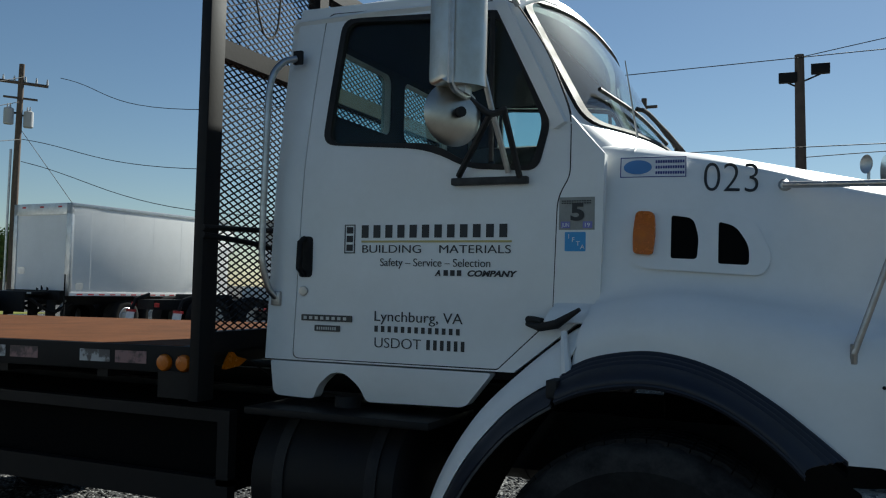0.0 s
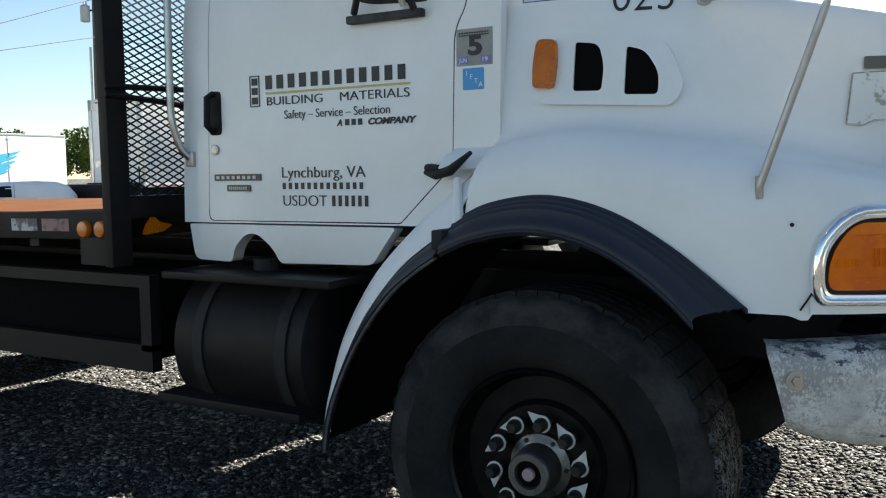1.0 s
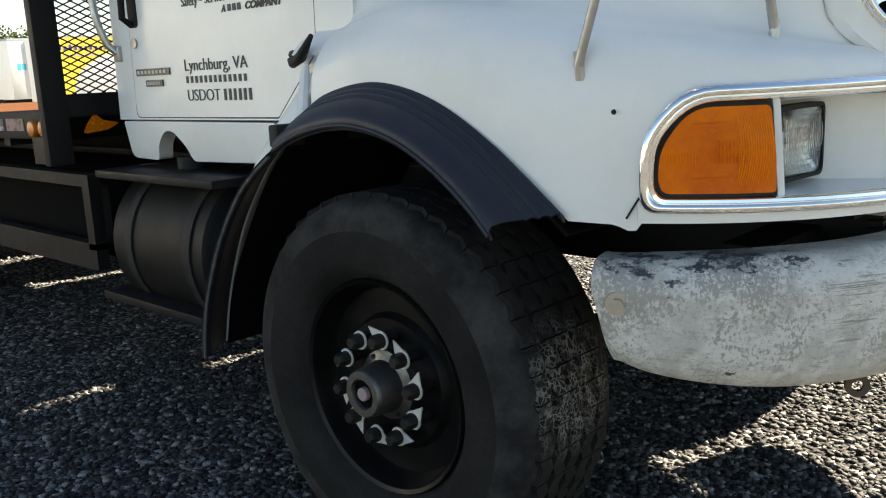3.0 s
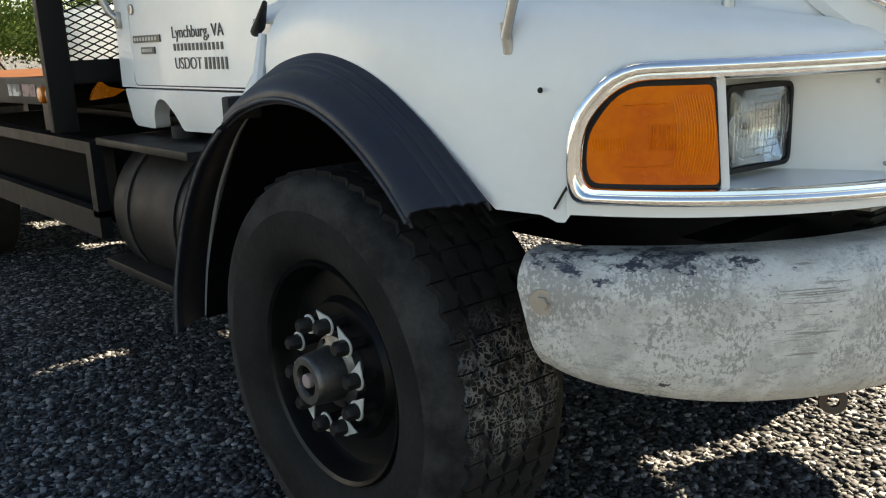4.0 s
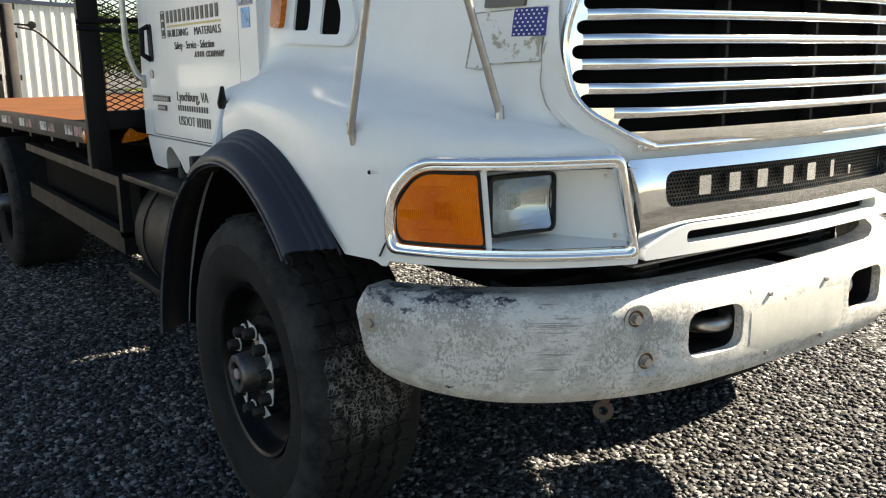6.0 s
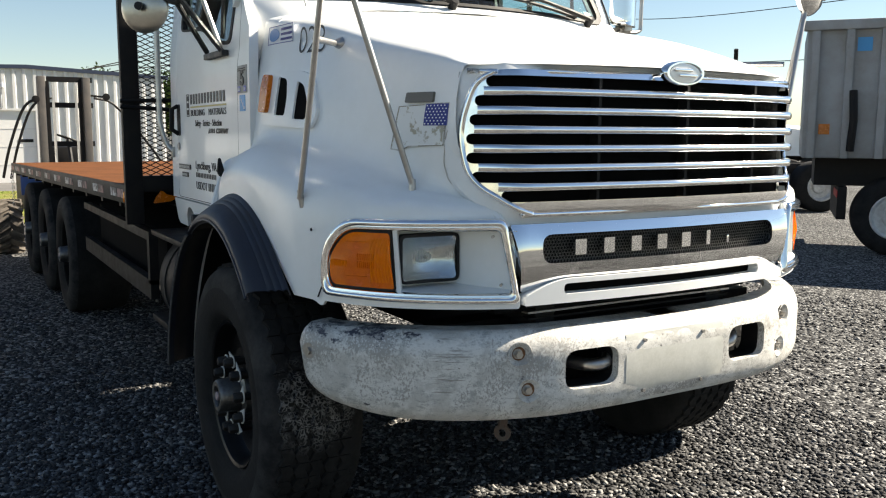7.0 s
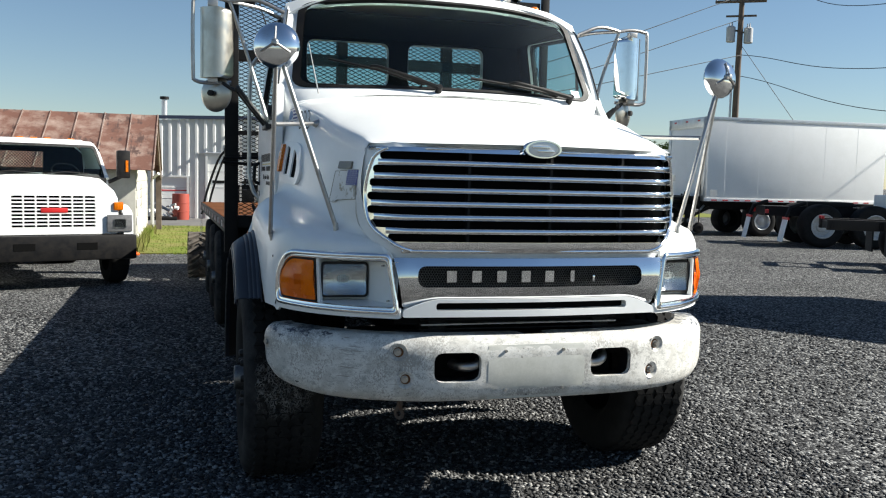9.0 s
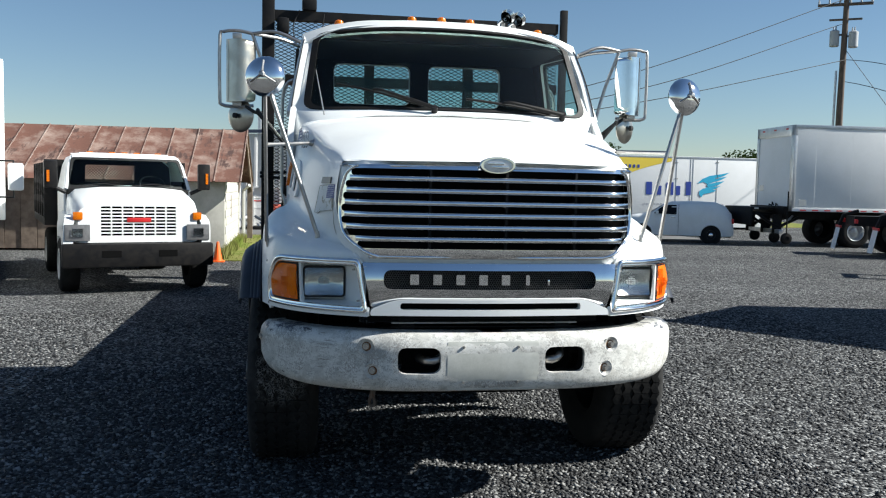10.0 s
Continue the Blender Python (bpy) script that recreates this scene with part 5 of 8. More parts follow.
# near-black sheets paint the shade inside both vent openings
for h in vents:
    part("vent_void", panel(grown(h, 0.003), [], 0.05, on_hood(0.004), 0.002), DARK, vp)
ma = rounded([(v0 + 0.004, 1.70), (v0 + 0.07, 1.695), (v0 + 0.078, 1.77), (v0 + 0.07, 1.85), (v0 + 0.008, 1.853), (v0, 1.77)], (0.015, 0.015, 0.04, 0.02, 0.02, 0.04))
part("side_marker", panel(ma, [], 0.03, on_hood(0.03), 0.022), AMBER, vp, "tall amber side marker")
# hood latch, seam and small marks
seam = spline([(1.042, -0.762, 1.81), (1.036, -0.793, 1.685), (1.009, -0.81, 1.594), (0.998, -0.809, 1.53), (1.001, -0.802, 1.496), (1.016, -0.788, 1.452), (1.072, -0.736, 1.406), (1.125, -0.703, 1.372), (1.172, -0.676, 1.336)], 60)
seam = [(x, -(hood_y(x, z) + 0.0004) if abs(hood_y(x, z) + y) < 0.035 else y, z) for x, y, z in seam]
both("hood_seam", tube(seam, 0.0018, 6), STEEL, TRUCK, "thin grey panel seam")
part("hood_latch", tube([(-0.46, -1.10, 1.44), (-0.40, -1.135, 1.43), (-0.33, -1.16, 1.445), (-0.24, -1.19, 1.50)], [0.008, 0.015, 0.017, 0.007], 10), RUBBER, TRUCK, "black rubber hood latch")
part("latch_hook", tube([(-0.46, -1.085, 1.455), (-0.43, -1.11, 1.455), (-0.395, -1.12, 1.45)], 0.014, 8), RUBBER, TRUCK)
part("latch_stay", tube([(-0.30, -1.17, 1.42), (-0.28, -1.205, 1.30), (-0.275, -1.21, 1.26)], [0.012, 0.02, 0.022], 8), WHITE, TRUCK)
for p in ((0.70, -1.150, 1.289), (0.86, -0.975, 1.415)):
    part("hood_pin", lathe([(0.006, 0.0), (0.005, 0.004), (0.0, 0.005)], 10, Matrix.Translation(p)), BLACK, TRUCK)
# old sticker, flag and reflector
OLD = mat("torn_sticker", (0.74, 0.75, 0.73), 0.5, second=(0.36, 0.33, 0.24), scale=14, amount=0.9, edge=0.58, soft=0.02)
old = part("torn_sticker", panel(rounded([(0.80, 1.56), (0.84, 1.555), (0.87, 1.57), (1.005, 1.575), (1.022, 1.715), (0.81, 1.705)], 0.004), [], 0.03, on_hood(0.006), 0.003), OLD, TRUCK, "torn faded flag sticker on the hood side")
part("sticker_edge", panel(rounded([(0.80, 1.56), (0.84, 1.555), (0.87, 1.57), (1.005, 1.575), (1.022, 1.715), (0.81, 1.705)], 0.004), [[(0.912 + (u - 0.912) * 0.955, 1.634 + (v - 1.634) * 0.955) for u, v in ((0.80, 1.56), (0.84, 1.555), (0.87, 1.57), (1.005, 1.575), (1.022, 1.715), (0.81, 1.705))]], 0.03, on_hood(0.0068), 0.003), mat("grimy_edge", (0.30, 0.28, 0.22), 0.8, second=(0.65, 0.65, 0.62), scale=24, edge=0.52, soft=0.03, amount=0.9), old)
part("flag_field", panel(rect(0.925, 1.018, 1.64, 1.711), [], 0.03, on_hood(0.0075), 0.001), NAVY, old, "blue field with white dots")
for j in range(7):
    for i in range(6):
        u, v = 0.932 + i * 0.0142 + (0.007 if j % 2 else 0), 1.6455 + j * 0.0099
        part("flag_dot", panel(rect(u - 0.0021, u + 0.0021, v - 0.0021, v + 0.0021), [], 0, on_hood(0.0085), 0.0008), WHITE, old, smooth=0)
part("reflector_bar", panel(rect(0.84, 0.955, 1.716, 1.75, 0.006), [], 0.03, on_hood(0.014), 0.012), mat("smoked_reflector", (0.12, 0.11, 0.09), 0.3), TRUCK, "small grey ribbed reflector")

# ----- hood mirrors on their rods
def hood_mirror(s, top, foot1, foot2, arm, joint):
    flip = Matrix.Diagonal((1, s, 1, 1))
    top = Vector(top)
    rods = part("mirror_tripod", tube(spline([foot1, Vector(foot1).lerp(top, 0.5), top], 12), 0.0105, 10), STEEL, TRUCK, "slender steel mirror tripod")
    parts = [("rod", tube([foot2, top], 0.0105, 10), STEEL), ("rod", tube([arm, joint], 0.0115, 10), STEEL),
             ("rod_foot", tube([Vector(foot1) - Vector((0, -0.01, 0.03)), Vector(foot1) + Vector((0, 0, 0.03))], [0.011, 0.0105], 8), STEEL),
             ("rod_foot", tube([Vector(foot2) - Vector((0.0, 0.0, 0.03)), Vector(foot2) + Vector((0, 0, 0.02))], [0.014, 0.0105], 8), STEEL),
             ("rod_foot", tube([Vector(arm) + Vector((0, 0.03, 0)), arm], [0.026, 0.013], 10), STEEL)]
    face = Matrix.Translation(top) @ Matrix.Rotation(radians(78), 4, "Z") @ Matrix.Rotation(radians(-4), 4, "X")
    parts.append(("mirror_shell", lathe([(0.0, 0.052), (0.03, 0.05), (0.06, 0.042), (0.085, 0.028), (0.1, 0.008), (0.105, -0.008), (0.102, -0.016), (0.0, -0.014)], 48, face), CHROME))
    parts.append(("mirror_hub", lathe([(0.016, 0.045), (0.016, 0.068), (0.01, 0.076), (0.0, 0.077)], 16, face), STEEL))
    for b in (90, 210, 330):
        a = radians(b)
        parts.append(("mirror_spoke", tube([face @ Vector((0.012 * math.cos(a), -0.062, 0.012 * math.sin(a))), face @ Vector((0.075 * math.cos(a), -0.040, 0.075 * math.sin(a)))], 0.005, 6), STEEL))
    if s < 0:
        rods.data.transform(flip)
        rods.data.flip_normals()
    for nm, bm, ma in parts:
        if s < 0:
            bm.transform(flip)
        part(nm, bm, ma, rods)


hood_mirror(1, (0.905, -1.160, 2.26), (0.616, -1.158, 1.388), (0.93, -0.885, 1.445), (0.405, -0.93, 1.945), (0.775, -1.155, 1.915))
hood_mirror(-1, (0.85, -1.165, 2.245), (0.72, -1.10, 1.40), (0.93, -0.90, 1.445), (0.405, -0.93, 1.945), (0.79, -1.10, 1.93))

# ----- door mirrors
DULL = mat("dull_plated_steel", (0.55, 0.52, 0.46), 0.28, 1.0, second=(0.4, 0.37, 0.3), scale=12, amount=0.5)
STRUT = mat("dark_strut", (0.05, 0.05, 0.05), 0.5, 0.6, second=(0.02, 0.02, 0.02), scale=25)
MIRROR = mat("mirror_glass", (0.85, 0.86, 0.87), 0.02, 1.0)


def door_mirror(s):
    f = Matrix.Diagonal((1, s, 1, 1))
    c = Vector((-0.60, -1.41, 2.465))
    turn = Matrix.Translation(c) @ Matrix.Rotation(radians(-38), 4, "Z")
    head = panel(rect(-0.09, 0.09, -0.21, 0.21, 0.03), [], 0.03, lambda u, v: (0.05 - 0.05 * (abs(u) / 0.09) ** 4, u, v), 0.085, (1, 0, 0))
    head.transform(turn)
    m = part("door_mirror", flipped(head, s < 0), DULL if s > 0 else CHROME, TRUCK, "tall chrome-backed door mirror on tube brackets")
    g = boxed(-0.052, -0.049, -0.08, 0.08, -0.2, 0.2)
    g.transform(turn)
    part("mirror_glass", flipped(g, s < 0), MIRROR, m)
    cx = Vector((-0.645, -1.39, 2.165))
    face = Matrix.Translation(cx) @ Matrix.Rotation(radians(52), 4, "Z")
    part("convex_shell", flipped(lathe([(0.0, 0.03), (0.04, 0.028), (0.08, 0.018), (0.106, 0.004), (0.112, -0.004), (0.108, -0.012), (0.0, -0.012)], 44, face), s < 0), DULL, m, "round convex mirror")
    part("convex_hub", flipped(lathe([(0.018, 0.04), (0.018, 0.062), (0.0, 0.066)], 14, face), s < 0), RUBBER, m)
    loops = [[(-0.60, -1.31, 2.72), (-0.60, -1.40, 2.735), (-0.60, -1.50, 2.725), (-0.60, -1.525, 2.68), (-0.60, -1.525, 2.30), (-0.60, -1.51, 2.235), (-0.60, -1.42, 2.225), (-0.61, -1.30, 2.235)],
             [(-0.60, -1.31, 2.72), (-0.58, -1.15, 2.735), (-0.56, -0.985, 2.67)], [(-0.60, -1.31, 2.72), (-0.68, -1.12, 2.705), (-0.74, -0.985, 2.665)],
             [(-0.60, -1.31, 2.72), (-0.62, -1.2, 2.4), (-0.55, -1.08, 2.0)], [(-0.504, -1.27, 2.2), (-0.502, -1.18, 2.09), (-0.501, -1.09, 1.98)], [(-0.553, -1.27, 2.185), (-0.65, -1.18, 2.089), (-0.747, -1.09, 1.993)], [(-0.61, -1.36, 2.232), (-0.553, -1.28, 2.185), (-0.494, -1.265, 2.2)]]
    for k, pts in enumerate(loops):
        part("mirror_tube", flipped(tube(spline(pts, 18 if k == 0 else 8), 0.0115 if k < 4 else 0.0125, 8), s < 0), STEEL if k < 4 else STRUT, m)
    part("mirror_foot", flipped(boxed(-0.777, -0.471, -1.10, -1.066, 1.957, 1.985, 0.006), s < 0), STRUT, m, "dark mirror foot on the door")
    for z in (2.70, 2.245):
        part("mirror_clamp", flipped(boxed(-0.62, -0.58, -1.44, -1.38, z - 0.018, z + 0.018, 0.005), s < 0), STEEL, m)


door_mirror(1)
door_mirror(-1)

# ----- grab rails, wipers, aerial, roof lamps, horns
RAIL = mat("dull_rail", (0.50, 0.50, 0.50), 0.28, 1.0, second=(0.34, 0.33, 0.30), scale=20)
for s in (1, -1):
    pts = [(-1.535, -1.04, 2.53), (-1.575, -1.09, 2.50), (-1.605, -1.125, 2.40), (-1.612, -1.13, 2.1), (-1.617, -1.13, 1.75), (-1.612, -1.125, 1.64), (-1.60, -1.10, 1.55), (-1.58, -1.072, 1.51)]
    g = part("grab_rail", flipped(tube(spline(pts, 40), 0.0145, 12), s < 0), RAIL, TRUCK, "long dull metal grab rail")
    for p in ((-1.53, -1.03, 2.535), (-1.578, -1.066, 1.505)):
        part("rail_foot", flipped(boxed(p[0] - 0.022, p[0] + 0.022, p[1] - 0.014, p[1] + 0.006, p[2] - 0.03, p[2] + 0.03, 0.006), s < 0), STEEL if p[2] < 2 else RUBBER, g)
for u0, u1, v1 in ((-0.13, -0.80, 0.29), (0.80, 0.10, 0.12)):
    foot, tip = ws(u0, -0.03, 0.045), ws(u1, v1, 0.022)
    mid = ws((u0 + u1) / 2, v1 * 0.52, 0.05)
    w = part("wiper", tube(spline([foot, mid, ws(u0 + (u1 - u0) * 0.62, v1 * 0.66, 0.035)], 10), [0.014] * 3 + [0.010] * 7, 8), BLACK, TRUCK, "black windshield wiper")
    part("wiper_blade", tube(spline([ws(u0 + (u1 - u0) * 0.12, v1 * 0.10, 0.018), ws(u0 + (u1 - u0) * 0.56, v1 * 0.60, 0.02), tip], 10), 0.009, 6), BLACK, w)
    part("wiper_pivot", tube([Vector(foot) - Vector((0.03, 0, 0.03)), Vector(foot) + Vector((0.008, 0, 0.008))], 0.02, 10), BLACK, w)
apron = []
for u in np.linspace(-1.1, 1.1, 45):
    p = ws(u, 0.0)
    zh = float(np.interp(abs(p[1]), [0, 0.5, 0.92, 0.985, 1.03, 1.06], [2.185, 2.17, 2.115, 2.03, 1.8, 1.56]))
    apron.append((p, (p[0] + 0.07, p[1], zh - 0.012)))
part("cowl_apron", grid([[(p[0] - 0.012, p[1], p[2] + 0.01) for p, q in apron], [(p[0] + 0.02, p[1], p[2] - 0.012) for p, q in apron], [q for p, q in apron]], 0.006), WHITE, TRUCK, "white panel between windshield and hood", 60)
part("aerial", tube([(-0.12, -0.83, 2.15), (-0.16, -0.885, 2.44)], [0.005, 0.002], 6), STEEL, TRUCK, "thin whip aerial")
part("inspection_decal", panel(rect(0.86, 0.93, 0.03, 0.13), [], 0, lambda u, v: ws(u, v, -0.006), 0.001, (0.8, 0, 0.5)), mat("pale_decal", (0.45, 0.5, 0.5), 0.6), TRUCK)
for y in (-0.72, -0.21, 0.0, 0.21, 0.72):
    lamp = part("roof_lamp", lathe([(0.034, 0.0), (0.034, 0.008), (0.028, 0.03), (0.015, 0.038), (0.0, 0.04)], 20, Matrix.Translation((-0.66 - 0.08 * abs(y), y, 2.868 - 0.10 * abs(y) ** 2.5)) @ Matrix.Rotation(radians(-90), 4, "X")), AMBER, TRUCK, "small amber roof clearance lamp")
for y, x in ((0.47, -0.62), (0.57, -0.70)):
    h = part("air_horn", lathe([(0.0, 0.05), (0.018, 0.05), (0.02, -0.02), (0.022, -0.15), (0.03, -0.19), (0.05, -0.215), (0.052, -0.22), (0.03, -0.19)], 24, Matrix.Translation((x - 0.2, y, 2.925)) @ Matrix.Rotation(radians(-90), 4, "Z")), CHROME, TRUCK, "chrome roof air horn")
    part("horn_foot", boxed(x - 0.17, x - 0.13, y - 0.015, y + 0.015, 2.86, 2.91), STEEL, h)
part("hood_handle", tube(spline([(0.10, 0.905, 2.03), (0.18, 0.895, 2.035), (0.30, 0.875, 2.005), (0.34, 0.87, 1.985)], 10), 0.012, 8), BLACK, TRUCK, "dark grip on the hood edge")

# ----- blocks for the name in the nose band, mesh behind them
for k in range(6):
    y, half = -0.405 + k * 0.1165, 0.010 if k == 5 else 0.022
    part("name_block", panel(rect(y - half, y + half, 1.217, 1.269, 0.004, 3), [], 0, lambda u, v: (nose_x(u) + 0.006, u, v), 0.016, (1, 0, 0)), CHROME, nose, "plain chrome letter block", 30)
part("name_stud", boxed(nose_x(0.28) - 0.012, nose_x(0.28) + 0.002, 0.285, 0.297, 1.215, 1.245, 0.003), CHROME, nose)
hexes = bmesh.new()
for j in range(9):
    for i in range(94):
        y, z = -0.56 + i * 0.012 + (0.006 if j % 2 else 0), 1.196 + j * 0.0108
        x = nose_x(y) - 0.018
        a = [hexes.verts.new((x, y + r * math.cos(k * math.pi / 3 + 0.52), z + r * math.sin(k * math.pi / 3 + 0.52))) for r in (0.0054, 0.0064) for k in range(6)]
        for k in range(6):
            hexes.faces.new((a[k], a[(k + 1) % 6], a[6 + (k + 1) % 6], a[6 + k]))
tagged(part("honeycomb", hexes, mat("dark_mesh", (0.10, 0.10, 0.10), 0.45, 0.8), nose, "fine metal honeycomb mesh", 0), kind="stuff")
for k in range(5):
    part("lower_slat", boxed(1.02, 1.06, -0.5, 0.5, 0.95 + k * 0.022, 0.957 + k * 0.022), STEEL if k == 2 else BLACK, TRUCK)

# ----- rack fittings
for z0, z1 in ((1.79, 1.81), (1.76, 1.725)):
    part("rack_tie", tube([(RX + 0.05, -1.31, z0), (RX + 0.06, -1.0, (z0 + z1) / 2), (RX + 0.05, -0.8, z1)], 0.012, 8), BLACK, rack)
part("work_lamp", boxed(RX - 0.02, RX + 0.08, -0.98, -0.86, 3.12, 3.22, 0.02), BLACK, rack, "black work lamp on the rack")
part("work_lamp", boxed(RX + 0.03, RX + 0.13, -1.18, -1.08, 2.92, 3.05, 0.03), BLACK, rack)
part("cable", tube(spline([(RX + 0.05, -1.0, 3.12), (RX + 0.06, -1.05, 2.95), (RX + 0.05, -0.95, 2.70), (RX + 0.05, -0.85, 2.72), (RX + 0.05, -0.82, 2.9), (RX + 0.05, -0.8, 3.1)], 30), 0.005, 6), RUBBER, rack)
part("orange_marker", panel(rounded([(-1.15, 1.20), (-1.05, 1.21), (-1.0, 1.235), (-1.07, 1.25), (-1.10, 1.275), (-1.13, 1.24)], 0.01), [], 0, lambda u, v: (RX + 0.06, u, v), 0.02, (1, 0, 0)), AMBER, TRUCK, "broken orange marker lens")
part("rack_gusset", boxed(RX - 0.2, RX, -1.26, -1.22, 1.08, 1.19), BLACK, rack)
chain = bmesh.new()
for k in range(14):
    z = 1.16 - k * 0.034
    lk = lathe([(0.012, 0.004), (0.018, 0.0), (0.012, -0.004)], 10, Matrix.Translation((DX0 + 0.02, -1.42, z)) @ Matrix.Rotation(radians(90 * (k % 2)), 4, "Z") @ Matrix.Diagonal((1, 1, 1.5, 1)), True)
    me = bpy.data.meshes.new("tmp")
    lk.to_mesh(me)
    lk.free()
    chain.from_mesh(me)
    bpy.data.meshes.remove(me)
part("chain", chain, STEEL, TRUCK, "hanging steel chain")

# ----- tread blocks of the front tyres
def tread(r, w, m, parent):
    """Zigzag ribs, cut into blocks, round the tyre."""
    n = 96
    for rib in range(5):
        step = (w - 0.10) / 5
        y0, y1 = 0.05 + rib * step, 0.05 + rib * step + step - 0.014
        bm = bmesh.new()
        for k in range(n // 2):
            rows = []
            for j, f in ((0, 0.06), (0, 1.0), (1, 0.94)):
                a = math.tau * (2 * k + j + f) / n
                z = 0.009 * (1 - 2 * abs((j + f) - 1.0)) * (-1 if rib % 2 else 1)
                rows.append([bm.verts.new((rr * math.cos(a), y + z, rr * math.sin(a))) for rr, y in ((r - 0.006, y0 - 0.002), (r + 0.011, y0 + 0.001), (r + 0.011, y1 - 0.001), (r - 0.006, y1 + 0.002))])
            for p, q in zip(rows, rows[1:]):
                for i in range(3):
                    bm.faces.new((p[i], p[i + 1], q[i + 1], q[i]))
            bm.faces.new(rows[0])
            bm.faces.new(rows[-1][::-1])
        bm.transform(m)
        part("tread_rib", bm, TYRE, parent, "", 0)


tread(0.534, 0.40, m, t)
tread(0.534, 0.40, m2, t2)

# ---------------------------------------------------------------- surroundings
def tyre(parent, x, y, r, w, rim, side=-1, dish=0.06):
    """A wheel under a vehicle, its outer face at y, with its rim as a piece of its own."""
    m = Matrix.Translation((x, y, r)) @ Matrix.Diagonal((1, 1 if side < 0 else -1, 1, 1))
    k = 0.58
    t = part("wheel", lathe([(k * r, -0.01), (0.7 * r, 0.0), (0.85 * r, 0.0), (0.96 * r, -0.02), (r, -0.05), (r, -w + 0.05), (0.95 * r, -w), (k * r, -w)], 40, m, True), TYRE, parent, "black rubber tyre")
    part("rim", lathe([(k * r, -0.012), (k * r * 0.94, 0.0), (k * r * 0.88, -0.02), (k * r * 0.8, -dish), (k * r * 0.5, -dish - 0.01), (k * r * 0.42, -dish + 0.03), (k * r * 0.3, -dish + 0.04), (0.0, -dish + 0.045)], 32, m), rim, t)
    return t


def plain(name, x0, x1, y0, y1, z0, z1, material, parent, bevel=0.0, label=""):
    return part(name, boxed(x0, x1, y0, y1, z0, z1, bevel), material, parent, label)


RIMWHITE = mat("white_rim", (0.6, 0.6, 0.58), 0.5, second=(0.3, 0.28, 0.25), scale=12)
ALU = mat("aluminium", (0.6, 0.61, 0.62), 0.35, 0.8, second=(0.4, 0.4, 0.4), scale=4)
BOXWHITE = mat("trailer_white", (0.86, 0.86, 0.84), 0.6, second=(0.76, 0.76, 0.73), scale=1.2, amount=0.4, fine=0.03, spec=0.25)
RED = mat("red_paint", (0.5, 0.02, 0.02), 0.4)
DKGLASS = mat("dark_glass", (0.006, 0.009, 0.011), 0.08, spec=0.1)

# ----- white medium truck with a stake bed
G = thing("stake_truck", "white medium-duty stake truck parked on the gravel", "truck", at=pose(-7.95, -3.36, 0, 0, 0, 19) @ Matrix.Scale(0.96, 4))
hood_sec = []
for x, w, z0, z1 in ((-0.08, 0.86, 0.80, 1.36), (-0.16, 0.93, 0.80, 1.44), (-0.5, 0.97, 0.80, 1.54), (-0.95, 0.98, 0.8, 1.62), (-1.1, 0.98, 0.8, 1.64)):
    hood_sec.append([(x, -w, z0), (x, -w, (z0 + z1) / 2), (x, -w * 0.97, z1 - 0.12), (x, -w * 0.86, z1 - 0.02), (x, -w * 0.5, z1 + 0.02), (x, 0, z1 + 0.035), (x, w * 0.5, z1 + 0.02), (x, w * 0.86, z1 - 0.02), (x, w * 0.97, z1 - 0.12), (x, w, (z0 + z1) / 2), (x, w, z0)])
part("hood", grid(hood_sec, 0.02), WHITE, G, "white sloping hood", 50)
gs = [rect(-0.56 + i * 0.163, -0.56 + i * 0.163 + 0.145, 0.905 + j * 0.0525, 0.937 + j * 0.0525, 0.006, 2) for i in range(7) for j in range(9)]
gg = part("grille", panel(rounded([(-0.9, 0.80), (0.9, 0.80), (0.88, 1.3), (0.6, 1.40), (-0.6, 1.40), (-0.88, 1.3)], 0.06), gs, 0, lambda u, v: (-0.06 - 0.08 * max(0, v - 1.2), u, v), 0.05, (1, 0, 0)), WHITE, G, "white eggcrate grille")
# black box that stands for the shade behind the eggcrate
part("grille_void", boxed(-0.16, -0.12, -0.6, 0.6, 0.9, 1.38), DARK, gg)
part("badge", boxed(-0.062, -0.05, -0.18, 0.18, 1.115, 1.185, 0.01), RED, gg, "plain red badge block")
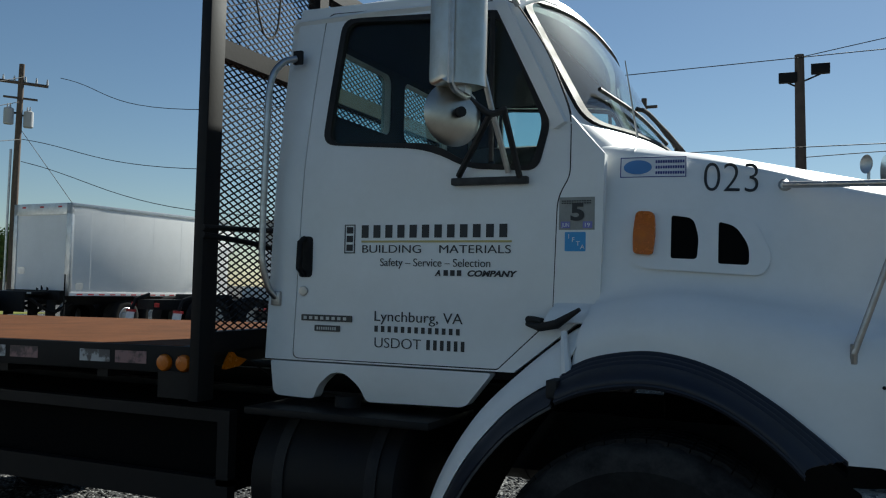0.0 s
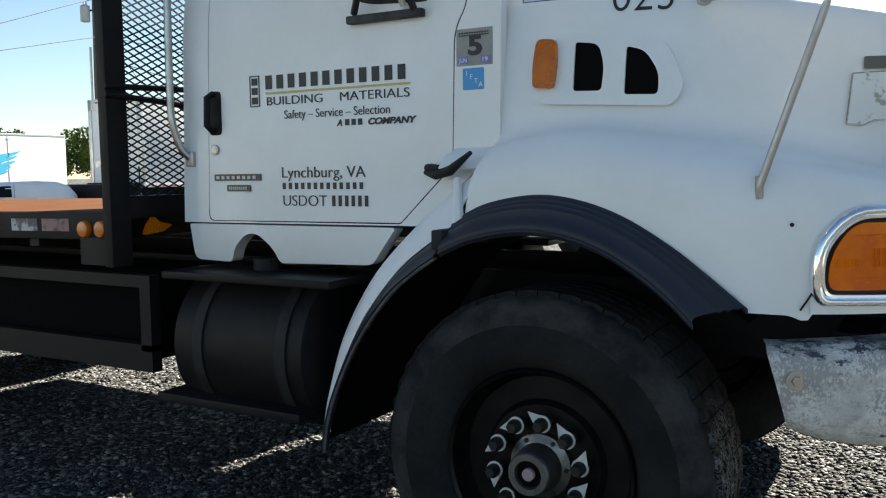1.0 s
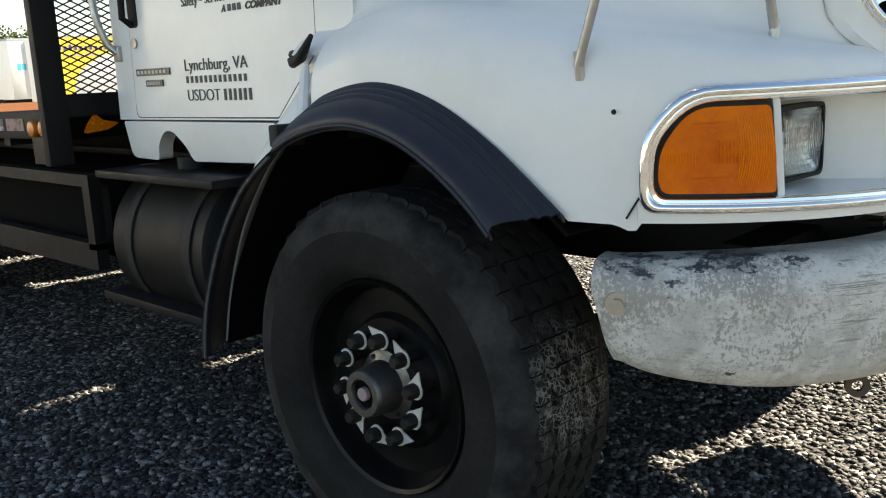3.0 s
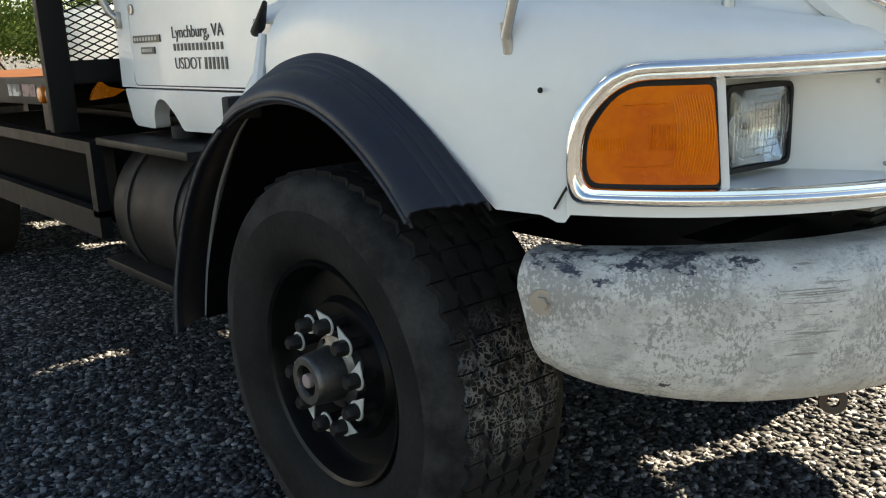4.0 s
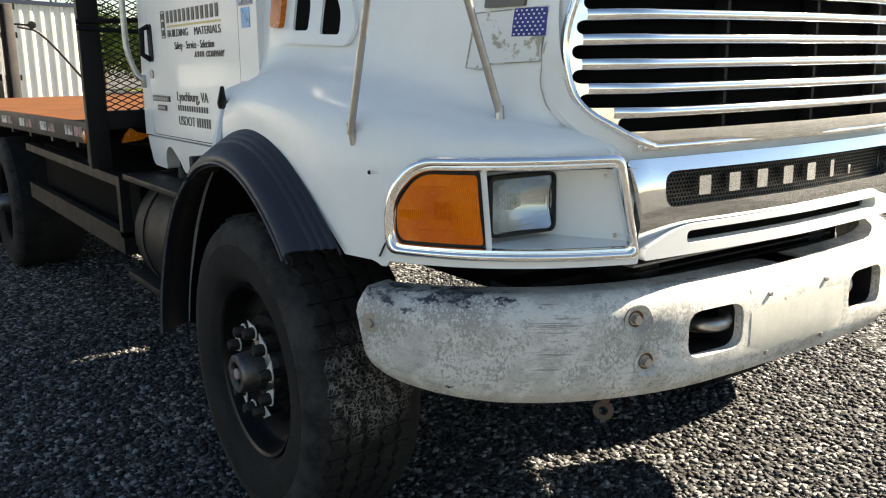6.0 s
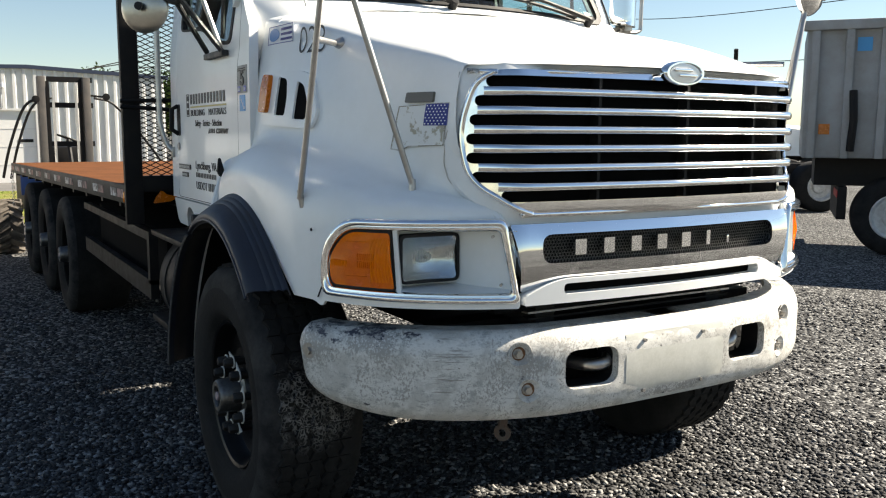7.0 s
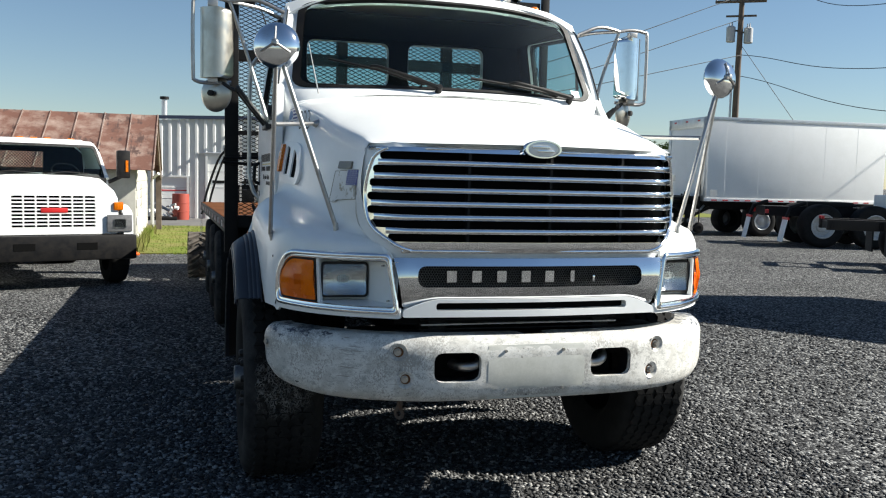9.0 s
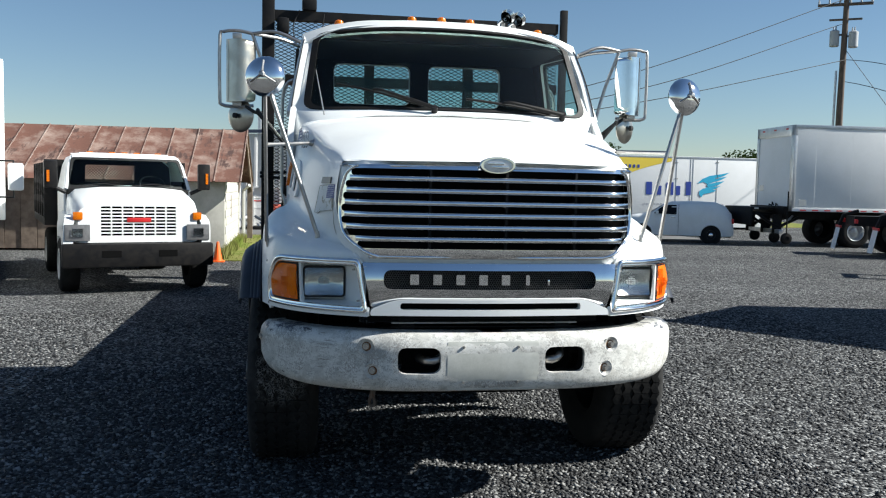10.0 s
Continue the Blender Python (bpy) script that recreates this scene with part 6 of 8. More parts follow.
for s in (-1, 1):
    fd = part("fender", panel(rounded([(-1.15, 0.55), (-0.98, 0.86), (-0.42, 0.86), (-0.3, 0.6), (-0.04, 0.62), (-0.03, 1.14), (-0.2, 1.22), (-1.15, 1.24)], 0.06), [], 0.1, lambda u, v, s=s: (u, s * (1.10 - 0.25 * max(0, v - 1.05)), v), 0.14, (0, s, 0)), WHITE, G, "white front fender")
    plain("lamp_frame", -0.05, -0.02, min(s * 0.72, s * 1.08), max(s * 0.72, s * 1.08), 0.83, 1.08, mat("lamp_housing", (0.10, 0.10, 0.105), 0.45, second=(0.2, 0.2, 0.2), scale=20) if "lamp_housing" not in bpy.data.materials else bpy.data.materials["lamp_housing"], fd, 0.01)
    plain("headlight", -0.02, -0.002, min(s * 0.82, s * 0.99), max(s * 0.82, s * 0.99), 0.89, 1.02, LENSGLASS, fd, 0.008)
    plain("lamp_back", -0.0198, -0.019, min(s * 0.83, s * 0.98), max(s * 0.83, s * 0.98), 0.90, 1.01, REFLECTOR, fd)
    plain("signal", -0.1, -0.03, min(s * 0.82, s * 0.96), max(s * 0.82, s * 0.96), 1.15, 1.27, AMBER, fd, 0.02)
    mr = plain("mirror", -1.02, -0.9, s * 1.2 - 0.1, s * 1.2 + 0.1, 1.62, 2.06, BLACK, G, 0.03, "black door mirror")
    part("mirror_arm", tube([(-1.0, s * 0.98, 1.55), (-0.97, s * 1.2, 1.66)], 0.03, 8), BLACK, mr)
    plain("mirror_signal", -0.9, -0.89, s * 1.24 - 0.02, s * 1.24 + 0.02, 1.72, 1.9, AMBER, mr)
    tyre(G, -0.66, s * 1.12, 0.43, 0.28, RIMWHITE, s)
    tyre(G, -3.9, s * 1.1, 0.42, 0.5, RIMWHITE, s)
bmp = plain("bumper", -0.1, 0.06, -1.13, 1.13, 0.42, 0.79, BLACK, G, 0.04, "black steel front bumper")
# two near-black patches paint the shade of the bumper slots
for y in (-0.42, 0.42):
    plain("bumper_slot", 0.05, 0.064, y - 0.14, y + 0.14, 0.58, 0.68, DARK, bmp)
cabsec = []
for z, x0, w in ((0.7, -1.1, 1.0), (1.6, -1.1, 1.0), (2.0, -1.36, 0.92), (2.14, -1.5, 0.86), (2.2, -1.62, 0.7)):
    cabsec.append([(x0, -w, z), (-2.34, -w, z), (-2.34, -w + 0.02, z)])
side = grid(cabsec, 0.03)
cabm = part("cab", side.copy(), WHITE, G, "white cab", 50)
side.transform(Matrix.Diagonal((1, -1, 1, 1)))
part("cab_side", side, WHITE, cabm)
part("cab_back", panel([(-1.0, 0.7), (1.0, 0.7), (0.92, 2.0), (0.7, 2.2), (-0.7, 2.2), (-0.92, 2.0)], [rect(-0.62, 0.62, 1.66, 2.06, 0.05)], 0, lambda u, v: (-2.36, u, v), 0.02, (-1, 0, 0)), WHITE, cabm)
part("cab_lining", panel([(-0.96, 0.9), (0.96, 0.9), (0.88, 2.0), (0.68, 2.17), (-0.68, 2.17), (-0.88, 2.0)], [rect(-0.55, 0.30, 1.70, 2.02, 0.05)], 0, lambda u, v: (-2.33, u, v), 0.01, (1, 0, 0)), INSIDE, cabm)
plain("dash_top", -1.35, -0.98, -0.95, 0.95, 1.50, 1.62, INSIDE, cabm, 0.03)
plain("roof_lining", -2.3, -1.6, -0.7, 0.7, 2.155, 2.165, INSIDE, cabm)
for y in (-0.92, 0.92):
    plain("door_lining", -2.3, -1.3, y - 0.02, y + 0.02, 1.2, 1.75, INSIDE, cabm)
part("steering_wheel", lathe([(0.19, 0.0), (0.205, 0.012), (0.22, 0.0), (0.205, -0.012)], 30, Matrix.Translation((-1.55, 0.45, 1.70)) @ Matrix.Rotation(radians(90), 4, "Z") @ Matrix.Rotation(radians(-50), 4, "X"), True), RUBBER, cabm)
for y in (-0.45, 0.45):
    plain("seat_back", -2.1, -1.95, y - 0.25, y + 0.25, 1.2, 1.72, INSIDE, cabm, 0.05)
part("cab_roof", boxed(-2.35, -1.55, -0.72, 0.72, 2.18, 2.215, 0.015), WHITE, cabm)
part("windshield", panel(rounded([(-0.93, 1.66), (0.93, 1.66), (0.83, 2.1), (-0.83, 2.1)], 0.06), [], 0.15, lambda u, v: (-0.912 - 0.64 * (v - 1.6) - 0.12 * (abs(u) / 0.9) ** 2, u, v), 0.01, (1, 0, 0.4)), GLASS, cabm, "dark windshield").visible_shadow = False
part("windshield_edge", panel(rounded([(-0.96, 1.62), (0.96, 1.62), (0.86, 2.13), (-0.86, 2.13)], 0.06), [rounded([(-0.92, 1.67), (0.92, 1.67), (0.82, 2.09), (-0.82, 2.09)], 0.06)], 0.15, lambda u, v: (-0.916 - 0.64 * (v - 1.6) - 0.12 * (abs(u) / 0.9) ** 2, u, v), 0.02, (1, 0, 0.4)), RUBBER, cabm)
for y0, y1 in ((-0.75, -0.1), (0.0, 0.68)):
    part("wiper", tube([(-0.90 - 0.02, y0, 1.665), (-0.96, (y0 + y1) / 2, 1.70), (-0.965, y1, 1.68)], 0.009, 6), BLACK, cabm)
for s in (-1, 1):
    part("pillar", tube([(-1.06, s * 0.97, 1.6), (-1.34, s * 0.90, 2.0), (-1.46, s * 0.84, 2.14)], 0.035, 8), WHITE, cabm)
part("roof_front", grid([[(-1.30 + dx - 0.12 * (abs(u) / 0.9) ** 2, u, z) for u in np.linspace(-0.84, 0.84, 13)] for dx, z in ((0.06, 2.10), (0.0, 2.155), (-0.12, 2.19), (-0.32, 2.2))], 0.02), WHITE, cabm)
for y in (-0.55, -0.2, 0.0, 0.2, 0.55):
    plain("roof_lamp", -1.66, -1.58, y - 0.05, y + 0.05, 2.2, 2.235, AMBER, cabm, 0.01)
plain("bed", -5.6, -2.5, -1.2, 1.2, 0.95, 1.08, BLACK, G, 0, "dark stake bed")
for s in (-1, 1):
    for k in range(6):
        plain("stake", -5.5 + k * 0.58, -5.44 + k * 0.58, s * 1.18 - 0.03, s * 1.18 + 0.03, 1.08, 2.05, BLACK, G)
    for z in (1.25, 1.6, 1.95):
        plain("stake_board", -5.55, -2.5, s * 1.15 - 0.015, s * 1.15 + 0.015, z - 0.1, z + 0.1, BLACK, G)
part("head_board", panel([(-1.2, 1.08), (1.2, 1.08), (1.2, 2.1), (-1.2, 2.1)], [rect(-0.55, 0.30, 1.68, 2.04)], 0, lambda u, v: (-2.5, u, v), 0.05, (1, 0, 0)), BLACK, G)
tagged(part("board_mesh", expanded_metal(-0.55, 0.30, 1.68, 2.04, -2.53, 0.05, 0.05, 0.005), BLACK, G, "", 0), "black mesh in the head board", kind="stuff")
plain("chassis", -5.4, -0.2, -0.45, 0.45, 0.45, 0.75, BLACK, G)

# ----- white box truck beside it
B = thing("box_truck", "white box truck with a tall body and square mirrors", "truck", at=pose(-7.58, -6.55, 0, 0, 0, 20))
plain("cargo_body", -7.0, -1.55, -1.08, 1.43, 1.0, 3.6, BOXWHITE, B, 0.03, "tall white cargo body")
plain("body_trim", -1.556, -1.53, 0.7, 1.1, 3.46, 3.54, AMBER, B)
cb = part("cab", grid([[(-1.5, s * w, z) for s in (-1, 1)] + [(x, s * w, z) for s in (1, -1)] + [(-1.5, -w, z)] for z, x, w in ((0.6, 0.0, 1.05), (1.2, 0.0, 1.08), (1.5, -0.1, 1.08), (2.1, -0.5, 0.98), (2.2, -0.6, 0.9))], 0.02), WHITE, B, "white cab")
plain("bumper", -0.05, 0.1, -1.1, 1.1, 0.42, 0.62, ALU, B, 0.02)
plain("headlight", 0.0, 0.03, 0.72, 1.02, 0.72, 0.92, LENSGLASS, cb, 0.02)
plain("signal", 0.0, 0.03, 0.86, 1.04, 0.95, 1.05, AMBER, cb, 0.02)
mi = plain("mirror", -0.52, -0.42, 1.42, 1.64, 1.5, 1.92, WHITE, B, 0.04, "square white mirror on a black arm")
part("mirror_arm", tube([(-0.6, 1.02, 1.95), (-0.47, 1.5, 1.95), (-0.47, 1.5, 1.4), (-0.6, 1.05, 1.4)], 0.018, 8), BLACK, mi)
for s in (-1, 1):
    tyre(B, -0.75, s * 1.1, 0.45, 0.28, RIMWHITE, s)
    tyre(B, -5.2, s * 1.15, 0.45, 0.5, RIMWHITE, s)

# ----- barn with a rusty roof
BARN = thing("barn", "old barn with a rusty metal roof and whitewashed block wall", "barn")
TIN = mat("rusty_tin", (0.115, 0.05, 0.033), 0.8, second=(0.27, 0.20, 0.165), scale=1.7, amount=0.85, edge=0.57, soft=0.10, fine=0.25)
flaked(TIN, (0.055, 0.028, 0.022), 5, 2.0, 1.08, (0.35, 1.6, 0.35), 0.12)
SEAM = mat("bare_tin_seam", (0.36, 0.30, 0.26), 0.7, second=(0.16, 0.09, 0.06), scale=3)
BOARD = mat("weathered_board", (0.20, 0.155, 0.12), 0.9, second=(0.09, 0.065, 0.05), scale=5, amount=0.7)
LIME = mat("whitewashed_block", (0.52, 0.50, 0.45), 0.9, second=(0.34, 0.32, 0.27), scale=2.2, amount=0.6, fine=0.08)
RIDGE, EAVE, BX0, BX1, BY0, BY1 = 3.06, 1.74, -20.4, -15.9, -15.0, -2.78
midx = (BX0 + BX1) / 2
plain("back_wall", BX0, BX0 + 0.2, BY0, BY1, 0, 1.75, LIME, BARN)
plain("side_wall", BX0, BX1, BY0, BY0 + 0.2, 0, 1.75, LIME, BARN)
part("gable", panel([(BX0, 1.7), (BX1, 1.7), (midx + 0.1, 2.95), (midx - 0.1, 2.95)], [], 0, lambda u, v: (u, BY1 - 0.02, v), 0.1, (0, 1, 0)), BOARD, BARN, "weathered board gable")
wall = plain("gable_wall", BX0, BX1, BY1 - 0.2, BY1 - 0.03, 0, 1.7, LIME, BARN, 0, "whitewashed block wall")
block_mesh = finish(boxed(-0.215, 0.215, -0.012, 0.012, -0.095, 0.095, 0.006), "block", LIME, 30)
for j in range(8):
    for i in range(10):
        x = BX0 + 0.25 + i * 0.44 + (0.22 if j % 2 else 0)
        if x < BX1 - 0.2:
            o = new("block", block_mesh)
            o.parent, o.location = wall, (x, BY1 - 0.024, 0.11 + j * 0.2)
plain("wall_slot", -17.6, -17.45, BY1 - 0.03, BY1 - 0.005, 0.75, 1.35, BOARD, wall)
plain("front_corner", BX1 - 0.1, BX1 + 0.08, BY1 - 1.4, BY1 - 0.03, 0, 1.72, LIME, BARN, 0.01)
for k in range(34):
    y = BY1 - 1.42 - k * 0.36
    plain("board", BX1 - 0.02, BX1 + 0.02 + 0.012 * (k % 3), y - 0.345, y, 0.05, 1.75 if k % 7 else 1.5, BOARD, BARN)
for k in range(21):
    y0 = BY1 + 0.38 - k * 0.62
    for sgn in (1, -1):
        xe, xr = midx + sgn * (BX1 - midx + 0.35), midx
        bm = bmesh.new()
        rows = []
        for x, z in ((xr, RIDGE), (xe, EAVE - 0.06)):
            rows.append([(x, y0, z + 0.02), (x, y0 - 0.025, z + 0.02), (x, y0 - 0.03, z), (x, y0 - 0.6, z), (x, y0 - 0.62, z + 0.01)])
        sheet = part("roof_sheet", grid(rows, 0.01), TIN, BARN)
        part("roof_seam", tube([(x, y0 - 0.012, z + 0.02) for x, z in ((xr, RIDGE), (xe, EAVE - 0.06))], 0.014, 5), SEAM, sheet)
part("barge_board", panel([(midx - 2.6, 1.64), (midx - 2.6, 1.42), (midx, 2.84), (midx + 2.6, 1.44), (midx + 2.6, 1.64), (midx, 3.05)], [], 0, lambda u, v: (u, BY1 + 0.34, v), 0.03, (0, 1, 0)), BOARD, BARN)
plain("post", -20.9, -20.75, BY1 + 0.2, BY1 + 0.35, 0, 1.7, BOARD, BARN)
pipe = part("downpipe", tube([(-20.2, BY1 + 0.3, 1.6), (-20.4, BY1 + 0.12, 1.45), (-20.4, BY1 + 0.12, 0.0)], 0.05, 8), mat("grey_pipe", (0.4, 0.4, 0.38), 0.6), BARN)

# ----- ribbed metal shed
SHED = thing("metal_shed", "long grey ribbed metal shed with white roller doors", "shed")
CLAD = mat("grey_cladding", (0.62, 0.62, 0.61), 0.45, second=(0.50, 0.50, 0.48), scale=1.5, amount=0.5)
BLUETRIM = mat("navy_trim", (0.02, 0.03, 0.06), 0.5)
SX, SPEAK = -27.0, 3.6


def shed_top(y):
    return SPEAK - 0.03 * abs(y - 0.4) - 0.004 * (y - 0.4) ** 2 * (abs(y) < 14)


openings = [(-1.1, 0.66, 0.0, 2.27), (-2.74, -1.74, 0.0, 1.46)]
y = -26.0
while y < 4.6:
    z0 = 0.0
    for a, b, c, d in openings:
        if a - 0.3 < y < b:
            z0 = d
    bm = grid([[(SX + dx, y + dy, z) for dx, dy in ((0, 0), (0, 0.16), (0.045, 0.19), (0.045, 0.27), (0, 0.30))] for z in (z0, shed_top(y))])
    part("cladding_sheet", bm, CLAD, SHED, smooth=0)
    y += 0.30
plain("shed_core", SX - 14, SX - 0.06, -26, 4.65, 0, 3.0, CLAD, SHED)
part("roof_trim", panel([(-26.1, shed_top(-26) - 0.02), (0.4, SPEAK - 0.02), (4.75, shed_top(4.7) - 0.02), (4.75, shed_top(4.7) + 0.1), (0.4, SPEAK + 0.1), (-26.1, shed_top(-26) + 0.1)], [], 0.8, lambda u, v: (SX + 0.09, u, v), 0.1, (1, 0, 0)), BLUETRIM, SHED, "dark blue roof trim")
for (a, b, c, d), nm in zip(openings, ("large white sectional door", "small white sectional door")):
    dr = plain("roller_door", SX - 0.05, SX - 0.02, a, b, c, d, mat("door_white", (0.7, 0.7, 0.68), 0.5) if "door_white" not in bpy.data.materials else bpy.data.materials["door_white"], SHED, 0, nm)
    for k in range(1, 4):
        plain("door_seam", SX - 0.022, SX - 0.012, a, b, d * k / 4 - 0.012, d * k / 4 + 0.012, CLAD, dr)
    plain("door_head", SX - 0.02, SX + 0.06, a - 0.06, b + 0.06, d, d + 0.07, CLAD, dr)
    for yy in (a, b):
        plain("door_jamb", SX - 0.02, SX + 0.06, yy - 0.06, yy + 0.02, 0, d, CLAD, dr)
plain("door_light", SX - 0.02, SX - 0.008, -0.92, -0.5, 1.28, 1.38, BLACK, SHED)
plain("door_light", SX - 0.02, SX - 0.008, 0.08, 0.5, 1.28, 1.38, BLACK, SHED)
plain("door_stripe", SX - 0.02, SX - 0.012, -2.74, -1.74, 0.98, 1.02, RED, SHED)
part("wall_lamp", tube([(SX + 0.05, -0.34, 3.02), (SX + 0.5, -0.34, 3.06), (SX + 0.55, -0.34, 2.94)], 0.05, 8), ALU, SHED)
part("conduit", tube([(SX + 0.06, -1.4, 2.35), (SX + 0.06, -0.35, 2.35), (SX + 0.06, -0.35, 2.75)], 0.03, 6), ALU, SHED)
part("chimney", tube([(-30, -2.64, 3.0), (-30, -2.64, 4.38)], 0.11, 12), ALU, SHED, "metal flue pipe")
part("chimney_cap", tube([(-30, -2.64, 4.40), (-30, -2.64, 4.50)], [0.17, 0.17], 12), BLACK, SHED)

APRON = mat("old_asphalt", (0.16, 0.155, 0.15), 0.9, second=(0.10, 0.10, 0.10), scale=0.8, spec=0.1)
tagged(part("apron_road", boxed(-27.0, -22.6, -30, 13, -0.05, 0.012), APRON, smooth=0), "pale worn asphalt apron before the shed", "road", kind="structure")
LAWN = mat("mown_lawn", (0.13, 0.17, 0.03), 0.95, second=(0.24, 0.20, 0.09), scale=0.9, amount=0.7, fine=0.3, bump=0.3, spec=0.05)
tagged(part("lawn", boxed(-22.6, -13.4, -2.75, 4.2, -0.05, 0.02), LAWN, smooth=0), "mown green grass with dry patches", "lawn", kind="structure")
tagged(part("verge", boxed(-60, -33.0, 13.5, 26, -0.05, 0.02), LAWN, smooth=0), "strip of grass behind parked trailers", "lawn", kind="structure")


def tufts(name, count, area, high, label):
    """Grass blades, each a bent sliver."""
    rng = random.Random(5)
    vs, fs = [], []
    for k in range(count):
        x, y = area(rng)
        h, a = high * rng.uniform(0.5, 1.2), rng.uniform(0, math.tau)
        dx, dy = 0.012 * math.cos(a), 0.012 * math.sin(a)
        bx, by = rng.uniform(-0.4, 0.4) * h, rng.uniform(-0.4, 0.4) * h
        i = len(vs)
        vs += [(x - dx, y - dy, 0), (x + dx, y + dy, 0), (x + bx, y + by, h)]
        fs.append((i, i + 1, i + 2))
    me = bpy.data.meshes.new(name)
    me.from_pydata(vs, [], fs)
    me.materials.append(LAWN)
    tagged(new(name, me), label, "grass", kind="stuff")


tufts("grass", 14000, lambda r: (r.uniform(-22.4, -13.2), r.uniform(-2.7, 4.0)), 0.05, "mown green grass blades on the lawn")
tufts("tall_grass", 1500, lambda r: (r.uniform(-20.0, -13.6), -2.72 + abs(r.gauss(0, 0.07))), 0.24, "tall dry grass along the barn wall")

drum = thing("drum", "rust-red steel drum standing by the shed", "drum", at=pose(-26.2, -1.99, 0))
part("drum_body", lathe([(0.0, -0.9), (0.28, -0.9), (0.29, -0.6), (0.30, -0.59), (0.29, -0.58), (0.29, -0.31), (0.30, -0.3), (0.29, -0.29), (0.28, 0.0), (0.0, 0.0)], 24, Matrix.Rotation(radians(-90), 4, "X") @ Matrix.Diagonal((1, -1, 1, 1)) @ Matrix.Translation((0, 0, 0))), mat("rust_red", (0.3, 0.05, 0.03), 0.6), drum)
drum.children[0].matrix_basis = Matrix.Identity(4)
zs = [v.co.z for v in drum.children[0].data.vertices]
for v in drum.children[0].data.vertices:
    v.co.z -= min(zs)
pile = thing("scrap_pile", "heap of grey scrap parts beside the drum", "scrap", at=pose(-26.0, -2.6, 0))
rng = random.Random(3)
for k in range(14):
    a = Vector((rng.uniform(-0.3, 0.3), rng.uniform(-0.45, 0.45), rng.uniform(0.02, 0.5)))
    part("scrap_piece", tube([a, a + Vector((rng.uniform(-0.3, 0.3), rng.uniform(-0.3, 0.3), rng.uniform(-0.1, 0.2)))], rng.uniform(0.03, 0.07), 6), STEEL if k % 2 else BOXWHITE, pile)
part("scrap_base", boxed(-0.4, 0.4, -0.5, 0.5, 0.0, 0.12, 0.03), BLACK, pile)
cone = thing("traffic_cone", "bright orange traffic cone on the gravel", "cone", at=pose(-13.2, -2.72, 0) @ Matrix.Scale(0.82, 4))
ORANGE = mat("cone_orange", (0.85, 0.13, 0.01), 0.5)
part("cone_body", tube([(0, 0, 0.03), (0, 0, 0.52)], [0.12, 0.03], 20), ORANGE, cone)
part("cone_foot", boxed(-0.17, 0.17, -0.17, 0.17, 0, 0.035, 0.01), ORANGE, cone)

# ----- forklift hung behind the deck
F = thing("forklift", "truck-mounted forklift behind the deck with muddy lug tyres", "forklift")
MUD = mat("muddy_tyre", (0.13, 0.11, 0.09), 0.9, second=(0.05, 0.045, 0.04), scale=8, amount=0.8)
for y in (-1.45, 0.95):
    w = part("wheel", lathe([(0.17, 0.0), (0.26, 0.02), (0.32, -0.02), (0.335, -0.06), (0.335, -0.28), (0.32, -0.32), (0.17, -0.34)], 36, Matrix.Translation((-9.45, y - 0.16, 0.345)), True), MUD, F, "muddy lugged tyre")
    part("wheel_disc", lathe([(0.175, -0.02), (0.16, -0.08), (0.05, -0.09), (0.0, -0.05)], 24, Matrix.Translation((-9.45, y - 0.16, 0.345))), BLACK, w)
    for k in range(18):
        a = math.tau * k / 18
        for half in (0, 1):
            m4 = Matrix.Translation((-9.45, y + (-0.085 if half else 0.085), 0.345)) @ Matrix.Rotation(a + (0.17 if half else 0), 4, "Y") @ Matrix.Rotation(radians(32 if half else -32), 4, "Z")
            part("lug", boxed(-0.022, 0.022, -0.095, 0.095, 0.32, 0.372, 0, m4), MUD, w, smooth=0)
MASTGREY = mat("worn_mast_paint", (0.07, 0.065, 0.06), 0.6, second=(0.14, 0.12, 0.1), scale=6)
for y in (-0.94, -0.37):
    plain("mast_rail", -9.66, -9.5, y - 0.05, y + 0.05, 0.35, 2.36, MASTGREY, F, 0.01, "steel mast channel")
    plain("mast_inner", -9.62, -9.54, y + (0.06 if y < -0.5 else -0.1), y + (0.1 if y < -0.5 else -0.06), 0.4, 2.3, BLACK, F)
    part("lift_chain", tube([(-9.5, y + (0.14 if y < -0.5 else -0.14), 1.0), (-9.5, y + (0.14 if y < -0.5 else -0.14), 2.28)], 0.018, 6), STEEL, F)
for z in (0.9, 1.45, 1.98, 2.33):
    plain("mast_brace", -9.68, -9.6, -0.86, -0.28, z - 0.035, z + 0.035, BLACK, F)
for y, z in ((-1.02, 2.05), (-0.12, 2.1)):
    l = part("work_lamp", lathe([(0.02, -0.04), (0.045, -0.01), (0.05, 0.015), (0.0, 0.02)], 20, Matrix.Translation((-9.5, y, z)) @ Matrix.Rotation(radians(90), 4, "Z")), BLACK, F, "round work lamp")
    part("lamp_arm", tube([(-9.55, y, z), (-9.6, (y - 0.57) / 2, z + 0.02)], 0.015, 6), BLACK, l)
part("guard_rail", tube(spline([(-10.6, -1.40, 0.95), (-10.5, -1.3, 1.4), (-10.4, -1.1, 1.95), (-10.3, -0.9, 2.1)], 14), 0.02, 8), BLACK, F)
part("guard_rail", tube(spline([(-10.3, -1.32, 0.95), (-10.2, -1.22, 1.4), (-10.1, -1.05, 1.9), (-10.0, -0.88, 2.1)], 14), 0.018, 8), BLACK, F)
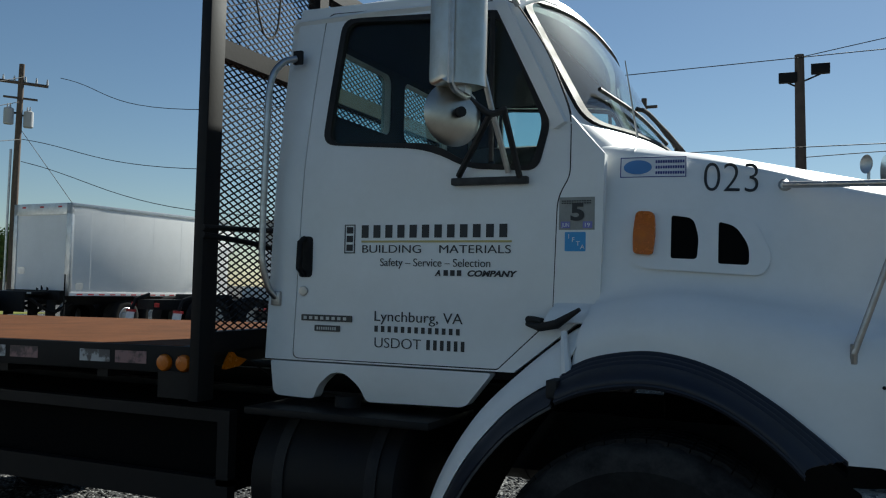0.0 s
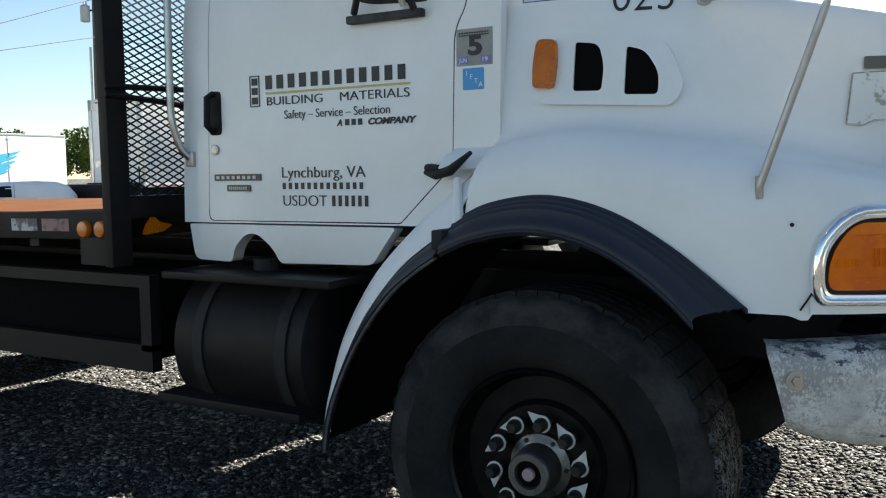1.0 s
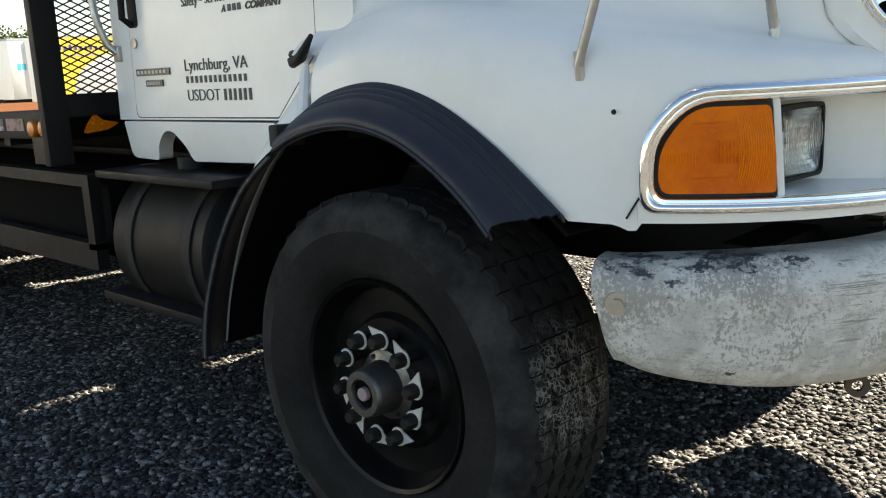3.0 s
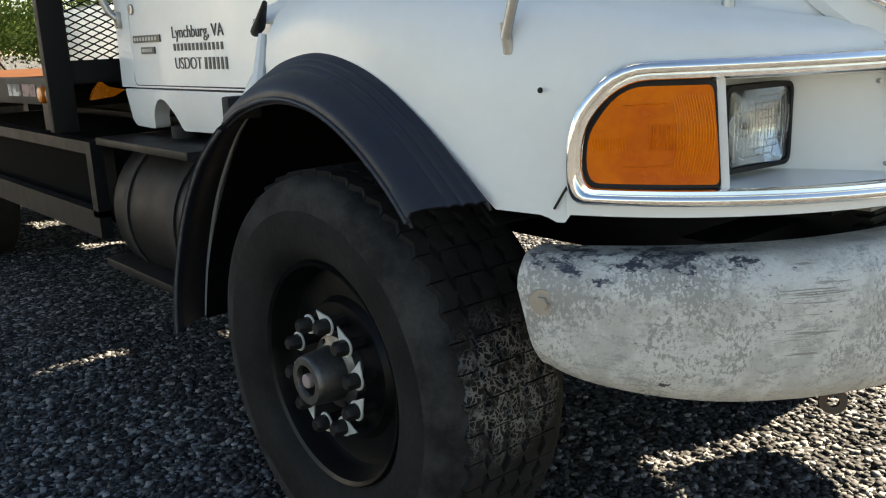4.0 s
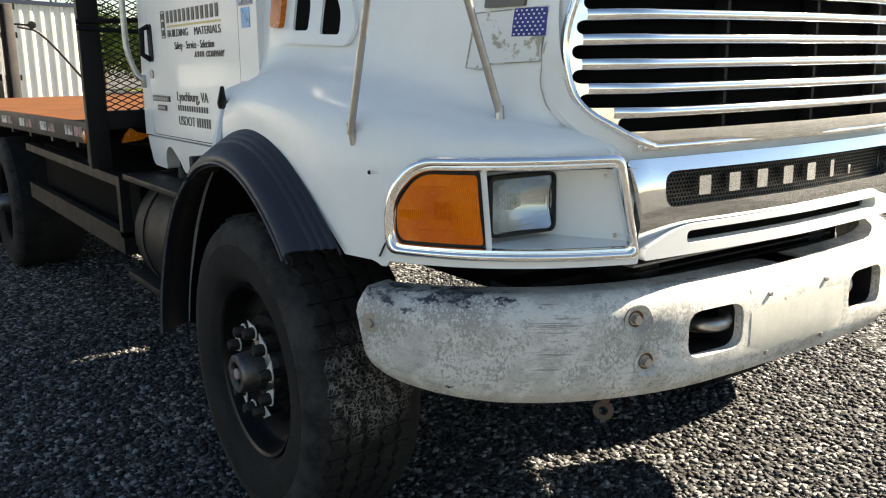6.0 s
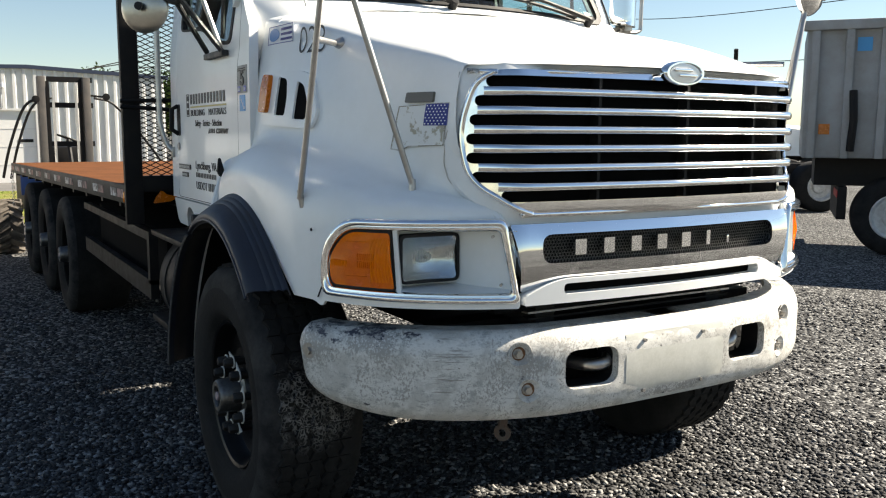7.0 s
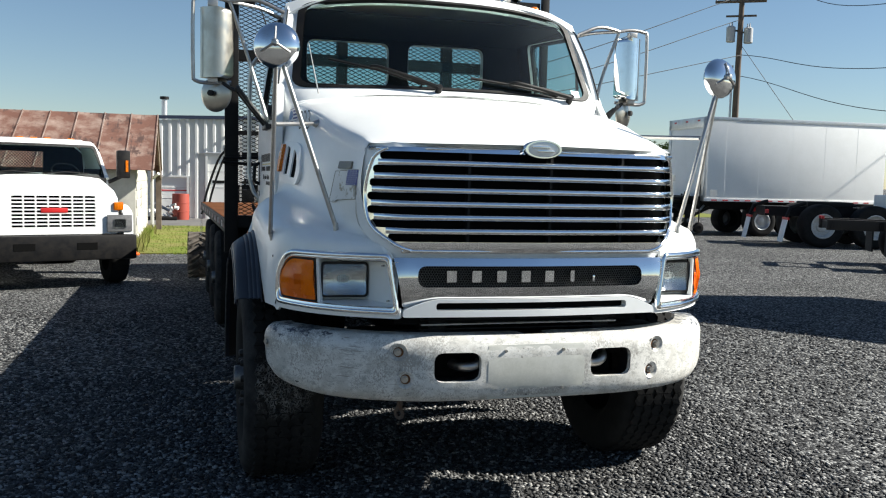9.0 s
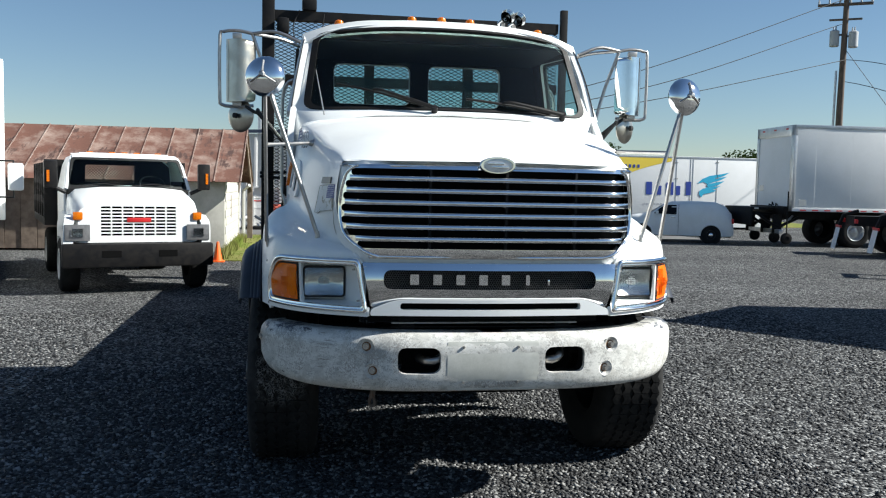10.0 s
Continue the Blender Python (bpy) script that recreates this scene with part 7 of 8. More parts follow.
part("guard_rail", tube(spline([(-10.3, 0.9, 0.95), (-10.2, 0.6, 1.4), (-10.1, 0.1, 2.0), (-10.0, -0.2, 2.1)], 14), 0.018, 8), BLACK, F)
plain("body", -11.2, -9.7, -1.2, 0.9, 0.5, 1.05, BLACK, F, 0.05)
plain("blue_panel", -9.69, -9.66, -1.25, -0.95, 0.75, 1.15, mat("blue_paint", (0.02, 0.06, 0.2), 0.5), F, 0.01)
part("steering_wheel", lathe([(0.16, 0.0), (0.17, 0.012), (0.18, 0.0), (0.17, -0.012)], 30, Matrix.Translation((-10.2, -0.55, 1.52)) @ Matrix.Rotation(radians(70), 4, "X"), True), BLACK, F)
part("steering_column", tube([(-10.2, -0.55, 1.5), (-9.9, -0.55, 1.05)], 0.03, 8), BLACK, F)
plain("seat", -10.9, -10.5, -0.8, -0.3, 1.05, 1.4, BLACK, F, 0.05)
for y in (-0.75, -0.4):
    plain("fork", -9.5, -8.62, y - 0.06, y + 0.06, 0.95, 0.99, STEEL, F)

# ----- white box trailer
TR = thing("box_trailer", "white box trailer with a rear lift gate", "trailer", at=pose(-19.4, 14.2, 0, 0, 0, 86))
body = plain("body", 0.05, 6.6, -0.0, 2.55, 1.2, 3.78, BOXWHITE, TR, 0.02, "white smooth trailer body")
for x in np.arange(0.7, 6.5, 1.2):
    plain("side_seam", x - 0.006, x + 0.006, -0.0012, 0.0, 1.3, 3.7, BOXWHITE, body)
plain("top_rail", 0.0, 6.62, -0.015, 0.02, 3.72, 3.83, ALU, body, 0.005)
low = plain("bottom_rail", 0.0, 6.62, -0.012, 0.02, 1.13, 1.24, BOXWHITE, body, 0.004)
for k in range(16):
    plain("red_mark", 0.25 + k * 0.4, 0.45 + k * 0.4, -0.0155, -0.0125, 1.15, 1.185, RED, low)
plain("rear_frame", -0.03, 0.06, -0.01, 0.2, 1.13, 3.83, ALU, body, 0.006)
plain("rear_frame", -0.03, 0.06, 2.4, 2.56, 1.13, 3.83, ALU, body, 0.006)
plain("rear_head", -0.03, 0.06, -0.01, 2.56, 3.5, 3.83, ALU, body, 0.006)
for y in (0.5, 1.3, 2.1):
    plain("rear_lamp", -0.036, -0.03, y - 0.08, y + 0.08, 3.7, 3.75, RED, body)
dr = plain("roller_door", 0.0, 0.04, 0.2, 2.4, 1.25, 3.5, BOXWHITE, TR, 0, "white roll-up rear door")
plain("door_decal", -0.004, 0.0, 2.0, 2.3, 1.75, 1.95, ALU, dr)
plain("corner_decal", 0.2, 0.45, -0.004, 0.0, 1.3, 1.5, ALU, body)
gate = plain("lift_gate", -0.22, -0.06, 0.15, 2.5, 1.0, 1.28, BLACK, TR, 0.02, "black folded lift gate")
plain("gate_platform", -1.05, -0.30, 0.5, 2.45, 1.16, 1.24, BLACK, gate, 0.015)
plain("gate_flap", -1.12, -1.04, 0.5, 2.45, 0.66, 1.24, BLACK, gate, 0.02)
plain("gate_beam", -0.95, -0.3, 0.7, 2.3, 0.98, 1.06, BLACK, gate, 0.02)
plain("gate_label", -1.0, -0.86, 0.494, 0.5, 1.175, 1.225, ALU, gate)
for y in (0.42, 1.2, 2.3):
    part("gate_arm", tube([(-0.95, y, 1.05), (-0.55, y, 0.78), (-0.2, y, 0.62), (0.45, y, 0.92)], 0.05, 6), BLACK, gate)
    part("gate_ram", tube([(-0.15, y + 0.1, 0.5), (0.3, y + 0.1, 0.98)], 0.035, 8), STEEL, gate)
    plain("gate_plate", -0.42, -0.12, y - 0.03, y + 0.03, 0.40, 1.0, BLACK, gate, 0.01)
part("gate_post", tube([(-0.12, 0.05, 0.42), (-0.12, 0.05, 1.75)], 0.022, 8), BLACK, gate)
plain("under_bar", -0.35, -0.22, 0.1, 2.45, 0.42, 0.54, ALU, gate, 0.01)
for y in (0.1, 0.9, 2.3):
    part("gate_wheel", lathe([(0.0, 0.06), (0.07, 0.055), (0.08, 0.07), (0.16, 0.06), (0.18, 0.03), (0.18, -0.03), (0.16, -0.06), (0.0, -0.06)], 20, Matrix.Translation((-0.1, y, 0.26))), BLACK, gate)
for y, z in ((0.7, 1.36), (0.95, 1.40), (1.15, 1.33)):
    part("gate_chain", tube([(-0.2, y, 1.24), (-0.18, y + 0.03, z), (-0.1, y + 0.08, 1.3)], 0.02, 6), BLACK, gate)
plain("chassis", 0.1, 8.0, 0.7, 1.8, 0.85, 1.12, BLACK, TR)
for x in (2.15, 3.3):
    for side, yy in ((-1, 0.02), (1, 2.5)):
        tyre(TR, x, yy, 0.5, 0.5, ALU, side, 0.12)
plain("reefer_unit", 6.62, 7.2, 0.3, 2.2, 2.7, 3.6, BOXWHITE, TR, 0.05, "white cooling unit")

# ----- long white moving trailer behind
MT = thing("moving_trailer", "long white moving trailer with yellow and blue shapes", "trailer", at=pose(-30.41, 11.78, 0, 0, 0, 90))
ML, MZ0, MZ1 = 8.0, 0.1, 3.2
mb = plain("body", -0.43, ML, 0, 2.5, MZ0, MZ1, mat("bright_white", (0.80, 0.80, 0.79), 0.5, second=(0.70, 0.70, 0.68), scale=0.8, amount=0.5), MT, 0.02, "white trailer side")
plain("top_rail", -0.43, ML, -0.014, 0.0, MZ1 - 0.07, MZ1 - 0.01, ALU, mb)
YEL = mat("yellow_vinyl", (0.80, 0.60, 0.06), 0.5)
SKYB = mat("cyan_vinyl", (0.05, 0.45, 0.68), 0.5)
ROYAL = mat("royal_vinyl", (0.02, 0.05, 0.30), 0.5)
FADED = mat("faded_print", (0.42, 0.43, 0.45), 0.6)
edge = [tuple(p) for p in spline([(0.05, 0.35), (0.15, 1.12), (0.35, 1.75), (0.85, 2.16), (1.6, 2.52), (2.5, 2.80), (3.4, 3.0)], 18)]
part("yellow_field", panel([(-0.42, 0.35), *edge, (3.4, MZ1 - 0.09), (-0.42, MZ1 - 0.09)], [], 0, lambda u, v: (u, -0.006, v), 0.004), YEL, mb, "yellow vinyl field with a curved edge")


def letter_block(name, x0, x1, z0, z1, y):
    return part(name, panel(rect(x0, x1, z0, z1, 0.02, 2), [], 0, lambda u, v: (u, y, v), 0.004), ROYAL, mb, "plain dark blue letter block", 0)


for x0, x1, z1 in ((2.13, 2.40, 2.06), (2.64, 2.84, 1.90), (3.06, 3.15, 2.04), (3.27, 3.40, 2.06), (3.52, 3.72, 1.90), (3.98, 4.22, 2.10)):
    letter_block("name_block", x0, x1, 1.50, z1, -0.012)
for k in range(11):
    letter_block("print_block", -0.26 + k * 0.195, -0.16 + k * 0.195, 2.66, 2.86 if k in (0, 2) else 2.80, -0.016)
for k in range(24):
    plain("small_print", 2.0 + k * 0.16, 2.11 + k * 0.16, -0.008, -0.004, 1.05, 1.13, FADED, mb)
for k in range(12):
    plain("small_print", -0.1 + k * 0.13, 0.0 + k * 0.13, -0.014, -0.010, 2.44, 2.51, FADED, mb)
crest = [[(4.50, 2.02), (4.75, 2.24), (5.10, 2.38), (5.62, 2.46), (6.02, 2.54), (5.75, 2.38), (5.35, 2.27), (5.05, 2.16)],
         [(4.80, 2.10), (5.15, 2.22), (5.55, 2.30), (5.92, 2.36), (5.60, 2.20), (5.25, 2.10), (5.0, 2.0)],
         [(4.95, 1.98), (5.25, 2.06), (5.55, 2.12), (5.80, 2.16), (5.50, 1.98), (5.20, 1.90), (5.0, 1.88)],
         [(4.92, 1.86), (5.2, 1.90), (5.48, 1.92), (5.62, 1.94), (5.35, 1.80), (5.05, 1.74), (4.85, 1.76)],
         [(4.62, 1.70), (4.80, 1.82), (5.05, 1.80), (5.30, 1.76), (5.42, 1.72), (5.10, 1.62), (4.82, 1.56), (4.72, 1.42), (4.62, 1.52)]]
for k, sh in enumerate(crest):
    part("wing_shape", panel(sh, [], 0, lambda u, v, k=k: (u, -0.008 - 0.002 * k, v), 0.003), SKYB, mb, "plain light blue wing shape")
for x in (3.5, 4.16, 4.28, 5.42):
    plain("door_bar", x, x + 0.03, -0.008, 0.0, MZ0 + 0.9, MZ1 - 0.12, ALU, mb)
for x, z in ((3.44, 2.9), (3.44, 2.2), (5.36, 2.95), (5.36, 2.25)):
    plain("door_hinge", x, x + 0.14, -0.012, 0.0, z, z + 0.04, STEEL, mb)
plain("chassis", 0.5, ML - 0.4, 0.5, 2.0, 0.06, MZ0, BLACK, MT)
for x in (0.9, 2.0, ML - 1.2):
    tyre(MT, x, 0.14, 0.36, 0.4, RIMWHITE, -1)

FT = thing("far_trailer", "white trailer parked behind another trailer", "trailer", at=pose(-36, 11.9, 0))
fb = plain("body", -9, 0, 0, 2.1, 0.9, 3.35, BOXWHITE, FT, 0.03, "white trailer body")
plain("top_rail", -9, 0.012, 0, 2.1, 3.3, 3.38, ALU, fb)
for y in (0.7, 1.4):
    plain("door_bar", 0.0, 0.03, y - 0.02, y + 0.02, 1.0, 3.25, ALU, fb)
for k in range(4):
    plain("name_block", 0.0, 0.006, 0.3 + k * 0.2, 0.45 + k * 0.2, 2.1, 2.35, SKYB, fb)
plain("chassis", -8.5, -0.2, 0.4, 1.7, 0.6, 0.9, BLACK, FT)
for x in (-1.4, -2.6):
    for s, yy in ((-1, 0.0), (1, 2.1)):
        tyre(FT, x, yy, 0.5, 0.5, RIMWHITE, s)

# ----- small white panel van
V = thing("panel_van", "small white panel van parked before a moving trailer", "van", at=pose(-21.9, 11.5, 0, 0, 0, 247) @ Matrix.Scale(0.82, 4))
vs_ = []
for x, zl, zh, w in ((2.2, 0.42, 0.80, 0.72), (2.12, 0.30, 0.98, 0.82), (1.5, 0.28, 1.10, 0.86), (1.1, 0.28, 1.16, 0.87), (0.55, 0.28, 1.50, 0.86), (0.2, 0.28, 1.63, 0.85), (-0.8, 0.28, 1.66, 0.85), (-1.5, 0.28, 1.63, 0.85), (-1.85, 0.28, 1.50, 0.84), (-2.1, 0.30, 1.20, 0.83), (-2.18, 0.34, 0.72, 0.80), (-2.2, 0.42, 0.5, 0.76)):
    h = zh - zl
    vs_.append([(x, -w * 0.96, zl), (x, -w, zl + h * 0.3), (x, -w, zl + h * 0.55), (x, -w * 0.93, zl + h * 0.85), (x, -w * 0.78, zh - 0.02), (x, -w * 0.4, zh), (x, w * 0.4, zh), (x, w * 0.78, zh - 0.02), (x, w * 0.93, zl + h * 0.85), (x, w, zl + h * 0.55), (x, w, zl + h * 0.3), (x, w * 0.96, zl)])
vb = part("body", grid(vs_, 0.02), WHITE, V, "rounded white van body", 60)
part("floor_pan", boxed(-2.1, 2.1, -0.75, 0.75, 0.25, 0.4), BLACK, V)
part("rear_panel", boxed(-2.2, -2.17, -0.74, 0.74, 0.45, 0.52), BLACK, vb)
for s in (-1, 1):
    part("side_window", panel(rounded([(0.02, 1.12), (0.92, 1.14), (0.60, 1.42), (0.30, 1.50), (0.02, 1.50)], 0.05), [], 0.1, lambda u, v, s=s: (u, s * (0.872 - 0.22 * max(0, v - 1.05)), v), 0.012, (0, s, 0)), DKGLASS, vb, "dark side window")
    part("door_line", tube([(-0.06, s * 0.868, 0.36), (-0.06, s * 0.872, 1.0), (-0.06, s * 0.80, 1.55)], 0.006, 5), RUBBER, vb)
    part("door_pull", boxed(0.06, 0.22, min(s * 0.868, s * 0.885), max(s * 0.868, s * 0.885), 0.98, 1.02, 0.004), CHROME, vb)
    part("wing_mirror", boxed(0.72, 0.84, min(s * 0.86, s * 1.02), max(s * 0.86, s * 1.02), 1.12, 1.26, 0.03), WHITE, vb)
    part("tail_lamp", boxed(-2.19, -2.10, min(s * 0.70, s * 0.82), max(s * 0.70, s * 0.82), 0.80, 1.0, 0.02), RED, vb)
    for x in (-1.33, 1.35):
        part("wheel_arch", lathe([(0.0, 0.0), (0.38, 0.0), (0.40, 0.006), (0.40, -0.02), (0.0, -0.02)], 32, Matrix.Translation((x, s * 0.872, 0.33)) @ Matrix.Diagonal((1, 1 if s < 0 else -1, 1, 1))), BLACK, vb)
        tyre(V, x, s * 0.885, 0.33, 0.2, CHROME, s, 0.03)
        part("arch_flare", tube([(x + 0.42 * math.cos(a), s * 0.876, 0.33 + 0.42 * math.sin(a)) for a in np.linspace(-0.1, math.pi + 0.1, 18)], 0.035, 8), WHITE, vb)
part("windscreen", panel(rounded([(-0.72, 1.17), (0.72, 1.17), (0.62, 1.50), (-0.62, 1.50)], 0.05), [], 0.2, lambda u, v: (1.12 - 1.55 * (v - 1.15), u, v), 0.012, (0.6, 0, 0.8)), DKGLASS, vb)
for s in (-1, 1):
    plain("headlight", 2.04, 2.16, s * 0.62 - 0.12, s * 0.62 + 0.12, 0.68, 0.84, LENSGLASS, V, 0.03)

# ----- white semi tractor
S = thing("semi_tractor", "white semi tractor with roof fairing and upright exhaust", "truck", at=pose(-14.98, 15.14, 0, 0, 0, 69) @ Matrix.Diagonal((1.05, 1.05, 1.1, 1)))
for x in (0.0, 1.32):
    for s, yy in ((-1, -0.02), (1, 2.4)):
        tyre(S, x, yy, 0.54, 0.55, RIMWHITE, s, 0.16)
tyre(S, 5.4, 0.05, 0.54, 0.3, RIMWHITE, -1, 0.05)
tyre(S, 5.4, 2.35, 0.54, 0.3, RIMWHITE, 1, 0.05)
plain("chassis", -1.3, 6.2, 0.75, 1.65, 0.75, 1.0, BLACK, S)
part("fifth_wheel", boxed(-0.2, 1.0, 0.7, 1.7, 1.0, 1.14, 0.03), BLACK, S)
for y in (0.55, 1.85):
    plain("tail_lamp", -1.34, -1.28, y - 0.08, y + 0.08, 0.82, 0.92, RED, S)
FLAP = mat("white_flap", (0.85, 0.85, 0.84), 0.5, second=(0.7, 0.7, 0.68), scale=5, amount=0.5)
for x, y in ((-0.95, -0.1), (-1.5, 1.4)):
    fl = part("mud_flap", grid([[(x - 0.03 * k, y + 0.44 * w, 0.70 - 0.145 * k) for w in (0, 0.5, 1)] for k in range(5)], 0.012), FLAP, S, "white mud flap")
    plain("flap_bracket", x - 0.01, x + 0.04, y - 0.02, y + 0.46, 0.68, 0.74, RED, fl)
    part("quarter_fender", tube([(x + 0.02, y + 0.2, 0.74), (x + 0.12, y + 0.2, 1.0), (x + 0.5, y + 0.2, 1.12)], 0.05, 6), BLACK, fl)
cabin = plain("cab", 3.0, 4.35, 0.15, 2.25, 1.0, 2.6, WHITE, S, 0.1, "white day cab")
part("hood", grid([[(x, 0.3, 0.9), (x, 0.3, z - 0.1), (x, 0.5, z), (x, 1.9, z), (x, 2.1, z - 0.1), (x, 2.1, 0.9)] for x, z in ((4.3, 1.75), (5.6, 1.65), (6.3, 1.5), (6.4, 1.2))], 0.02), WHITE, S, "white hood", 50)
door = part("door", panel(rect(3.1, 4.15, 1.08, 2.5, 0.08), [], 0, lambda u, v: (u, 0.145, v), 0.02), WHITE, S)
part("door_window", panel(rounded([(3.2, 1.9), (4.08, 1.9), (4.0, 2.42), (3.2, 2.45)], 0.05), [], 0, lambda u, v: (u, 0.122, v), 0.01), DKGLASS, door)
part("peep_window", panel(rect(3.85, 4.05, 1.2, 1.5, 0.04), [], 0, lambda u, v: (u, 0.122, v), 0.01), DKGLASS, door)
part("door_decal", panel(rect(3.2, 3.36, 1.25, 1.32), [], 0, lambda u, v: (u, 0.122, v), 0.004), BLACK, door)
part("back_window", panel(rect(0.9, 1.5, 1.8, 2.1, 0.06), [], 0, lambda u, v: (2.985, u, v), 0.01, (-1, 0, 0)), DKGLASS, cabin)
part("fairing", grid([[(x, 0.45, 2.6), (x, 0.5, z), (x, 1.9, z), (x, 1.95, 2.6)] for x, z in ((2.75, 3.3), (3.0, 3.32), (3.6, 3.1), (4.2, 2.75), (4.4, 2.62))], 0.02), BOXWHITE, S, "white roof fairing", 50)
st = part("exhaust_pipe", tube([(2.75, 0.25, 1.1), (2.75, 0.25, 2.35)], 0.1, 16), CHROME, S, "tall exhaust stack with heat shield")
part("stack_pipe", tube([(2.75, 0.25, 2.3), (2.75, 0.25, 3.55), (2.72, 0.2, 3.68)], 0.06, 12), BLACK, st)
for k in range(3):
    part("air_hose", tube(spline([(2.95, 1.0 + 0.1 * k, 1.7), (2.6, 1.0 + 0.15 * k, 1.2), (2.5, 1.1 + 0.1 * k, 1.5), (2.9, 1.3, 1.4)], 16), 0.015, 6), RUBBER, S)
plain("fuel_tank", 2.0, 3.6, 0.0, 0.55, 0.5, 1.0, ALU, S, 0.1)
plain("deck_box", 1.9, 2.6, 0.9, 1.7, 1.0, 1.35, BOXWHITE, S, 0.03)

# ----- bare truck chassis in front of it
CH = thing("truck_chassis", "dark bare truck chassis with dual rear wheels", "truck", at=pose(-8.75, 12.6, 0, 0, 0, 60))
for x in (0.0, 1.32):
    for s, yy in ((-1, 0.0), (1, 2.3)):
        tyre(CH, x, yy, 0.53, 0.55, RIMWHITE, s, 0.16)
for y in (0.7, 1.6):
    plain("frame_rail", -1.9, 3.4, y - 0.05, y + 0.05, 0.78, 1.0, mat("brown_frame", (0.02, 0.015, 0.011), 0.7) if "brown_frame" not in bpy.data.materials else bpy.data.materials["brown_frame"], CH, 0.01, "rusty brown frame rail")
for x in (-1.85, -0.9, 0.6, 2.2):
    plain("cross_member", x, x + 0.1, 0.65, 1.65, 0.8, 0.96, BLACK, CH)
plain("axle", -0.06, 0.06, 0.1, 2.2, 0.46, 0.58, BLACK, CH, 0.02)
for y in (0.3, 2.0):
    plain("mud_flap", -0.78, -0.75, y - 0.3, y + 0.3, 0.28, 0.85, RUBBER, CH, 0, "black mud flap")
for y in (1.0, 1.3):
    plain("tail_lamp", -1.96, -1.9, y - 0.03, y + 0.03, 1.0, 1.06, RED, CH, 0.01)

# ----- grey dump trailer
D = thing("dump_trailer", "grey ribbed steel dump trailer", "trailer", at=pose(-4.35, 8.05, 0, 0, 0, 38))
DGREY = mat("dump_grey", (0.33, 0.34, 0.35), 0.55, second=(0.22, 0.2, 0.17), scale=2, amount=0.6)
db = plain("body", 0, 6.5, 0, 2.2, 1.3, 3.08, DGREY, D, 0.03, "grey ribbed dump body")
for x in np.arange(0.06, 6.4, 0.42):
    plain("rib", x, x + 0.1, -0.09, 0.0, 1.3, 3.05, DGREY, db, 0.01)
plain("top_rail", -0.05, 6.55, -0.11, 0.05, 3.0, 3.13, DGREY, db, 0.02)
plain("blue_decal", 0.62, 0.8, -0.006, 0.0, 2.72, 2.9, BLUE, db)
plain("orange_decal", 0.2, 0.34, -0.006, 0.0, 1.62, 1.76, AMBER, db)
plain("chassis", 0.2, 6.4, 0.6, 1.8, 0.9, 1.3, BLACK, D)
part("latch_gear", tube([(0.6, -0.1, 2.2), (0.62, -0.16, 1.8), (0.6, -0.1, 1.4)], 0.05, 8), BLACK, db)
plain("guard_bar", 0.5, 0.62, 0.2, 2.0, 0.45, 0.9, BLACK, D)
plain("rear_reflector", 0.49, 0.5, 0.2, 1.0, 0.75, 0.85, RED, D)
for x in (1.2, 2.5):
    tyre(D, x, 0.0, 0.52, 0.5, RIMWHITE, -1)
plain("front_leg", 5.6, 5.75, 0.4, 0.55, 0.0, 0.9, BLACK, D)

# ----- poles and wires
POLEWOOD = mat("pole_wood", (0.12, 0.09, 0.07), 0.9, second=(0.07, 0.055, 0.045), scale=3)
CAN = mat("transformer_grey", (0.4, 0.41, 0.42), 0.5)
P = thing("utility_pole", "tall weathered wooden utility pole with transformers and crossarm", "pole", at=pose(-41.8, 30.6, 0) @ Matrix.Scale(0.75, 4))
part("pole_shaft", tube([(0.0, 0.0, 0), (0.0, 0.0, 9), (0.06, 0.08, 18.6)], [0.3, 0.26, 0.2], 12), POLEWOOD, P)
part("conduit", tube([(-0.25, -0.40, 0), (-0.22, -0.35, 12)], 0.09, 8), ALU, P)
arm = part("crossarm", tube([(-1.25, -1.55, 17.2), (1.25, 1.55, 17.1)], 0.13, 6), POLEWOOD, P)
for k in range(6):
    a = k / 5
    part("insulator", tube([(-1.2 + 2.4 * a, -1.49 + 2.98 * a, 17.15), (-1.2 + 2.4 * a, -1.49 + 2.98 * a, 17.65)], [0.1, 0.05], 8), CAN, arm)
part("crossarm", tube([(-0.7, -0.85, 16.0), (0.8, 1.0, 15.95)], 0.09, 6), POLEWOOD, P)
for dx, dy, dz in ((-0.42, -0.52, 0.0), (0.44, 0.55, -0.15)):
    c = part("transformer", tube([(dx, dy, 13.9 + dz), (dx, dy, 13.95 + dz), (dx, dy, 15.1 + dz), (dx, dy, 15.2 + dz)], [0.3, 0.36, 0.36, 0.2], 16), CAN, P, "grey transformer can")
    part("hanger", tube([(dx, dy, 14.8 + dz), (0, 0, 14.8 + dz)], 0.08, 6), BLACK, c)
    for e in (-0.15, 0.15):
        part("bushing", tube([(dx + e, dy, 15.15 + dz), (dx + e, dy, 15.5 + dz)], [0.07, 0.04], 8), CAN, c)
FP = thing("flood_light_pole", "wooden pole with two flood lights", "pole", at=pose(-0.45, 35.9, 0))
part("pole_shaft", tube([(0.1, 0, 0), (-0.1, 0, 12.1)], [0.28, 0.2], 12), POLEWOOD, FP)
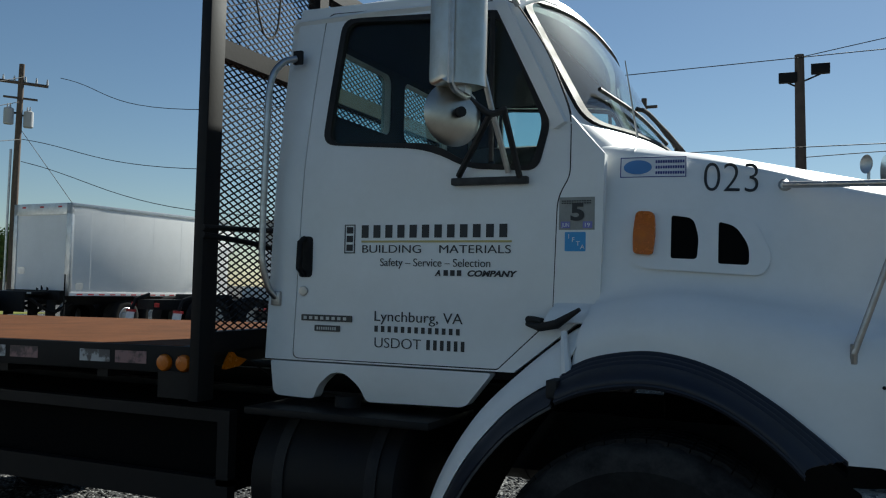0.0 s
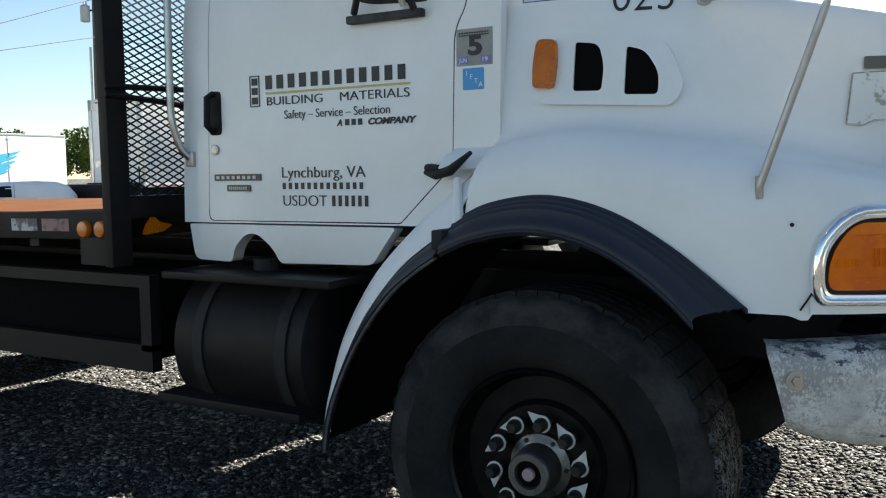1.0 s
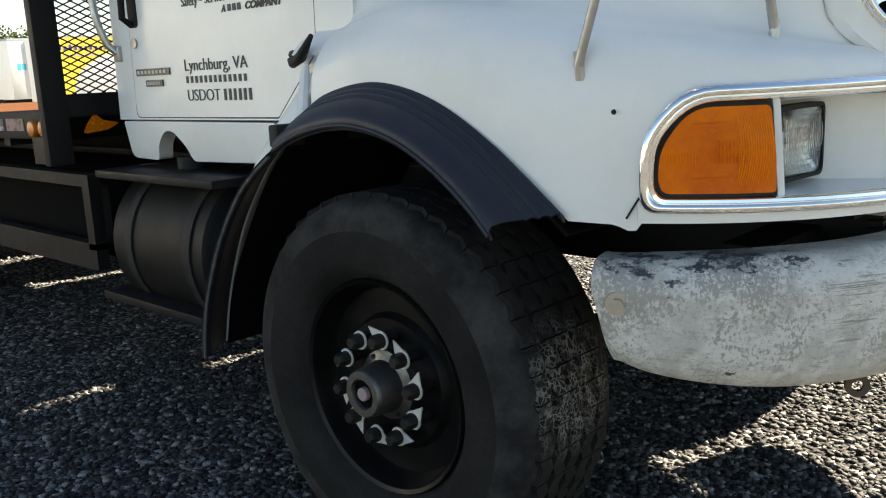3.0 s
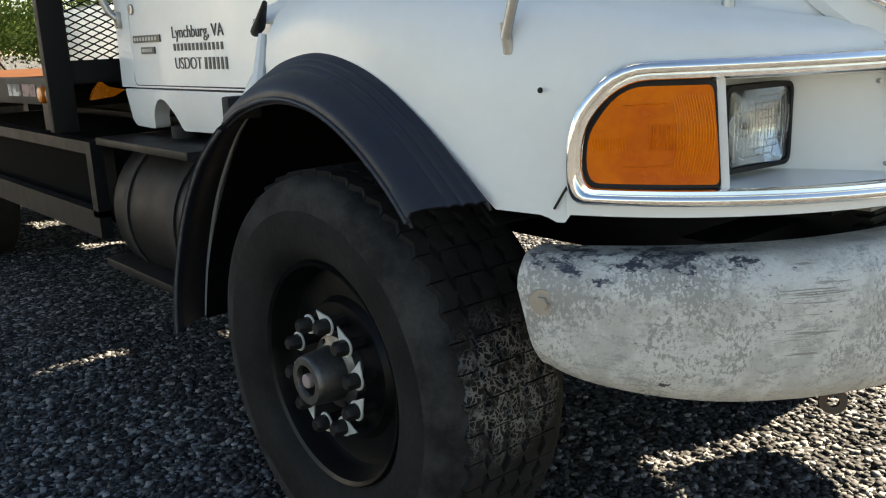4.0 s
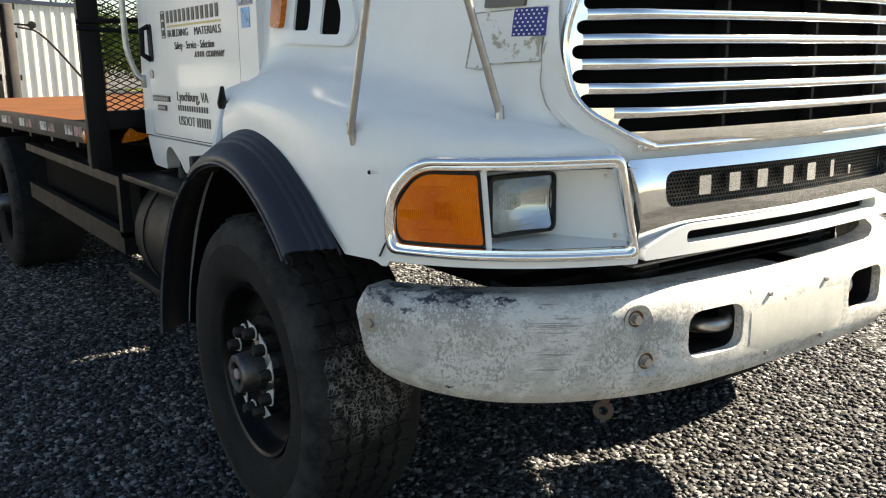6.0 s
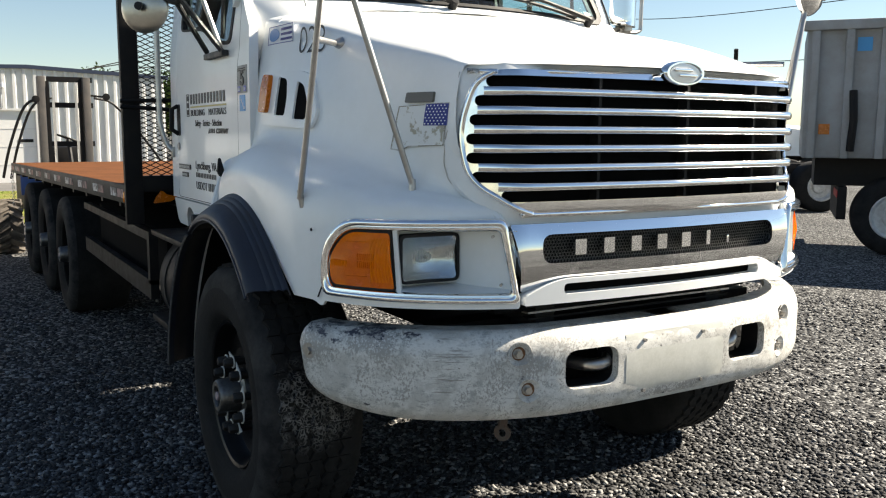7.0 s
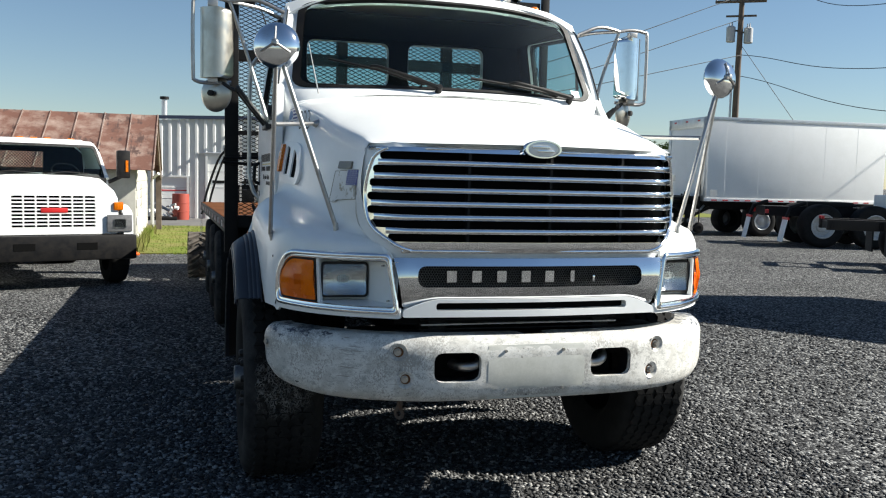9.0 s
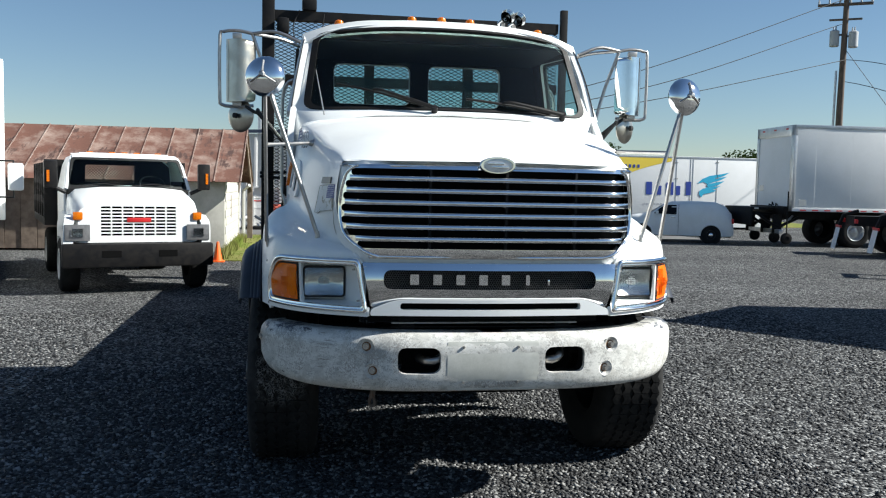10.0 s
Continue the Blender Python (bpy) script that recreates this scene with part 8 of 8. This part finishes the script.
for dx, z in ((0.75, 11.4), (-0.55, 11.1)):
    f = plain("flood_light", dx - 0.38, dx + 0.38, -0.25, 0.05, z - 0.22, z + 0.22, BLACK, FP, 0.04, "black flood light")
    part("bracket", tube([(0, 0, z - 0.5), (dx, 0, z - 0.2)], 0.04, 6), BLACK, f)
FP2 = thing("far_pole", "distant wooden pole with a small crossarm", "pole", at=pose(-14.7, 74.4, 0))
part("pole_shaft", tube([(0, 0, 0), (0, 0, 19.4)], [0.35, 0.25], 10), POLEWOOD, FP2)
part("crossarm", tube([(-1.2, 0, 18.6), (1.2, 0, 18.6)], 0.15, 6), POLEWOOD, FP2)
DISH = thing("dish_mast", "small satellite dish on a slim mast", "dish", at=pose(1.75, 25.9, 0))
part("dish_pole", tube([(0, 0, 0), (0, 0, 5.6)], 0.05, 8), ALU, DISH)
part("dish", lathe([(0.0, 0.0), (0.15, 0.02), (0.28, 0.07), (0.3, 0.09), (0.28, 0.06)], 28, Matrix.Translation((0, 0, 5.8)) @ Matrix.Rotation(radians(-55), 4, "Z")), ALU, DISH)
wires = [((-56.6, 41.2, 12.2), (-38.1, 41.8, 9.3), (10, 44, 9.5)), ((-56.0, 44.0, 17.5), (-38.2, 41.7, 13.4), (10, 44, 14.5)), ((-56.6, 41.2, 12.2), (-50.2, 21.6, 7.6), (-42.5, 2.5, 4.1)), ((-56.6, 41.2, 17.0), (-49.5, 21, 9.5), (-42.2, 3.0, 4.3)),
         ((-0.5, 35.9, 12.0), (14, 30, 12.8), (40, 20, 15)), ((-0.5, 35.9, 7.6), (14, 30, 7.4), (40, 20, 8)), ((-56.8, 40.9, 15), (-50, 22, 8.6), (-42.6, 2.0, 4.2)), ((-56.6, 41.2, 10.5), (-36, 42.5, 6.2), (10, 46, 7))]
HUB = Vector((4.5, -1.5, 1.65))
for a, b, c in wires:
    if a[0] < -50:
        a, b, c = (HUB + (Vector(p) - HUB) * 0.75 for p in (a, b, c))
    w = tagged(part("overhead_wire", tube(spline([a, b, c], 30), 0.02, 5), BLACK), "thin black overhead wire between poles", "wire", "overhead wires")
guy = tagged(part("guy_wire", tube([(-41.8, 30.8, 10.2), (-36.4, 35.6, 0)], 0.018, 5), BLACK), "slanting guy wire of the utility pole", "wire", "overhead wires")


# ----- trees on the skyline
LEAF = mat("leaf_green", (0.06, 0.10, 0.02), 0.8, second=(0.11, 0.14, 0.035), scale=1.5, amount=0.8, fine=0.3, spec=0.2)
BARK = mat("bark", (0.08, 0.06, 0.045), 0.95)


def tree(x, y, h, w, seed):
    rng = random.Random(seed)
    t = thing("tree", "leafy green deciduous tree beyond the yard", "tree", "skyline trees", pose(x, y, 0))
    part("trunk", tube([(0, 0, 0), (0.1, 0, h * 0.4), (0.0, 0.1, h * 0.8)], [0.22, 0.16, 0.05], 8), BARK, t)
    bm = bmesh.new()
    for k in range(6):
        a = rng.uniform(0, math.tau)
        sweep(bm, [(0, 0, h * 0.35 + k * h * 0.07), (w * 0.3 * math.cos(a), w * 0.3 * math.sin(a), h * 0.55 + k * h * 0.06)], [0.08, 0.03], 5)
    part("limb", bm, BARK, t)
    vs, fs = [], []
    centres = [(rng.gauss(0, w * 0.28), rng.gauss(0, w * 0.28), h * (0.45 + 0.5 * rng.random()), rng.uniform(0.16, 0.3) * w) for _ in range(22)]
    for k in range(5200):
        c = rng.choice(centres)
        d = Vector((rng.gauss(0, 1), rng.gauss(0, 1), rng.gauss(0, 0.8))).normalized() * c[3] * rng.uniform(0.6, 1.1)
        p = Vector(c[:3]) + d
        u = Vector((rng.gauss(0, 1), rng.gauss(0, 1), rng.gauss(0, 1))).normalized()
        v = u.orthogonal().normalized()
        s = rng.uniform(0.06, 0.13)
        i = len(vs)
        vs += [p + u * s, p + v * s * 0.6, p - u * s, p - v * s * 0.6]
        fs.append((i, i + 1, i + 2, i + 3))
    me = bpy.data.meshes.new("crown")
    me.from_pydata(vs, [], fs)
    me.materials.append(LEAF)
    cr = new("crown", me)
    cr.parent = t


for k, (x, y, h, w) in enumerate(((-56, 12.2, 5.0, 5), (-58, 16, 4.4, 5), (-57, 20, 4.8, 4.5), (-50, 30.2, 4.3, 2.6), (-46, 33.4, 4.4, 3.0), (-62, 8, 4.2, 5), (-45, 6.3, 4.4, 4.5), (-47, 9.6, 4.2, 4.5), (-48, 12.6, 3.6, 4.5), (-50, 15.5, 3.2, 4.5), (-66, 44, 4.6, 5), (-70, 55, 5.5, 6))):
    tree(x, y, h, w, k)

# ---------------------------------------------------------------- loose stones near the truck
STONE = mat("crushed_stone", (0.1, 0.1, 0.1), 0.75, spec=0.2)
n, l = STONE.node_tree.nodes, STONE.node_tree.links
geo = n.new("ShaderNodeNewGeometry")
ramp = n.new("ShaderNodeValToRGB")
ramp.color_ramp.elements[0].color, ramp.color_ramp.elements[1].color = (0.016, 0.016, 0.017, 1), (0.30, 0.295, 0.285, 1)
mid = ramp.color_ramp.elements.new(0.72)
mid.color = (0.066, 0.066, 0.067, 1)
l.new(geo.outputs["Random Per Island"], ramp.inputs[0])
l.new(ramp.outputs[0], n["Principled BSDF"].inputs["Base Color"])


def stones(count, seed, x0, x1, y0, y1, size):
    rng = np.random.default_rng(seed)
    base = np.array([(x, y, z) for x in (-1, 1) for y in (-1, 1) for z in (-1, 1)], float)
    quads = np.array([(0, 1, 3, 2), (4, 6, 7, 5), (0, 4, 5, 1), (2, 3, 7, 6), (0, 2, 6, 4), (1, 5, 7, 3)])
    shape = base[None] * rng.uniform(0.45, 1.0, (count, 8, 3)) * np.array([1.0, 0.75, 0.45])
    a, b = rng.uniform(0, math.tau, count), rng.normal(0, 0.35, count)
    ca, sa, cb, sb = np.cos(a), np.sin(a), np.cos(b), np.sin(b)
    x, y, z = shape[..., 0], shape[..., 1], shape[..., 2]
    x, z = x * cb[:, None] + z * sb[:, None], -x * sb[:, None] + z * cb[:, None]
    x, y = x * ca[:, None] - y * sa[:, None], x * sa[:, None] + y * ca[:, None]
    s = size * rng.uniform(0.5, 1.35, count)[:, None]
    pts = np.stack([x * s + rng.uniform(x0, x1, count)[:, None], y * s + rng.uniform(y0, y1, count)[:, None], z * s + 0.15 * s], -1).reshape(-1, 3)
    faces = (quads[None] + 8 * np.arange(count)[:, None, None]).reshape(-1, 4)
    me = bpy.data.meshes.new("gravel_stones")
    me.vertices.add(len(pts))
    me.vertices.foreach_set("co", pts.ravel())
    me.loops.add(faces.size)
    me.loops.foreach_set("vertex_index", faces.ravel())
    me.polygons.add(len(faces))
    me.polygons.foreach_set("loop_start", np.arange(0, faces.size, 4))
    me.polygons.foreach_set("loop_total", np.full(len(faces), 4))
    me.update()
    me.materials.append(STONE)
    return tagged(new("gravel_stones", me), "loose grey angular gravel stones", "gravel", kind="stuff")


stones(62000, 1, -2.5, 3.6, -3.2, 2.2, 0.0135)
stones(30000, 2, -6.0, 2.5, -5.5, 5.5, 0.015)
